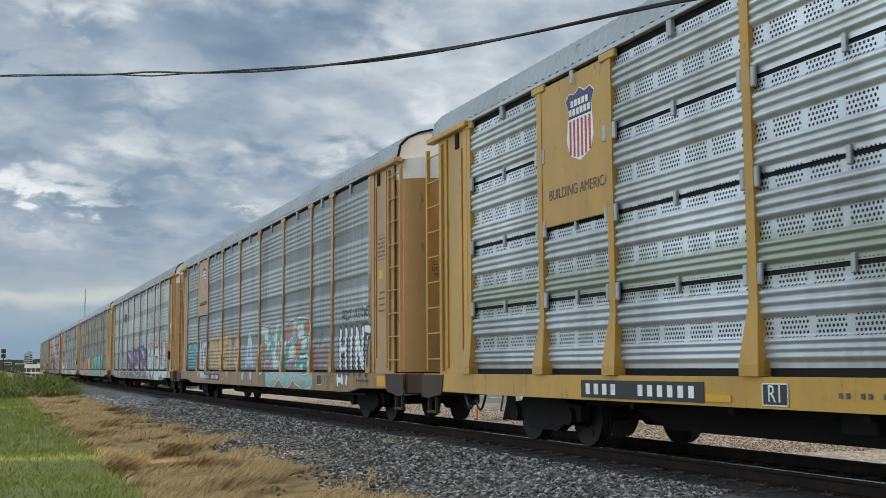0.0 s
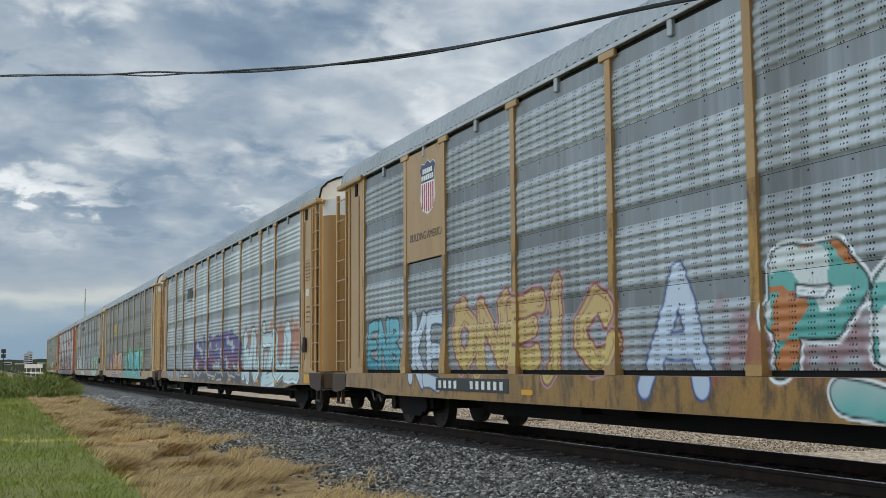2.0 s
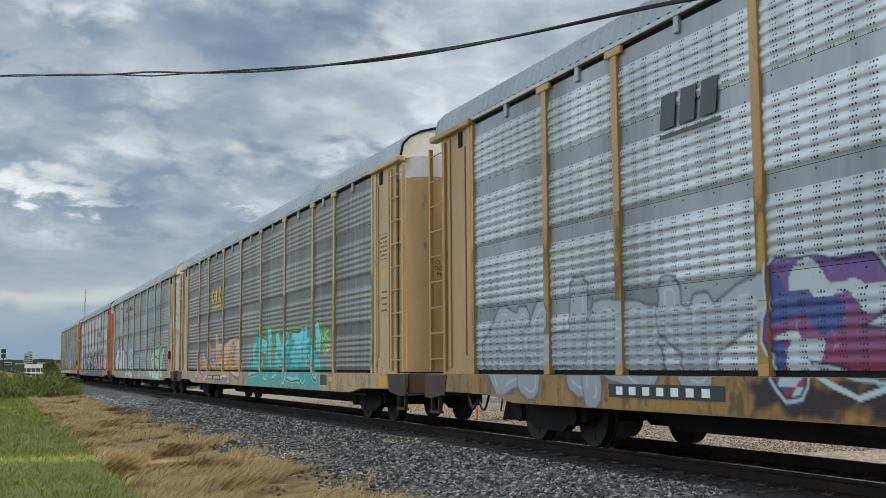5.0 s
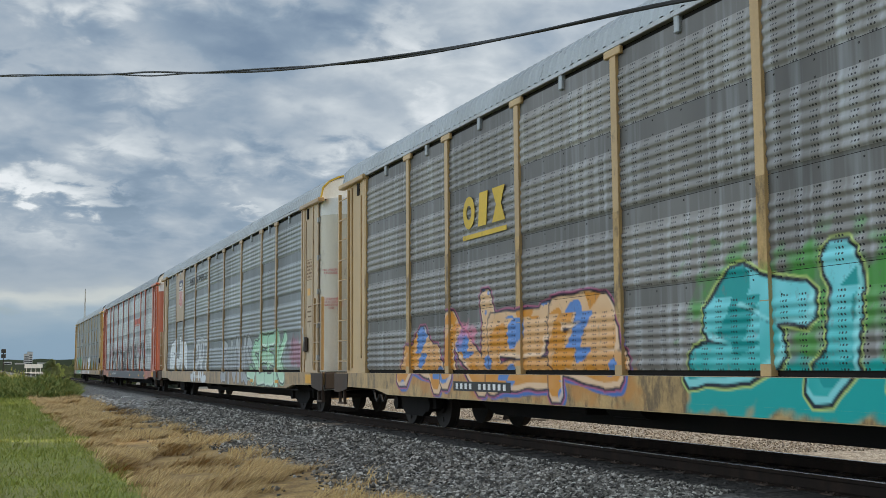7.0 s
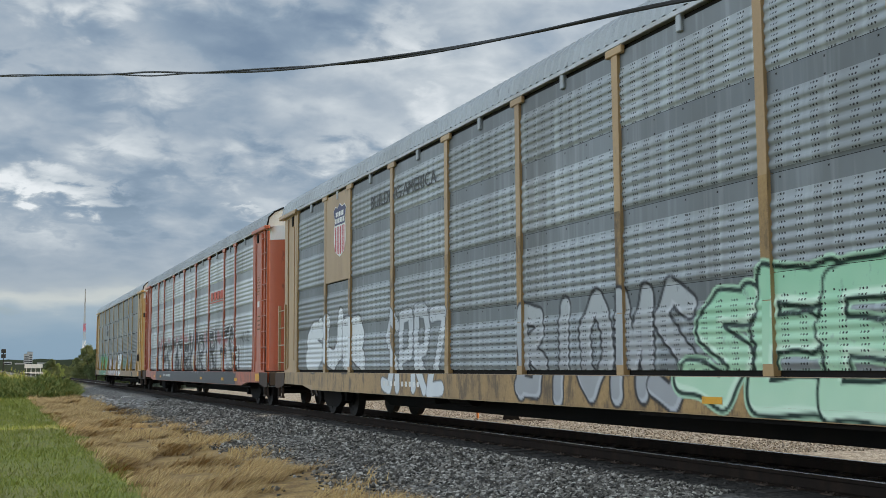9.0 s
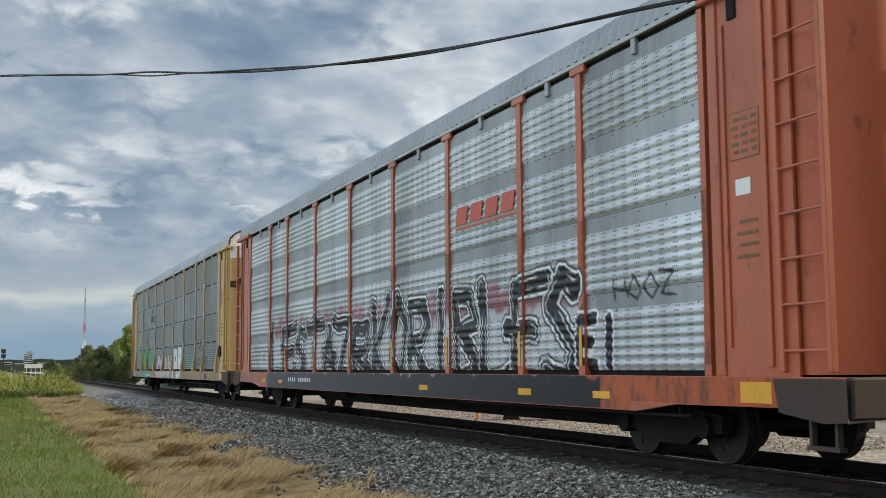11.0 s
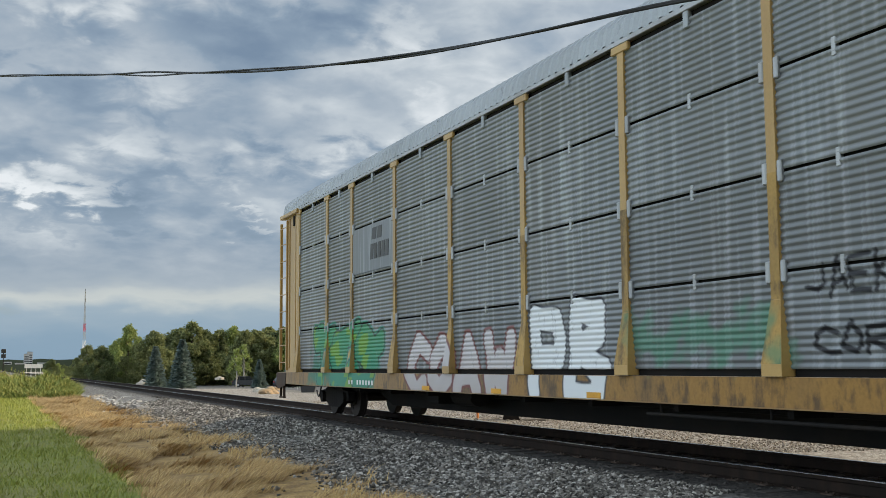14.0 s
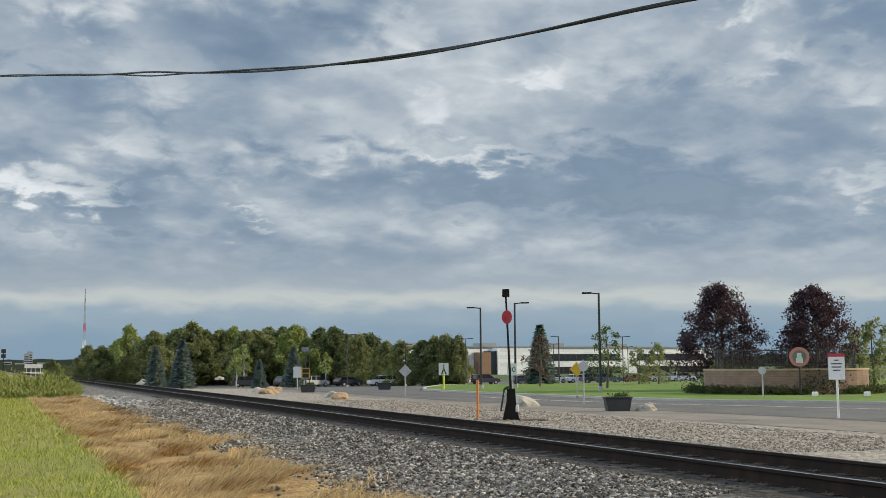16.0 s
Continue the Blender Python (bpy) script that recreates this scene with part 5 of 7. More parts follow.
SPRAY_E += [piece("SUR", -10.9, -6.2, 1.0, 2.2, WHT, WHT, BLK, 0.22, 0.05, spikes=True, seed=41, strength=0.9), piece("SPRZ", -4.9, -1.6, 0.62, 2.2, WHT, (0.56, 0.58, 0.6), (0.10, 0.11, 0.12), 0.17, 0.04, seed=42, strength=0.85)]
SPRAY_E += [piece("BIOMS", 1.25, 5.75, 0.66, 2.05, (0.36, 0.36, 0.37), (0.44, 0.46, 0.46), (0.02, 0.02, 0.024), 0.24, 0.065, shine=(0.52, 0.53, 0.54), seed=44, strength=0.9), piece("SEEK", 5.75, 9.9, 0.66, 2.0, (0.50, 0.70, 0.50), (0.32, 0.58, 0.38), (0.010, 0.028, 0.02), 0.22, 0.075, (0.40, 0.60, 0.42), 0.04, spikes=True, shine=(0.66, 0.80, 0.64), seed=45, jag=0.07)]
SPRAY_E += [cloud_of(10.4, 11.72, 1.1, 1.9, (0.40, 0.06, 0.14), 0.55, 2, 0.15), scribble("MIO", 10.0, 10.7, 1.45, 1.85, BLK, 0.025, strength=0.6)]
SPRAY_F = []
SPRAY_F += [cloud_of(-9.2, 9.3, 0.62, 1.05, BLK, 1.0, 2, 0.08), cloud_of(-8.8, 8.8, 1.6, 2.45, (0.30, 0.055, 0.08), 0.7, 4, 0.2), cloud_of(-9.0, 8.9, 0.98, 2.0, (0.50, 0.51, 0.52), 0.9, 9, 0.15)]
SPRAY_F += [piece("LESTAZR", -9.0, -0.1, 0.74, 2.15, BLK, BLK, WHT, 0.22, 0.05, BLK, 0.04, sharp=True, spikes=True, seed=51, jag=0.07, inner=WHT), piece("KORIBLES", -0.1, 8.8, 0.72, 2.40, BLK, BLK, WHT, 0.22, 0.05, BLK, 0.04, sharp=True, spikes=True, seed=52, jag=0.07, inner=WHT)]
SPRAY_F += [cloud_of(-9.2, 9.4, 0.52, 1.03, BLK, 1.0, 2, 0.06)]
SPRAY_F += [piece("EI", 8.6, 9.8, 1.05, 1.8, BLK, BLK, WHT, 0.12, 0.06, seed=53), scribble("VANDALS", -11.4, -9.4, 1.55, 1.85, BLK, 0.016), scribble("ONEFOR", -11.5, -9.6, 1.25, 1.5, BLK, 0.014), scribble("HOOZ", 9.6, 11.0, 1.9, 2.2, BLK, 0.022)]
SPRAY_G = []
SPRAY_G += [cloud_of(-10.6, -5.4, 0.55, 1.4, (0.02, 0.17, 0.11), 0.9, 3), piece("TES", -10.3, -5.5, 0.7, 1.95, (0.02, 0.22, 0.14), (0.05, 0.27, 0.13), (0.012, 0.04, 0.03), 0.22, 0.06, (0.05, 0.30, 0.22), 0.04, sharp=True, spikes=True, seed=61, jag=0.08, patches=((0.15, 0.32, 0.05),))]
SPRAY_G += [piece("COAW", -3.7, 0.95, 0.58, 1.65, (0.48, 0.44, 0.42), (0.60, 0.58, 0.58), (0.17, 0.05, 0.045), 0.19, 0.07, sharp=True, seed=62, strength=0.9), piece("PB", 1.5, 3.75, 0.6, 1.95, WHT, WHT, (0.05, 0.05, 0.06), 0.18, 0.05, seed=63, strength=0.95)]
SPRAY_G += [cloud_of(4.1, 7.2, 1.1, 1.72, (0.06, 0.24, 0.14), 0.6, 3), scribble("JAEKO", 7.4, 8.9, 1.75, 2.1, BLK, 0.03), scribble("CORC", 7.5, 8.9, 1.2, 1.5, BLK, 0.03), scribble("BV", 9.1, 9.5, 1.25, 1.55, BLK, 0.024)]
FADED_INK = weathered("faded_dark_ink", (0.07, 0.07, 0.07), (0.14, 0.14, 0.14), 0.7)
YELLOW_INK = weathered("yellow_sign_paint", (0.62, 0.40, 0.03), (0.4, 0.27, 0.05), 0.6)
RED_INK = weathered("faded_red_sign_paint", (0.52, 0.09, 0.05), (0.4, 0.12, 0.08), 0.6)
GREY_PLATE = weathered("plain_grey_plate", (0.25, 0.27, 0.28), (0.19, 0.20, 0.21), 0.5, 0.3)
BOARD_X = -HALF - 0.0125
DRESS_A = [shield(-7.95, 3.8, 4.78, 0.8, BOARD_X), words("BUILDING AMERICA", -8.05, 3.44, 0.20, FADED_INK, BOARD_X - 0.002, 0.92), marks(-7.96, -5.23, 0.72, 0.94, "xxxx  xxxxxx"), *reflectors([-4.98], 0.775, 0.45),
           plate("class_board", -4.24, -3.84, 0.72, 0.94, BLACK), words("R1", -4.04, 0.83, 0.24, WHITE, OUT_X - 0.005, 0.9), marks(-3.2, -1.9, 0.80, 0.88, "xx xx xxxxxxx", None, FADED_INK), stencils()]
DRESS_B = [shield(-7.95, 3.8, 4.78, 0.8, BOARD_X), words("BUILDING AMERICA", -8.05, 3.44, 0.20, FADED_INK, BOARD_X - 0.002, 0.92), marks(-7.48, -4.52, 0.72, 0.93, "xxxx  xxxxxx"), *reflectors([3.36, 6.46, -3.9]), plate("class_board", 7.74, 8.2, 0.72, 0.95, BLACK),
           marks(9.9 + 0.9, 11.8, 0.80, 0.88, "xxxxxxx", None, FADED_INK), stencils(light=True), door_notice]
DRESS_C = [*reflectors([9.28, 6.94, 2.91, -0.05]), marks(-7.4, -5.0, 0.74, 0.90, "xxxxxxx", BLACK), slant_bars(-6.2, -5.0, 3.7, 4.2, 3, FADED_INK, -HALF - 0.004), stencils(), hand_brake, door_notice]
DRESS_D = [ring_sign(-6.5, -4.8, 3.15, 3.85, YELLOW_INK, -HALF - 0.004), marks(-6.82, -4.6, 0.73, 0.88, "xxxx xxxxxx"), plate("class_board", 7.9, 8.5, 0.70, 0.97, BLACK), *reflectors([8.8], 0.86, 0.4, 0.1), stencils(light=True), door_notice]
DRESS_E = [shield(-7.95, 3.55, 4.75, 1.0, BOARD_X), words("BUILDING AMERICA", -3.9, 4.42, 0.36, FADED_INK, -HALF - 0.006, 1.15), marks(-4.9, -2.6, 0.73, 0.88, "xxxx xxxxx", None, WHITE), *reflectors([6.09, 9.22]), stencils(light=True), hand_brake, white_door_fittings]
DRESS_F = [slant_bars(4.5, 6.9, 3.35, 3.72, 4, RED_INK, -HALF - 0.004), marks(-6.87, -4.4, 0.74, 0.90, "xxxx xxxxxx", None, WHITE), *reflectors([-9.6, -7.6, 3.1, 7.2, 9.4], 0.76, 0.42, 0.09), *post_tape([-11.72, -9.15, -7.2, -4.4, -1.55, 1.3, 4.15, 7.0, 8.85]), stencils(), marker_lamp(1)]
DRESS_G = [plate("plain_plate", -7.12, -4.48, 3.06, 4.0, SHEETS["fine"], -HALF - 0.004, 0.01, "plain grey plate between ribbed sheets"), slant_bars(-5.9, -4.7, 3.2, 3.6, 5, FADED_INK, -HALF - 0.016, False), slant_bars(-5.8, -5.1, 3.62, 3.92, 2, FADED_INK, -HALF - 0.016, False), marks(-7.36, -5.4, 0.73, 0.88, "xx xxxxxx", None, WHITE),
           *reflectors([-2.6, 0.4, 3.4]), plate("class_board", 9.3, 9.9, 0.70, 0.95, BLACK), stencils(light=True), hand_brake, door_notice, marker_lamp(-1)]


# ---------------------------------------------------------------- beyond the track
GZ = -0.42


def leaf_material(name, colours, rough=0.7):
    m = island_mix(name, colours, rough)
    t = m.node_tree
    out, b = t.nodes["Material Output"], t.nodes["Principled BSDF"]
    thin = node(t, "ShaderNodeBsdfTranslucent")
    t.links.new(b.inputs["Base Color"].links[0].from_socket, thin.inputs[0])
    mix = node(t, "ShaderNodeMixShader", i_Fac=0.5)
    t.links.new(b.outputs[0], mix.inputs[1])
    t.links.new(thin.outputs[0], mix.inputs[2])
    t.links.new(mix.outputs[0], out.inputs[0])
    return m


def crown_mesh(name, blobs, per, leaf, mat, seed, shell=0.3, tail=1.45):
    """Leaves as small folded quads, gathered in uneven clumps (x, y, z, rx, rz)."""
    rng = np.random.default_rng(seed)
    pts = []
    for x, y, z, rx, rz in blobs:
        d = rng.normal(size=(per, 3))
        d /= np.linalg.norm(d, axis=1)[:, None]
        r = shell + (1 - shell) * rng.random((per, 1)) ** 0.7
        r *= rng.uniform(0.7, tail, (per, 1))
        pts.append(d * r * (rx, rx, rz) + (x, y, z))
    pts = np.concatenate(pts)
    n = len(pts)
    a = rng.normal(size=(n, 3))
    a /= np.linalg.norm(a, axis=1)[:, None]
    b = np.cross(a, rng.normal(size=(n, 3)))
    b /= np.linalg.norm(b, axis=1)[:, None]
    s = leaf * rng.uniform(0.6, 1.3, (n, 1))
    quad = np.stack((pts - a * s, pts - b * s * 0.55, pts + a * s, pts + b * s * 0.55), 1).reshape(-1, 3)
    me = bpy.data.meshes.new(name)
    me.from_pydata(quad.tolist(), [], np.arange(4 * n).reshape(-1, 4).tolist())
    me.materials.append(mat)
    return me


BARK = weathered("bark", (0.10, 0.075, 0.055), (0.17, 0.14, 0.11), 0.9, 0, 0.7, 4)
PALE_BARK = weathered("pale_bark", (0.42, 0.40, 0.36), (0.16, 0.14, 0.12), 0.85, 0, 0.6, 3)


def broadleaf(name, high, wide, mat, seed, label, category="tree", clumps=26, per=70, leaf=0.16, bark=BARK, low=0.22):
    """A tapered trunk with limbs and an uneven crown of leaf clumps; the height is to the crown's top."""
    rng = random.Random(seed)
    tree = empty(name)
    bm = bmesh.new()
    rod(bm, (0, 0, -0.1), (0.05 * wide, 0, high * 0.45), 0.022 * high, 9, 0.012 * high)
    rod(bm, (0.05 * wide, 0, high * 0.44), (0, 0.03 * wide, high * 0.82), 0.012 * high, 7, 0.004 * high)
    blobs = []
    for k in range(clumps):
        f = (k + 0.5) / clumps
        zz = low + (1 - low) * f
        r = wide * 0.5 * (math.sin(math.pi * min(1, 0.22 + 0.78 * f) ** 0.9) ** 0.7) * rng.uniform(0.35, 0.95)
        a = k * 2.4 + rng.uniform(-0.5, 0.5)
        x, y, z = r * math.cos(a), r * math.sin(a), high * (zz * 0.93)
        q = rng.uniform(0.10, 0.21) * wide * (1.12 - 0.55 * f)
        blobs.append((x, y, z, q, q * rng.uniform(0.7, 1.05)))
        if k % 3 == 0:
            rod(bm, (0.02 * wide, 0, max(0.15, zz - 0.25) * high * 0.9), (x, y, z), 0.006 * high, 5, 0.002 * high)
    part("trunk", bm, bark, tree)
    part_mesh("crown", crown_mesh("crown", blobs, per, leaf, mat, seed, tail=1.2 if per > 150 else 1.45), mat, tree)
    return tagged(tree, label, category)


def spruce(high, wide, mat, seed, label):
    tree = empty("spruce")
    rng = np.random.default_rng(seed)
    bm = rod(bmesh.new(), (0, 0, -0.1), (0, 0, high * 0.97), 0.03 * high, 8, 0.004)
    part("trunk", bm, BARK, tree)
    co, faces = [], []
    tiers = 24
    for k in range(tiers):
        f = k / (tiers - 1)
        z = high * (0.07 + 0.90 * f)
        r = wide * 0.5 * (1 - f) ** 0.85 + 0.03 * wide
        n = int(17 - 9 * f)
        for q in range(n):
            a = q / n * 6.283 + rng.uniform(-0.25, 0.25) + k
            rr = r * rng.uniform(0.75, 1.12)
            d = np.array((math.cos(a), math.sin(a), 0))
            s = np.array((-math.sin(a), math.cos(a), 0))
            for w in range(18):
                t = (w + rng.random()) / 18
                p = d * rr * t + np.array((0, 0, z - 0.20 * rr * t + 0.12 * rr * t * t + rng.uniform(-0.022, 0.022) * high))
                ln = max(rr * 0.32 * (1.15 - 0.6 * t), 0.09 * wide)
                side = rng.choice((-1, 1))
                tip = p + d * ln * 0.7 + s * side * ln * 0.9 + np.array((0, 0, rng.uniform(-0.25, 0.12) * ln))
                wv = (d * 0.45 - s * side * 0.3) * ln + np.array((0, 0, 0.22 * ln))
                b0 = len(co)
                co += [p - wv * 0.5, p + wv * 0.5, tip + wv * 0.25, tip - wv * 0.25]
                faces.append((b0, b0 + 1, b0 + 2, b0 + 3))
    me = bpy.data.meshes.new("foliage")
    me.from_pydata([tuple(c) for c in co], [], faces)
    part_mesh("foliage", me, mat, tree)
    return tagged(tree, label, "spruce", "spruces along the road")


def build_trees():
    greens = [leaf_material("dark_leaves", [(0.085, 0.115, 0.045), (0.15, 0.185, 0.075), (0.24, 0.27, 0.115)]),
              leaf_material("olive_leaves", [(0.14, 0.165, 0.065), (0.23, 0.255, 0.10), (0.34, 0.35, 0.15)]),
              leaf_material("fresh_leaves", [(0.17, 0.225, 0.065), (0.28, 0.34, 0.10), (0.40, 0.44, 0.15)])]
    labels = ["dark green broadleaf tree in a dense row", "olive green broadleaf tree in a dense row", "fresh green broadleaf tree in a dense row"]
    protos = []
    for k in range(6):
        protos.append(broadleaf("tree", 8.0, 6.2, greens[k % 3], 30 + k, labels[k % 3], clumps=54, per=230, leaf=0.15, low=0.04))
    rng = random.Random(12)
    first = [True] * 6
    def put(x, y, s, k):
        m = pose(x, y, GZ + fall(x, y), 0, 0, rng.uniform(0, 360)) @ Matrix.Scale(1, 4)
        if first[k]:
            ob, first[k] = protos[k], False
            ob.matrix_basis = m
        else:
            ob = copy_thing(protos[k], m)
        ob.scale = (s * rng.uniform(0.8, 1.25), s * rng.uniform(0.8, 1.25), s * rng.uniform(0.84, 1.14))
        ob["group"] = "row of trees behind the road"
    # (x / y of the line of sight, height of the crown)
    row = [(0.074, 5.4), (0.086, 5.2), (0.098, 6.0), (0.108, 7.0), (0.118, 6.6), (0.128, 7.4), (0.139, 7.0), (0.15, 7.8), (0.161, 8.4), (0.172, 7.6), (0.184, 8.5), (0.196, 7.3), (0.207, 8.2), (0.217, 9.3), (0.228, 8.9), (0.24, 7.6), (0.251, 8.2), (0.263, 6.6), (0.275, 6.9), (0.287, 7.2), (0.299, 7.7), (0.31, 7.2), (0.322, 6.5)]
    for q, (k, h) in enumerate(row):
        d = 200 + rng.uniform(-8, 8) - 40 * max(0, k - 0.2)
        y = d / math.hypot(1, k)
        put(k * y, y, (h * y / 186 + 1.9) / 8.0, rng.choice((0, 0, 1, 2, 1)) + (3 if rng.random() < 0.5 else 0))
        y += rng.uniform(9, 16)
        put((k + 0.006) * y, y, (h * rng.uniform(0.75, 0.98) + 1.9) / 8.0, rng.choice((0, 1)))
    for k, h, d in ((0.352, 6.0, 180), (0.372, 6.8, 176), (0.394, 7.4, 176), (0.408, 5.8, 176), (0.385, 5.4, 176), (0.337, 5.4, 185)):
        y = d / math.hypot(1, k)
        put(k * y, y, (h + 1.7) / 8.0, rng.choice((0, 1)))
    for k in range(5):   # far scrub towards the vanishing track
        y = 240 + k * 25
        put(y * (0.046 + 0.005 * k), y, 0.55, rng.choice((0, 1, 2)))
    blue = leaf_material("blue_green_needles", [(0.11, 0.16, 0.14), (0.20, 0.265, 0.24), (0.33, 0.40, 0.365)], 0.6)
    sp = spruce(4.0, 2.2, blue, 3, "young blue-green spruce beside the road")
    sp.matrix_basis = pose(13.9, 107, GZ + fall(13.9, 107))
    for x, y, s in ((13.4, 88, 0.95), (19, 208, 1.08), (30.5, 139, 0.9), (28, 112, 1.05), (40.5, 82, 1.2)):
        c = copy_thing(sp, pose(x, y, GZ + fall(x, y), 0, 0, x * 40))
        c.scale = (s, s, s)
    purple = leaf_material("purple_leaves", [(0.030, 0.016, 0.022), (0.058, 0.030, 0.040), (0.11, 0.062, 0.075)], 0.6)
    for n, (x, y, h, w) in enumerate(((38.5, 55.0, 6.3, 5.6), (43.0, 52.3, 6.1, 5.0))):
        t = broadleaf("purple_tree", h, w, purple, 60 + n, "purple-leaved ornamental tree behind the planter", clumps=60, per=330, leaf=0.075, low=0.14)
        t.matrix_basis = pose(x, y, GZ)
        tagged(t, group="purple trees behind the wall")
    redish = leaf_material("bronze_leaves", [(0.07, 0.04, 0.035), (0.12, 0.075, 0.065), (0.17, 0.12, 0.10)])
    t = broadleaf("small_tree", 3.9, 2.4, redish, 71, "thin bronze-leaved young tree on the lawn", clumps=16, per=70, leaf=0.07)
    t.matrix_basis = pose(35.5, 72, GZ)
    pale = leaf_material("pale_leaves", [(0.07, 0.11, 0.03), (0.11, 0.16, 0.045), (0.16, 0.21, 0.07)])
    t = broadleaf("small_tree", 4.2, 2.8, pale, 72, "light green young tree on the lawn", clumps=16, per=70, leaf=0.08)
    t.matrix_basis = pose(36.0, 63.5, GZ)
    t = broadleaf("small_tree", 3.2, 3.0, greens[1], 73, "olive green bushy tree on the lawn", clumps=18, per=80, leaf=0.09, low=0.1)
    t.matrix_basis = pose(46.5, 74.3, GZ)
    for x, y, s in ((45.0, 74.6, 0.9), (47.4, 52.6, 1.3), (50.5, 57.5, 1.2), (36.2, 52.0, 0.55)):
        c = copy_thing(t, pose(x, y, GZ, 0, 0, x * 70))
        c.scale = (s, s, s)
    for x, y, h, n in ((36.5, 178, 7.0, 1), (35.0, 176, 6.2, 2), (48, 172, 5.5, 3)):   # pale stems before the dark row
        t = broadleaf("birch", h, 3.0, greens[2], 80 + n, "slender pale-stemmed tree before the row", clumps=14, per=40, leaf=0.2, bark=PALE_BARK, low=0.4)
        t.matrix_basis = pose(x, y, GZ + fall(x, y))


build_trees()


def street_lamp(high, reach, double=False, label="dark steel street lamp with a flat head"):
    lamp = empty("street_lamp")
    part("pole", rod(bmesh.new(), (0, 0, 0), (0, 0, high), 0.085, 10, 0.06), BLACK, lamp)
    part("base", rod(bmesh.new(), (0, 0, 0), (0, 0, 0.35), 0.17, 12, 0.15), CONCRETE, lamp)
    for s in ((-1, 1) if double else (-1,)):
        bm = bmesh.new()
        rod(bm, (0, 0, high - 0.05), (s * reach * 0.45, 0, high), 0.035, 6)
        part("arm", bm, BLACK, lamp)
        bm = box(bmesh.new(), *sorted((s * reach * 0.4, s * reach)), -0.16, 0.16, high - 0.04, high + 0.05, 0.03)
        part("lamp_head", bm, BLACK, lamp)
    return tagged(lamp, label, "street lamp", "street lamps beyond the road")


def build_lamps():
    a = street_lamp(5.6, 0.95)
    a.matrix_basis = pose(31.9, 57.0, GZ, 0, 0, -25)
    for x, y, s, r in ((29.6, 68.6, 0.95, -22), (43.5, 84.6, 0.70, -25)):
        c = copy_thing(a, pose(x, y, GZ, 0, 0, r))
        c.scale = (s, s, s)
    c = copy_thing(a, pose(31.6, 67.6, GZ, 0, 0, 155))
    d = street_lamp(6.4, 1.1, True, "dark double-armed lamp over the parking area")
    d.matrix_basis = pose(40.1, 133.8, GZ + fall(40.1, 133.8), 0, 0, -17)
    for x, y, s in ((45.2, 127, 0.70), (50.1, 120.4, 0.76), (47.2, 80.6, 0.54), (60, 118, 0.66), (68, 115, 0.6), (36, 136, 0.7)):
        c = copy_thing(d, pose(x, y, GZ + fall(x, y), 0, 0, -17))
        c.scale = (s, s, s * 1.1)


build_lamps()


def signpost(name, x, y, top, face, label, mat=GALV, post_r=0.03, turn=None):
    """A post with a sign plate; face(parent) builds the plate facing -y at the post's head."""
    s = empty(name)
    part("post", rod(bmesh.new(), (0, 0.04, 0), (0, 0.04, top), post_r, 8), mat, s)
    face(s)
    s.matrix_basis = pose(x, y, GZ, 0, 0, -math.degrees(math.atan2(x, y)) if turn is None else turn)
    return tagged(s, label, "sign")


YELLOW_SIGN = weathered("yellow_sign", (0.70, 0.42, 0.02), (0.5, 0.32, 0.05), 0.45)
LIME = weathered("yellow_green_sleeve", (0.55, 0.62, 0.04), (0.4, 0.45, 0.05), 0.5)
ORANGE = weathered("orange_plastic", (0.62, 0.20, 0.03), (0.45, 0.16, 0.05), 0.6)
SIGN_GREY = weathered("bare_sign_back", (0.50, 0.51, 0.50), (0.40, 0.40, 0.39), 0.5, 0.4)


def flat_face(outline, z, mat, name="face", y=0.0, thick=0.012):
    return lambda s: part(name, prism(bmesh.new(), [(a, b + z) for a, b in outline], 1, y - thick, y), mat, s)


def rect(w, h):
    return [(-w / 2, -h / 2), (w / 2, -h / 2), (w / 2, h / 2), (-w / 2, h / 2)]


def disc(r, n=28):
    return [(r * math.cos(6.2832 * k / n), r * math.sin(6.2832 * k / n)) for k in range(n)]


def several(*fs):
    def go(s):
        for f in fs:
            f(s)
    return go


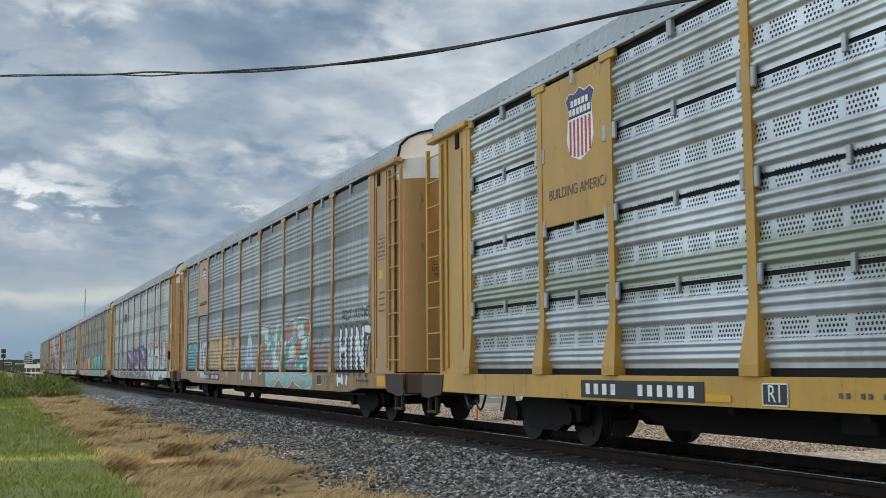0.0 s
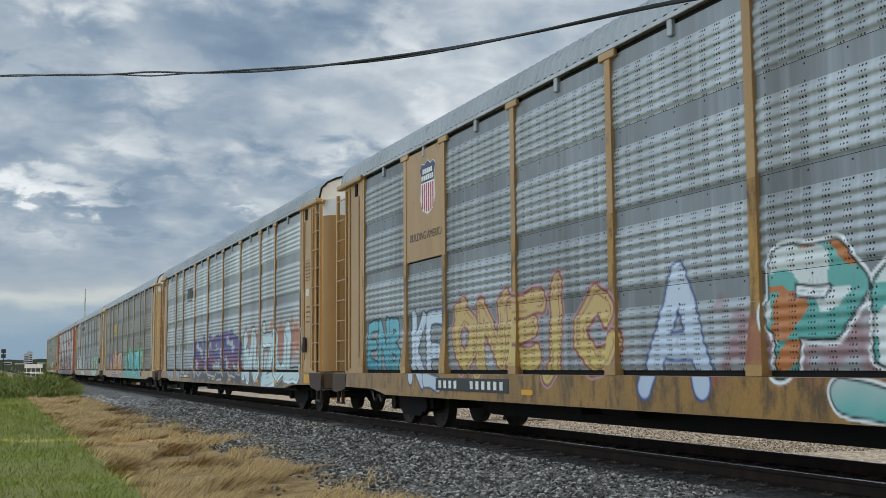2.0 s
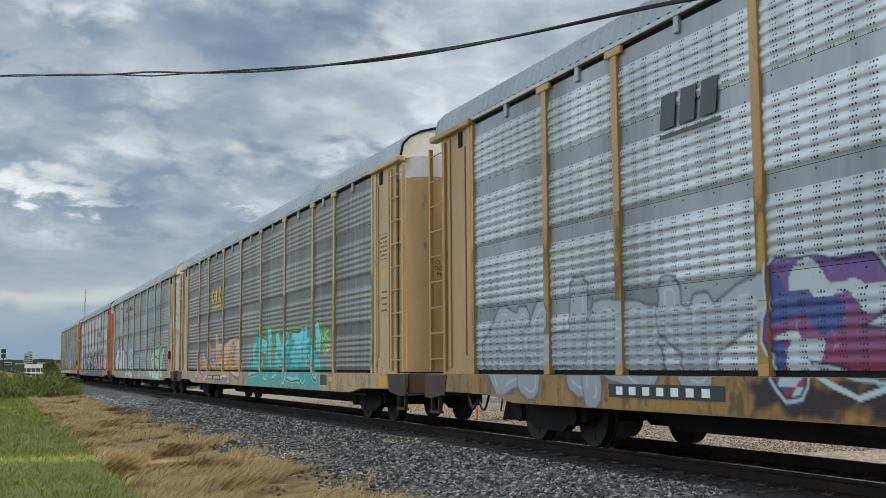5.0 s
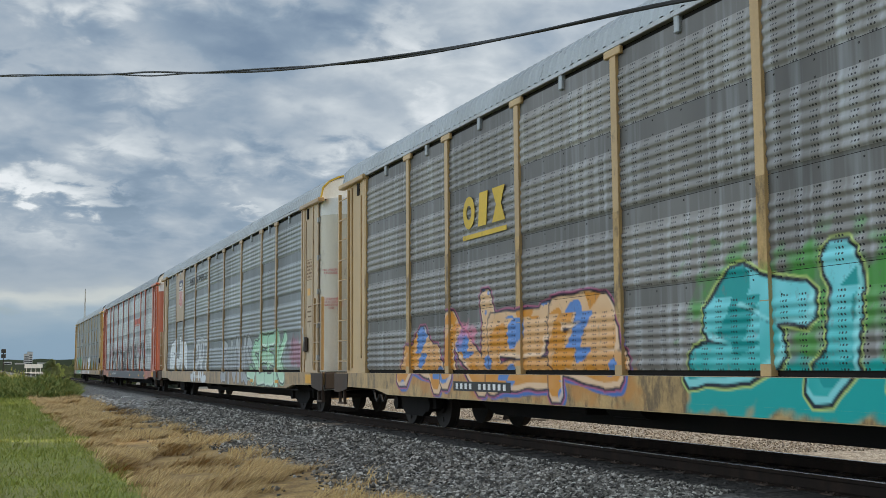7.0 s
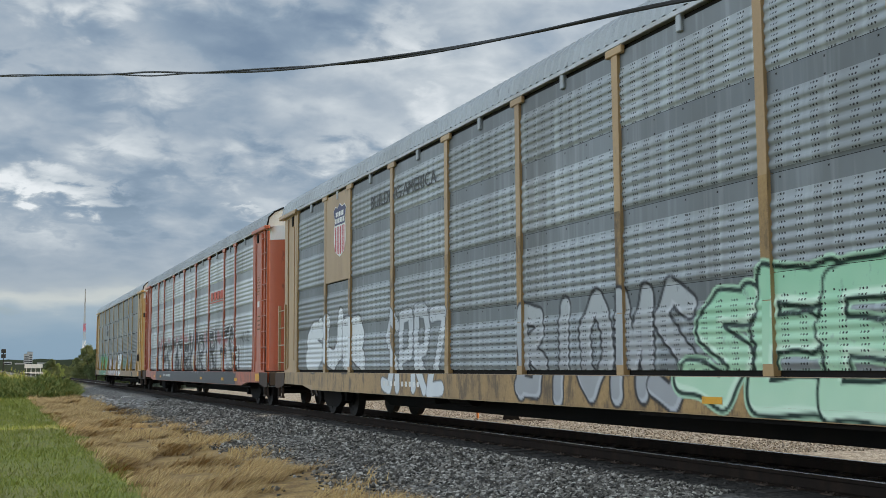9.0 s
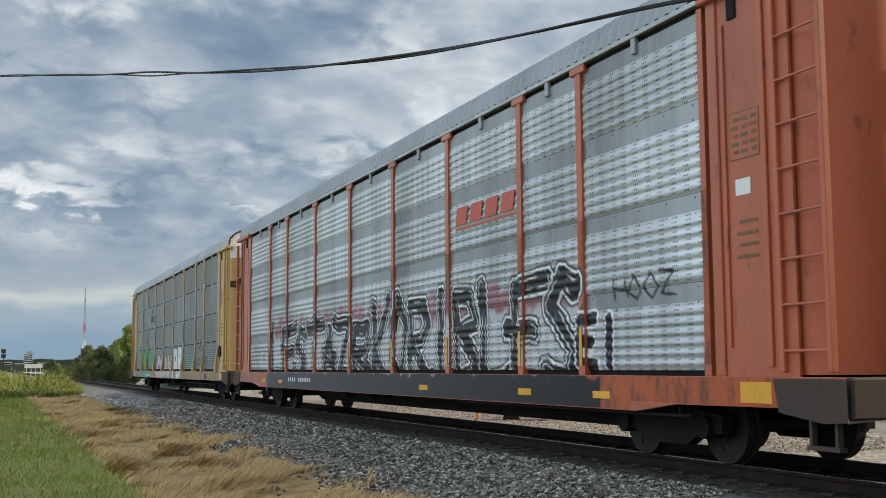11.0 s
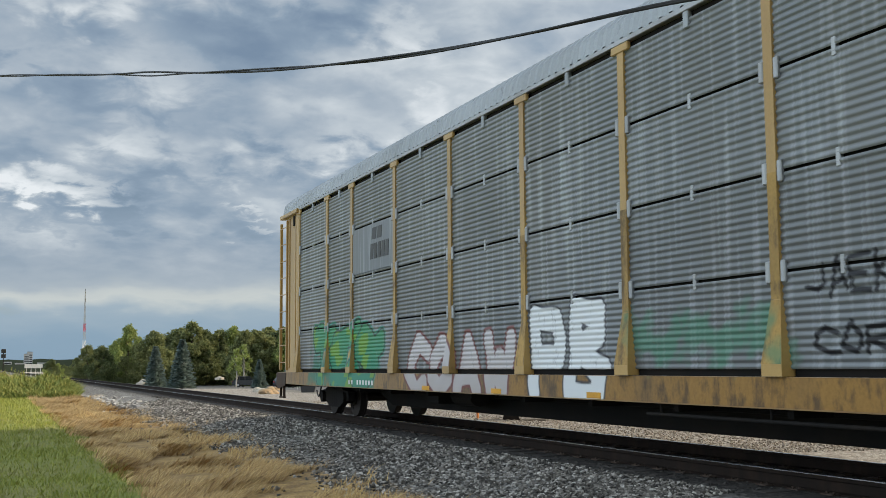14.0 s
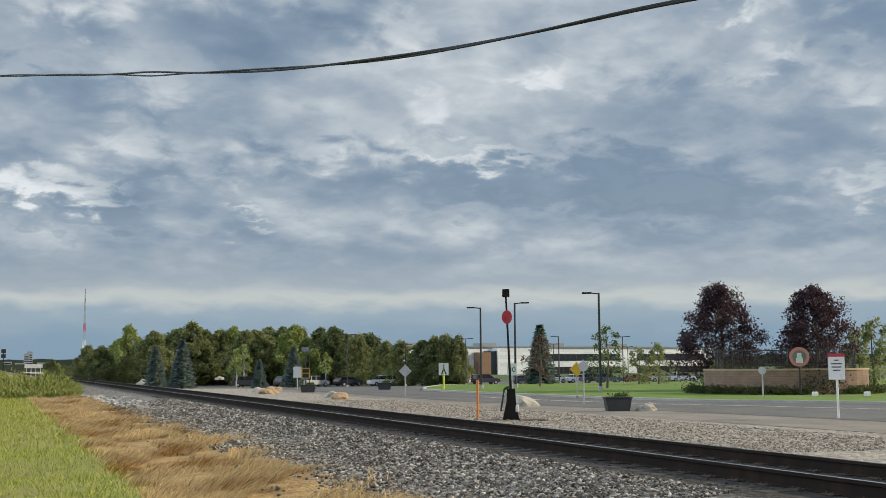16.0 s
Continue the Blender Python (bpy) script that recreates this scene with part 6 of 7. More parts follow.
def build_signs():
    s = signpost("notice_sign", 22.0, 25.9, 1.8, several(flat_face(rect(0.44, 0.72), 1.45, WHITE), flat_face(rect(0.445, 0.09), 1.77, RED_PAINT, "red_band", -0.012, 0.006),
                 *[flat_face(rect(w, 0.03), z, BLACK, "mark", -0.012, 0.004) for w, z in ((0.12, 1.63), (0.30, 1.53), (0.26, 1.44), (0.20, 1.35))]), "white notice sign with a red band on a post", WHITE)
    signpost("road_sign", 19.9, 56.0, 1.65, flat_face([(0, -0.33), (0.33, 0), (0, 0.33), (-0.33, 0)], 1.3, SIGN_GREY), "diamond road sign seen from its bare back")
    signpost("crossing_sign", 26.4, 67.1, 1.7, several(flat_face(rect(0.62, 0.75), 1.35, WHITE), flat_face(rect(0.10, 0.30), 1.36, BLACK, "figure", -0.012, 0.004), flat_face([(-0.16, -0.28), (-0.09, -0.28), (0.0, -0.02), (0.12, -0.28), (0.19, -0.28), (0.05, 0.06), (-0.05, 0.06)], 1.30, BLACK, "figure", -0.013, 0.004),
             flat_face(disc(0.055, 12), 1.58, BLACK, "figure", -0.012, 0.004)), "white pedestrian crossing sign on a yellow-green post", LIME, 0.06)
    signpost("round_sign", 21.2, 39.2, 1.75, flat_face(disc(0.20, 8), 1.50, SIGN_GREY), "round sign seen from its pale back", GALV)
    signpost("warning_sign", 25.6, 48.0, 1.7, flat_face([(0, -0.34), (0.34, 0), (0, 0.34), (-0.34, 0)], 1.35, YELLOW_SIGN), "yellow diamond warning sign on a post", GALV, 0.03, -10)
    def thirty(s):
        part("face", prism(bmesh.new(), [(a, b + 1.3) for a, b in rect(0.62, 0.75)], 1, -0.012, 0.0), WHITE, s)
        m = Matrix.Translation((0, -0.016, 1.28)) @ Euler((radians(90), 0, 0)).to_matrix().to_4x4()
        lettering("number", "30", 0.48, m, BLACK, s)
    signpost("speed_sign", 30.6, 66.0, 1.65, thirty, "white speed sign with black figures")
    signpost("small_sign", 19.6, 77.3, 1.5, flat_face(rect(0.55, 0.75), 1.2, WHITE), "small white sign on a grey post")
    signpost("plain_sign", 31.3, 41.6, 1.4, flat_face(disc(0.165), 1.25, SIGN_GREY), "small grey sign before the brick wall")
    s = signpost("solar_beacon", 23.6, 90.4, 3.1, several(flat_face([(-0.32, -0.16), (0.32, -0.16), (0.28, 0.2), (-0.36, 0.2)], 2.95, GREY_PLATE, "solar_panel"), flat_face(rect(0.7, 0.85), 1.05, YELLOW_SIGN, "beacon_frame"), flat_face(rect(0.5, 0.3), 1.24, BLACK, "beacon", -0.012, 0.05), flat_face(rect(0.5, 0.3), 0.86, BLACK, "beacon", -0.012, 0.05)), "pole with solar panel and yellow beacon frame", BLACK)
    # marker stake
    m = empty("marker_post")
    part("stake", rod(bmesh.new(), (0, 0, 0), (0, 0, 1.10), 0.035, 10), ORANGE, m, "orange plastic stake")
    part("tip", rod(bmesh.new(), (0, 0, 1.1), (0, 0, 1.63), 0.022, 8), RUST, m)
    m.matrix_basis = pose(13.0, 30.4, -0.38)
    tagged(m, "orange marker stake in the gravel beside the track", "marker post")
    # switch stand with red target
    t = empty("switch_stand")
    bm = prism(bmesh.new(), [(-0.26, 0.0), (0.26, 0.0), (0.22, 0.06), (0.14, 0.5), (0.12, 0.86), (-0.10, 0.86), (-0.12, 0.5), (-0.22, 0.06)], 1, -0.13, 0.13)
    part("housing", bm, STEEL_DARK, t)
    bm = bmesh.new()
    box(bm, -0.75, 1.05, -0.14, 0.14, -0.06, 0.02, 0.02)
    box(bm, 0.3, 0.95, -0.5, -0.2, -0.06, 0.05, 0.02)
    part("timber", bm, weathered("grey_timber", (0.14, 0.115, 0.09), (0.22, 0.19, 0.15), 0.9, 0, 0.6, 5), t)
    bm = bmesh.new()
    rod(bm, (-0.18, -0.12, 0.85), (-0.28, -0.14, 0.25), 0.025, 6)
    rod(bm, (-0.05, -0.1, 0.92), (-0.18, -0.12, 0.85), 0.035, 6)
    part("throw_lever", bm, BLACK, t)
    part("mast", rod(bmesh.new(), (0, 0, 0.85), (-0.10, 0, 3.42), 0.035, 8, 0.025), STEEL_DARK, t)
    part("target", prism(bmesh.new(), [(a * 0.75 - 0.08, b + 2.84) for a, b in disc(0.19)], 1, -0.05, -0.035), RED_PAINT, t, "red oval target")
    bm = box(bmesh.new(), -0.20, 0.0, -0.1, 0.1, 3.40, 3.62, 0.012)
    part("lamp_box", bm, STEEL_DARK, t)
    part("lock", box(bmesh.new(), 0.13, 0.22, -0.16, -0.04, 0.22, 0.42, 0.02), WHITE, t)
    t.matrix_basis = pose(13.4, 29.0, -0.37, 0, 0, -24)
    tagged(t, "dark switch stand with a red oval target beside the track", "switch stand")


build_signs()


def rock(x, y, r, mat, label, flat=0.62, seed=1):
    bm = bmesh.new()
    bmesh.ops.create_icosphere(bm, subdivisions=3, radius=r)
    for v in bm.verts:
        n = noise.noise(v.co / r * 1.1 + Vector((seed, 0, 0))) * 0.45 + noise.noise(v.co / r * 3 + Vector((0, seed, 0))) * 0.13
        v.co *= 1 + n
        v.co.z = max(-0.3 * r, v.co.z * flat)
    ob = part("boulder", bm, mat)
    ob.matrix_basis = pose(x, y, GZ + 0.18 * r, 0, 0, seed * 50)
    return tagged(ob, label, "boulder", "boulders along the path")


def build_path_things():
    sand = weathered("sandstone", (0.42, 0.29, 0.16), (0.28, 0.2, 0.12), 0.9, 0, 0.7, 3)
    pale = weathered("pale_stone", (0.46, 0.42, 0.35), (0.30, 0.27, 0.22), 0.9, 0, 0.7, 3)
    for k, (x, y, r, m) in enumerate(((15.0, 65.5, 0.55, sand), (14.7, 64.8, 0.40, sand), (15.3, 70, 0.42, pale), (15.3, 52.2, 0.45, sand), (15.6, 54.5, 0.40, pale), (18.7, 39.4, 0.50, pale), (20.6, 33.6, 0.32, pale), (13.6, 113, 0.6, pale), (17.8, 75.5, 0.3, sand), (28.0, 152, 0.5, pale))):
        rock(x, y, r, m, "sandstone boulder beside the path" if m is sand else "pale boulder beside the path", 0.62, k + 1)
    box_mat = weathered("dark_planter", (0.035, 0.035, 0.036), (0.07, 0.065, 0.06), 0.7)
    soil = leaf_material("planter_leaves", [(0.04, 0.08, 0.015), (0.08, 0.13, 0.03), (0.12, 0.16, 0.05)])
    for x, y, w in ((19.6, 33.9, 0.85), (18.0, 68.3, 0.9), (24.3, 72.5, 0.9)):
        p = empty("planter")
        bm = bmesh.new()
        prism(bm, [(-w * 0.42, 0), (w * 0.42, 0), (w * 0.52, 0.46), (-w * 0.52, 0.46)], 1, -0.3, 0.3)
        part("box", bm, box_mat, p)
        bm = box(bmesh.new(), -w * 0.54, w * 0.54, -0.34, 0.34, 0.43, 0.48, 0.01)
        part("rim", bm, box_mat, p)
        part_mesh("plant", crown_mesh("plant", [(0, 0, 0.5, 0.32, 0.12), (0.2, 0, 0.52, 0.2, 0.1)], 90, 0.05, soil, 5), soil, p)["kind"] = "stuff"
        p.matrix_basis = pose(x, y, GZ, 0, 0, -20)
        tagged(p, "dark tapered planter box with low plants", "planter", "planters along the path")


build_path_things()


def build_wall():
    """A curved brick garden wall with a railing, shrubs and a round emblem before it."""
    m, t, b = material("brick_wall", 0.85)
    br = node(t, "ShaderNodeTexBrick", [("Vector", node(t, "ShaderNodeMapping", [("Vector", node(t, "ShaderNodeTexCoord").outputs["UV"])], i_Scale=(1, 1, 1)).outputs[0])], i_Scale=1.0)
    for key, v in (("Color1", (0.20, 0.115, 0.070, 1)), ("Color2", (0.26, 0.16, 0.10, 1)), ("Mortar", (0.22, 0.19, 0.16, 1)), ("Mortar Size", 0.008), ("Brick Width", 0.22), ("Row Height", 0.075)):
        br.inputs[key].default_value = v
    c = blend(t, 1.0, br.outputs[0], ramp(t, noise_of(t, 1.0, 4), [(0.3, grey(0.8)), (0.7, grey(1.15))]), "MULTIPLY")
    t.links.new(c, b.inputs["Base Color"])
    wall = empty("garden_wall")
    n = 20
    centre, R = Vector((37.4, 47.9)), 4.0
    bm = bmesh.new()
    uv = bm.loops.layers.uv.new("UVMap")
    ring = []
    a0, a1 = math.radians(140), math.radians(325)
    for k in range(n + 1):
        a = a0 + (a1 - a0) * k / n
        ring.append([bm.verts.new((centre.x + r * math.cos(a), centre.y + r * math.sin(a), z)) for r, z in ((R, GZ - 0.05), (R, 0.80), (R - 0.35, 0.80), (R - 0.35, GZ - 0.05))])
    for k in range(n):
        for e in range(3):
            f = bm.faces.new((ring[k][e], ring[k + 1][e], ring[k + 1][e + 1], ring[k][e + 1]))
            for lp, (uu, vv) in zip(f.loops, ((k, e), (k + 1, e), (k + 1, e + 1), (k, e + 1))):
                lp[uv].uv = (uu * R * (a1 - a0) / n, vv * 1.2)
    for q in (0, n):
        bm.faces.new(ring[q])
    bmesh.ops.recalc_face_normals(bm, faces=bm.faces)
    part("wall", bm, m, wall)
    bm = bmesh.new()
    tops = []
    for k in range(n + 1):
        a = a0 + (a1 - a0) * k / n
        tops.append((math.cos(a), math.sin(a)))
    for (ca, sa), (cb, sb) in zip(tops, tops[1:]):
        prism(bm, [(centre.x + (R + 0.04) * ca, centre.y + (R + 0.04) * sa), (centre.x + (R + 0.04) * cb, centre.y + (R + 0.04) * sb), (centre.x + (R - 0.4) * cb, centre.y + (R - 0.4) * sb), (centre.x + (R - 0.4) * ca, centre.y + (R - 0.4) * sa)], 2, 0.80, 0.88)
    part("coping", bm, weathered("sand_coping", (0.40, 0.30, 0.20), (0.3, 0.22, 0.15), 0.85), wall)
    fence = empty("railing")
    for z in (1.05, 1.75):
        bm = bmesh.new()
        for (ca, sa), (cb, sb) in zip(tops, tops[1:]):
            rod(bm, (centre.x + (R - 0.6) * ca, centre.y + (R - 0.6) * sa, z), (centre.x + (R - 0.6) * cb, centre.y + (R - 0.6) * sb, z), 0.02, 5)
        part("rail", bm, BLACK, fence)
    for k in range(95):
        a = a0 + (a1 - a0) * k / 94
        x, y = centre.x + (R - 0.6) * math.cos(a), centre.y + (R - 0.6) * math.sin(a)
        part("baluster", rod(bmesh.new(), (x, y, GZ), (x, y, 1.85), 0.011 if k % 12 else 0.035, 5), BLACK, fence)
    tagged(wall, "curved brown brick garden wall on the lawn", "wall")
    tagged(fence, "black metal railing behind the brick wall", "railing")
    em = empty("round_emblem")
    bm = bmesh.new()
    prism(bm, disc(0.45, 36), 1, -0.05, 0.0)
    part("ring", bm, weathered("salmon_ring", (0.55, 0.20, 0.15), (0.42, 0.18, 0.14), 0.6), em)
    part("inner_disc", prism(bmesh.new(), disc(0.31, 36), 1, -0.06, -0.045), weathered("grey_green_disc", (0.16, 0.18, 0.15), (0.12, 0.12, 0.11), 0.6), em)
    bm = bmesh.new()
    for w, z in ((0.20, 0.05), (0.30, -0.16)):
        box(bm, -w / 2, w / 2, -0.07, -0.055, z - 0.12, z + 0.12, 0.02)
    part("relief", bm, weathered("pale_relief", (0.62, 0.62, 0.56), (0.4, 0.4, 0.36), 0.6), em)
    part("bracket", rod(bmesh.new(), (0, 0.05, -2.0), (0, 0.05, -0.3), 0.05, 8), BLACK, em)
    em.matrix_basis = pose(34.75, 43.4, 1.43, 0, 0, -38)
    tagged(em, "round salmon emblem with a plain grey disc", "emblem")
    dark = leaf_material("dark_shrub_leaves", [(0.012, 0.016, 0.008), (0.025, 0.030, 0.012), (0.04, 0.045, 0.02)])
    mid = leaf_material("shrub_leaves", [(0.03, 0.05, 0.012), (0.06, 0.08, 0.02), (0.09, 0.10, 0.03)])
    for k in range(17):
        a = a0 + (a1 - a0) * (k + 0.3) / 17
        big = k in (10, 11)
        r = R + 0.5
        s = part_mesh("shrub", crown_mesh("shrub", [(0, 0, 0.22, 0.5, 0.24), (0.35, 0.1, 0.2, 0.35, 0.2), (-0.3, 0, 0.2, 0.32, 0.22)] if not big else [(0, 0, 0.7, 0.75, 0.75), (0.5, 0, 0.5, 0.5, 0.5)], 130, 0.06, dark if big else mid, k), dark if big else mid)
        s.matrix_basis = pose(centre.x + r * math.cos(a), centre.y + r * math.sin(a), GZ + 0.08, 0, 0, k * 50)
        tagged(s, "dark rounded shrub before the brick wall" if big else "low green shrub at the foot of the wall", "shrub", "shrubs along the wall")
    for k in range(5):   # shrubs on top of the terrace
        a = a0 + (a1 - a0) * (k + 0.5) / 7
        s = part_mesh("shrub", crown_mesh("shrub", [(0, 0, 0.8, 0.8, 0.75), (0.6, 0, 0.7, 0.6, 0.6)], 150, 0.08, mid, 40 + k), mid)
        s.matrix_basis = pose(centre.x + (R - 1.3) * math.cos(a), centre.y + (R - 1.3) * math.sin(a), GZ + 0.1, 0, 0, k * 50)
        tagged(s, "green shrub behind the brick wall", "shrub", "shrubs behind the wall")
    for x, y in ((33.6, 41.0), (35.4, 39.8)):
        f = part("ground_light", box(bmesh.new(), -0.12, 0.12, -0.1, 0.1, 0.0, 0.22, 0.03), WHITE)
        f.matrix_basis = pose(x, y, -0.33)
        tagged(f, "small white ground light on the lawn", "ground light", "ground lights")


build_wall()

GLASS = bpy.data.materials.new("dark_glass")
GLASS.use_nodes = True
_b = GLASS.node_tree.nodes["Principled BSDF"]
_b.inputs["Base Color"].default_value = (0.02, 0.025, 0.03, 1)
_b.inputs["Roughness"].default_value = 0.06


def vehicle(x, y, turn, colour, label, suv=True, s=1.0):
    """A parked road car about 4.7 m long: body, glass, wheels, lamps; its nose towards -x."""
    car = empty("parked_car")
    m, t, b = material("car_paint", 0.28)
    b.inputs["Base Color"].default_value = (*colour, 1)
    b.inputs["Coat Weight"].default_value = 0.6
    roof = 1.66 if suv else 1.42
    bm = bmesh.new()
    prism(bm, [(-2.3, 0.35), (-2.35, 0.62), (-2.25, 0.86), (-1.15, 1.02), (2.2, 1.05), (2.33, 0.75), (2.3, 0.35), (1.85, 0.30), (-1.85, 0.30)], 1, -0.92, 0.92)
    bmesh.ops.bevel(bm, geom=[e for e in bm.edges], offset=0.05, segments=2, affect="EDGES")
    part("body", bm, m, car)
    bm = prism(bmesh.new(), [(-1.2, 1.0), (-0.45, roof - 0.07), (1.6, roof - 0.07), (2.15, 1.03)], 1, -0.80, 0.80)
    part("glass", bm, GLASS, car)
    bm = prism(bmesh.new(), [(-0.5, roof - 0.08), (-0.3, roof), (1.5, roof), (1.72, roof - 0.08)], 1, -0.76, 0.76)
    part("roof", bm, m, car)
    for px in (0.35, 1.25):
        part("pillar", box(bmesh.new(), px - 0.05, px + 0.05, -0.815, 0.815, 1.0, roof - 0.05), m, car)
    for wx in (-1.42, 1.42):
        for wy in (-0.84, 0.84):
            w = part("wheel", rod(bmesh.new(), (wx, wy - 0.11, 0.33), (wx, wy + 0.11, 0.33), 0.34, 20), RUBBER, car)
            part("rim", rod(bmesh.new(), (wx, wy - 0.125, 0.33), (wx, wy + 0.125, 0.33), 0.21, 14), GALV, w)
    for wy in (-0.7, 0.7):
        part("headlight", box(bmesh.new(), -2.36, -2.2, wy - 0.18, wy + 0.18, 0.68, 0.80, 0.02), WHITE, car)
        part("tail_light", box(bmesh.new(), 2.24, 2.36, wy - 0.15, wy + 0.15, 0.72, 0.90, 0.02), RED_PAINT, car)
    car.matrix_basis = pose(x, y, GZ + 0.02 + fall(x, y), 0, 0, turn) @ Matrix.Scale(1, 4)
    car.scale = (s, s, s)
    return tagged(car, label, "car", "parked cars")


def build_vehicles():
    vehicle(56.7, 170.0, 5, (0.75, 0.76, 0.77), "white parked estate car beside the road", True)
    vehicle(46.3, 172, 205, (0.42, 0.43, 0.44), "silver parked sport utility car", True)
    vehicle(42.6, 174, 212, (0.03, 0.035, 0.045), "dark parked sport utility car", True)
    vehicle(37.2, 178.0, 165, (0.05, 0.055, 0.06), "dark parked van beside the trees", True)
    vehicle(52.0, 173.0, 200, (0.03, 0.03, 0.03), "black parked saloon in the shade", False)
    cols = [((0.6, 0.6, 0.6), "pale parked car in the parking area"), ((0.04, 0.04, 0.05), "dark parked car in the parking area"), ((0.22, 0.03, 0.03), "dark red parked car in the parking area"), ((0.7, 0.7, 0.7), "white parked car in the parking area"), ((0.08, 0.1, 0.15), "blue parked car in the parking area")]
    for k, ratio in enumerate((0.405, 0.42, 0.436, 0.478, 0.492, 0.508, 0.536, 0.552, 0.568, 0.60, 0.63, 0.655)):
        c, lab = cols[(k * 3) % 5]
        y = 168 + (k * 7) % 9
        vehicle(ratio * y, y, 150 + (k * 37) % 40, c, lab, k % 3 > 0)


build_vehicles()


def build_building():
    """A long two-storey pale building far behind the parking area."""
    b = empty("long_building")
    clad, t, bs = material("pale_cladding", 0.5)
    co = node(t, "ShaderNodeTexCoord").outputs["Object"]
    br = node(t, "ShaderNodeTexBrick", [("Vector", node(t, "ShaderNodeMapping", [("Vector", co)], i_Rotation=(radians(90), 0, 0)).outputs[0])], i_Scale=1.0)
    for key, v in (("Color1", (0.82, 0.84, 0.86, 1)), ("Color2", (0.62, 0.66, 0.71, 1)), ("Mortar", (0.4, 0.42, 0.44, 1)), ("Mortar Size", 0.02), ("Brick Width", 6.0), ("Row Height", 1.4)):
        br.inputs[key].default_value = v
    t.links.new(br.outputs[0], bs.inputs["Base Color"])
    part("wall", box(bmesh.new(), 0, 150, 0, 40, 0, 13.0), clad, b)
    part("roof", box(bmesh.new(), -0.5, 150.5, -0.5, 40.5, 13.0, 13.5), GREY_PLATE, b)
    def window(x0, x1, z0, z1):
        w = part("window", box(bmesh.new(), x0, x1, -0.12, -0.02, z0, z1), BLACK, b)
        n = max(2, int((x1 - x0) / 2.5))
        for k in range(n):
            a = x0 + (x1 - x0) * k / n
            part("pane", box(bmesh.new(), a + 0.15, a + (x1 - x0) / n - 0.15, -0.16, -0.11, z0 + 0.15, z1 - 0.15), GLASS, w)
    for x0, x1 in ((66, 104), (112, 146)):
        window(x0, x1, 7.6, 10.4)
    for x0, x1 in ((2, 16), (20, 40), (70, 104), (112, 146)):
        window(x0, x1, 2.2, 5.2)
    tower = part("entrance_block", box(bmesh.new(), 47, 63, -4, 30, 0, 12.6), clad, b, "pale panelled entrance block")
    part("entrance_glazing", box(bmesh.new(), 44, 47, -3.5, 0, 0, 11.5), GLASS, b, "dark glazed stair bay")
    part("brick_bay", box(bmesh.new(), 40, 44, -4.5, 0, 0, 11.0), weathered("brown_brick", (0.28, 0.17, 0.11), (0.2, 0.13, 0.09), 0.9), b)
    for k in range(4):
        part("roof_unit", box(bmesh.new(), 20 + k * 30, 26 + k * 30, 10, 16, 13.5, 15.0, 0.1), GREY_PLATE, b)
    b.matrix_basis = pose(112, 350, -4.0, 0, 0, 10)
    b.scale = (1, 1, 0.87)
    tagged(b, "long pale two-storey building with dark window bands", "building")


build_building()


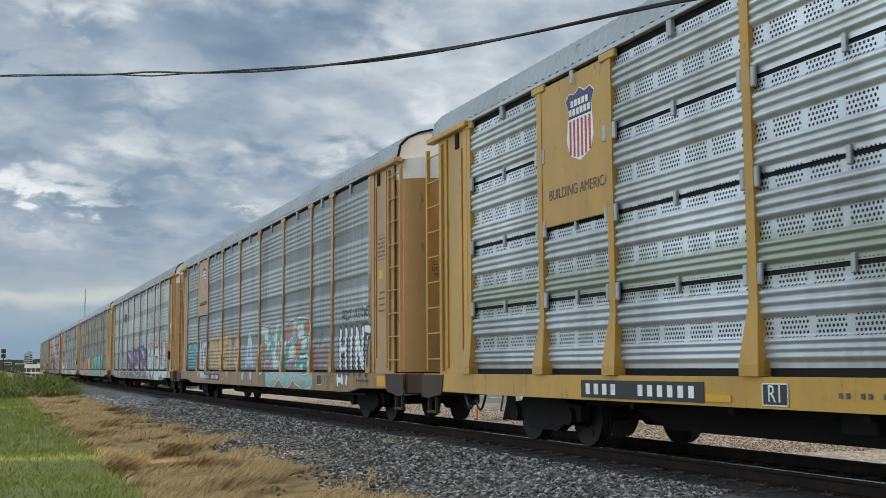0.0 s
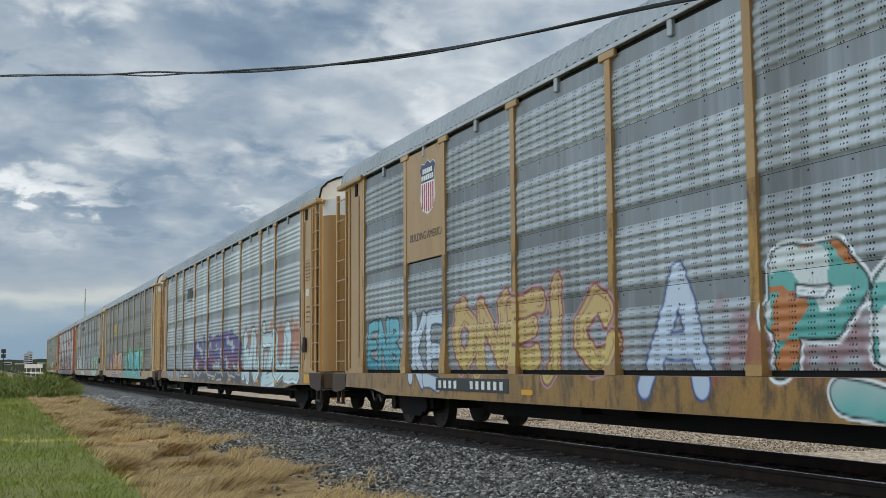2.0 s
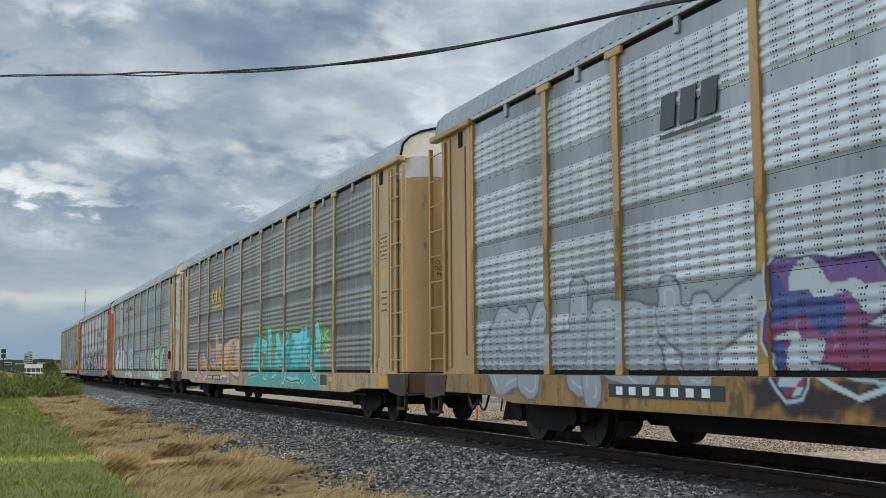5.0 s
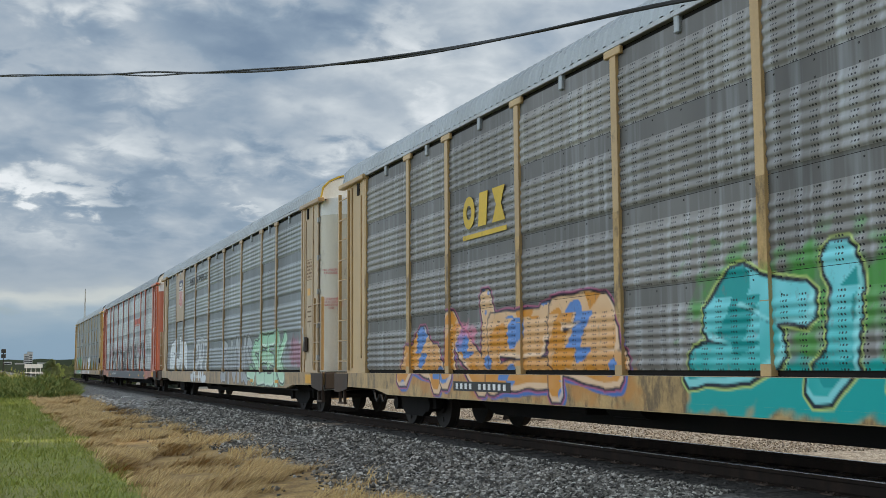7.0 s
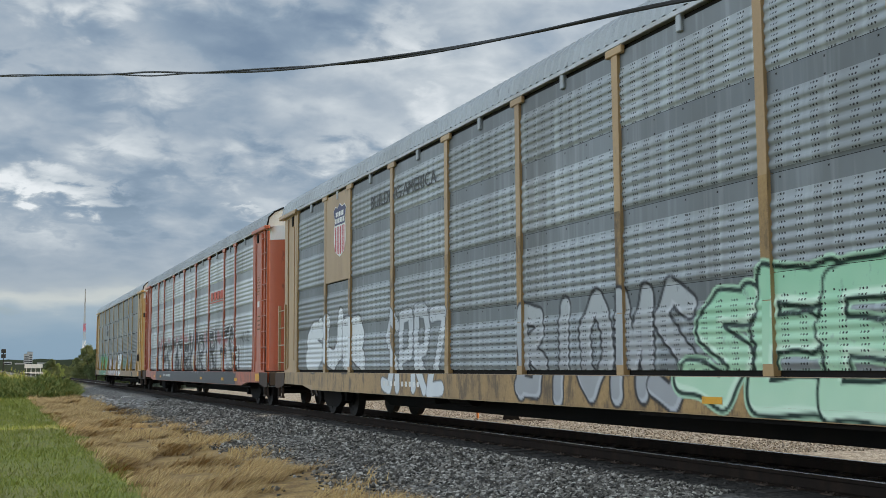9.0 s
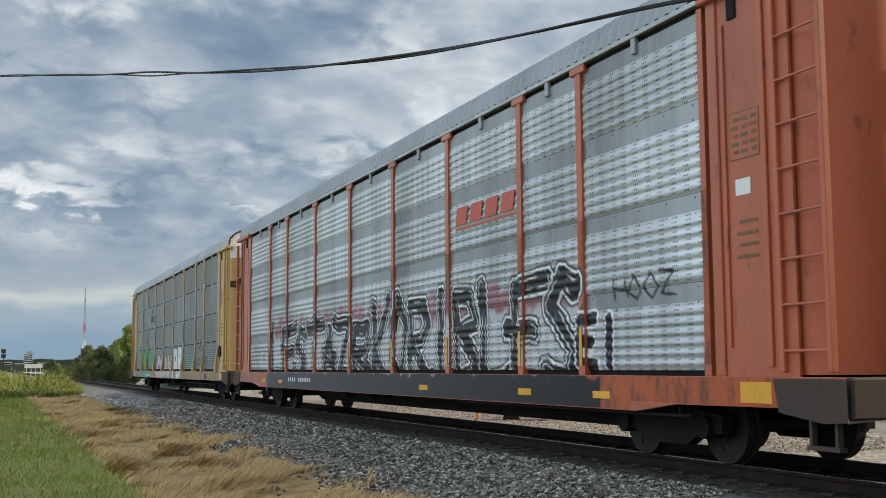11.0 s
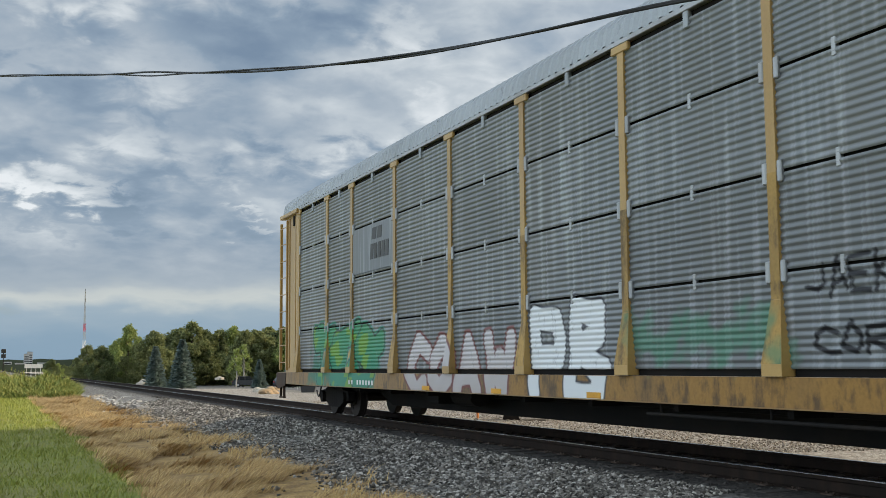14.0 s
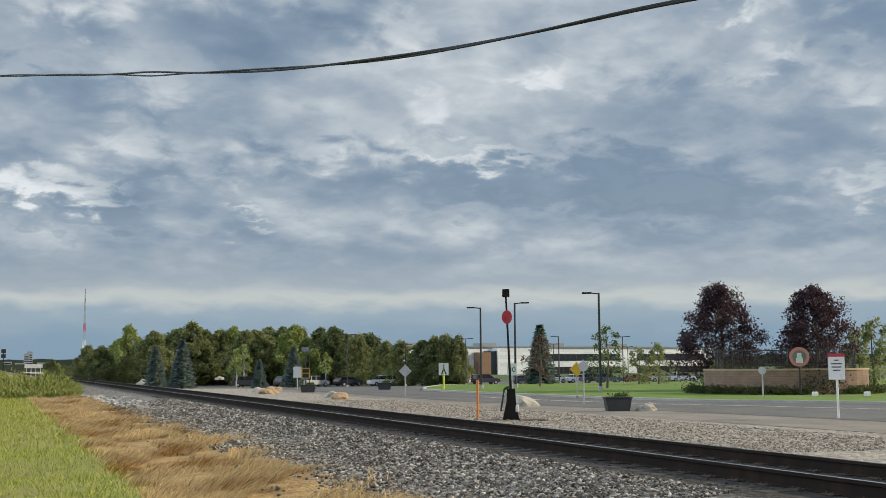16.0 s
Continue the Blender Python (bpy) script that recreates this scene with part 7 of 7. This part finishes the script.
def build_distance():
    # low wooded rise on the skyline
    m = plain_ground("far_woods", (0.035, 0.055, 0.035), (0.06, 0.075, 0.05), 0.01)
    for k, (d, h, s) in enumerate(((2100, 30, 3), (1300, 11, 9))):
        bm = bmesh.new()
        pts = []
        for q in range(121):
            a = -0.3 + 1.5 * q / 120
            z = h * (0.55 + 0.45 * noise.noise((q * 0.08, s, 0)) + 0.10 * noise.noise((q * 0.9, s, 4)))
            pts.append((bm.verts.new((d * math.sin(a), d * math.cos(a), -2)), bm.verts.new((d * math.sin(a), d * math.cos(a), max(2, z))), bm.verts.new((d * 1.1 * math.sin(a), d * 1.1 * math.cos(a), -2))))
        for p, q in zip(pts, pts[1:]):
            bm.faces.new((p[0], q[0], q[1], p[1]))
            bm.faces.new((p[1], q[1], q[2], p[2]))
        ob = part("far_hill", bm, m)
        tagged(ob, "low wooded rise on the skyline", "hill", kind="structure")
    # far town: a few tall blocks
    wall_m = weathered("far_facade", (0.42, 0.44, 0.46), (0.3, 0.32, 0.34), 0.7)
    for k, (ratio, d, w, h) in enumerate(((0.012, 1900, 12, 14), (0.022, 1900, 16, 12), (0.0265, 1900, 8, 26), (0.029, 1950, 8, 30), (0.040, 1800, 18, 12), (0.046, 1900, 12, 14))):
        hs = empty("far_building")
        part("wall", box(bmesh.new(), -w / 2, w / 2, -w / 2, w / 2, 0, h), wall_m, hs)
        part("roof", box(bmesh.new(), -w / 2 - 0.3, w / 2 + 0.3, -w / 2 - 0.3, w / 2 + 0.3, h, h + 0.6), GREY_PLATE, hs)
        for r in range(int(h / 3.4)):
            part("window_band", box(bmesh.new(), -w * 0.42, w * 0.42, -w / 2 - 0.15, -w / 2 - 0.02, 1.2 + r * 3.3, 2.8 + r * 3.3), GLASS, hs)
        hs.matrix_basis = pose(ratio * d, d, -2)
        tagged(hs, "distant pale town block on the skyline", "building", "distant town blocks")
    # lattice mast, red and white
    t = empty("radio_mast")
    H = 30.0
    for k in range(10):
        z0, z1 = k * H / 10, (k + 1) * H / 10
        mat = RED_PAINT if k in (2, 5) else (WHITE if k in (1, 3) else GALV)
        w0, w1 = 0.75 * (1 - k / 11), 0.75 * (1 - (k + 1) / 11)
        bm = bmesh.new()
        for sx, sy in ((-1, -1), (1, -1), (0, 1)):
            rod(bm, (sx * w0, sy * w0, z0), (sx * w1, sy * w1, z1), 0.07, 5)
        for (ax, ay), (bx, by) in (((-1, -1), (1, -1)), ((1, -1), (0, 1)), ((0, 1), (-1, -1))):
            rod(bm, (ax * w0, ay * w0, z0), (bx * w1, by * w1, z1), 0.05, 4)
        part("mast_section", bm, mat, t)
    t.matrix_basis = pose(29.9, 419, -1.0)
    tagged(t, "slim lattice radio mast with red and white sections", "mast")
    # track signal and crossing gate far along the line
    s = empty("track_signal")
    part("mast", rod(bmesh.new(), (0, 0, 0), (0, 0, 5.4), 0.09, 8), STEEL_DARK, s)
    for z in (4.2, 5.2):
        part("signal_head", box(bmesh.new(), -0.45, 0.45, -0.15, 0.15, z - 0.4, z + 0.4, 0.05), BLACK, s)
    s.matrix_basis = pose(2.2, 250, GZ)
    tagged(s, "dark two-headed track signal far along the line", "signal")
    g = empty("sign_gantry")
    for x in (-1.2, -0.4, 0.4, 1.2):
        part("post", rod(bmesh.new(), (x, 0, 0), (x, 0, 2.0), 0.05, 6), WHITE, g)
    part("board", box(bmesh.new(), -1.5, 1.5, -0.05, 0.05, 1.7, 2.4), WHITE, g)
    g.matrix_basis = pose(6.9, 215, GZ)
    tagged(g, "white board on posts far along the line", "sign")


build_distance()


def build_cable():
    """Two twisted service cables, sloping down from a far pole to a low one beside the track."""
    def at(y):
        x = 0.1 + 0.2634 * (28.5 - y)
        q = 30 * x / y
        rise = 7.274 + q * (0.1118 + q * (-0.006767 + q * (0.001262 - q * 0.000034))) if q < 20.5 else 11.589 + 0.3 * (q - 20.5)
        return x, 1.13 + rise * y / 30
    far, near = 46.0, 4.2
    ob = empty("overhead_cable")
    for s in (0, 1):
        cu = bpy.data.curves.new("strand", "CURVE")
        cu.dimensions, cu.bevel_depth, cu.bevel_resolution = "3D", 0.013 if s else 0.016, 2
        sp = cu.splines.new("POLY")
        n = 300
        sp.points.add(n - 1)
        for k in range(n):
            y = near + (far - near) * (k / (n - 1)) ** 1.4
            x, z = at(y)
            ph = y * 0.8 - 1.62 + s * math.pi
            r = (0.010 + 0.008 * max(0, math.sin(y * 0.5 + 0.6)) + 0.024 * math.exp(-((y - 19.7) / 1.3) ** 2)) * min(1.0, y / 12)
            sp.points[k].co = (x + r * math.cos(ph), y, z + r * math.sin(ph), 1)
        tmp = bpy.data.objects.new("strand", cu)
        scene.collection.objects.link(tmp)
        me = bpy.data.meshes.new_from_object(tmp.evaluated_get(bpy.context.evaluated_depsgraph_get()))
        bpy.data.objects.remove(tmp)
        me.materials.clear()
        part_mesh("strand", me, RUBBER, ob, smooth=True)
    tagged(ob, "pair of twisted black overhead cables", "cable")
    wood = weathered("pole_wood", (0.16, 0.11, 0.075), (0.22, 0.18, 0.14), 0.9, 0, 0.6, 3)
    for y in (far, near):   # the poles that carry it
        x, z = at(y)
        p = empty("utility_pole")
        part("pole", rod(bmesh.new(), (-0.14, 0, ground_height(x) - 0.3), (-0.14, 0, z + 0.5), 0.13, 12, 0.10), wood, p)
        part("clamp", box(bmesh.new(), -0.06, 0.03, -0.05, 0.05, z - 0.05, z + 0.05, 0.01), GALV, p)
        p.matrix_basis = pose(x, y, 0)
        tagged(p, "weathered wooden utility pole", "utility pole", "poles of the overhead cable")


build_cable()
YELLOW = dict(paint="yellow_car_paint", colour=(0.52, 0.28, 0.035), dirt=(0.26, 0.15, 0.04))
OCHRE = dict(paint="faded_yellow_car_paint", colour=(0.43, 0.235, 0.068), dirt=(0.24, 0.135, 0.055), deck="grimy_ochre_sill", deck_colour=(0.33, 0.18, 0.05), deck_dirt=(0.12, 0.075, 0.045))
CREAM = dict(paint="pale_ochre_car_paint", colour=(0.40, 0.25, 0.105), dirt=(0.24, 0.15, 0.08))
SAND = dict(paint="sand_yellow_car_paint", colour=(0.50, 0.32, 0.13), dirt=(0.27, 0.175, 0.085))
RED = dict(paint="orange_red_car_paint", colour=(0.45, 0.10, 0.035), dirt=(0.24, 0.07, 0.035))
SPECS = [
    dict(YELLOW, label="yellow car carrier with bright perforated side sheets", kind="perforated", gap=0.05, sheet="bright", belly=0.0, board=1, dress=DRESS_A),
    dict(OCHRE, label="ochre car carrier with grey ribbed sides and graffiti", kind="ribbed", gap=0.006, sheet="grey", belly=0.10, board=1, sprays=SPRAY_B, dress=DRESS_B),
    dict(OCHRE, label="ochre car carrier with silver ribbed sides and graffiti", kind="ribbed", gap=0.006, sheet="silver", belly=0.10, sprays=SPRAY_C, dress=DRESS_C),
    dict(SAND, label="pale ochre car carrier with brown-grey sides and turquoise graffiti", kind="ribbed", gap=0.006, sheet="dull", belly=0.10, sprays=SPRAY_D, dress=DRESS_D),
    dict(CREAM, label="pale ochre car carrier with slate sides and bubble graffiti", kind="ribbed", gap=0.006, sheet="slate", belly=0.10, white_door=True, hoop=YELLOW_INK, ladder_top=2.75, board=1, sprays=SPRAY_E, dress=DRESS_E),
    dict(RED, label="orange-red car carrier with silver sides and black graffiti", kind="ribbed", gap=0.006, sheet="silver", belly=0.10, sprays=SPRAY_F, dress=DRESS_F),
    dict(OCHRE, paint="warm_yellow_car_paint", colour=(0.48, 0.295, 0.085), label="ochre car carrier with finely ribbed grey sides, last of the train", kind="fine", gap=0.03, sheet="fine", belly=0.0, sprays=SPRAY_G, dress=DRESS_G),
]
CARS = [autorack(k, s) for k, s in enumerate(SPECS)]


# ---------------------------------------------------------------- the train rolls
def motions():
    times = [0, 1 / 30] + list(range(1, 16)) + [16 - 1 / 30, 16]
    for k, car in enumerate(CARS):
        centre = FIRST + LONG * (k - 0.5)
        walk(car, [(t, pose(TRACK, centre - SPEED * t, 0)) for t in times])
    spin = math.degrees(SPEED / 30 / 0.42)
    for ws, y in WHEELS:
        walk(ws, [(f / 30, pose(0, y, 0.42, f * spin)) for f in range(481)])


motions()
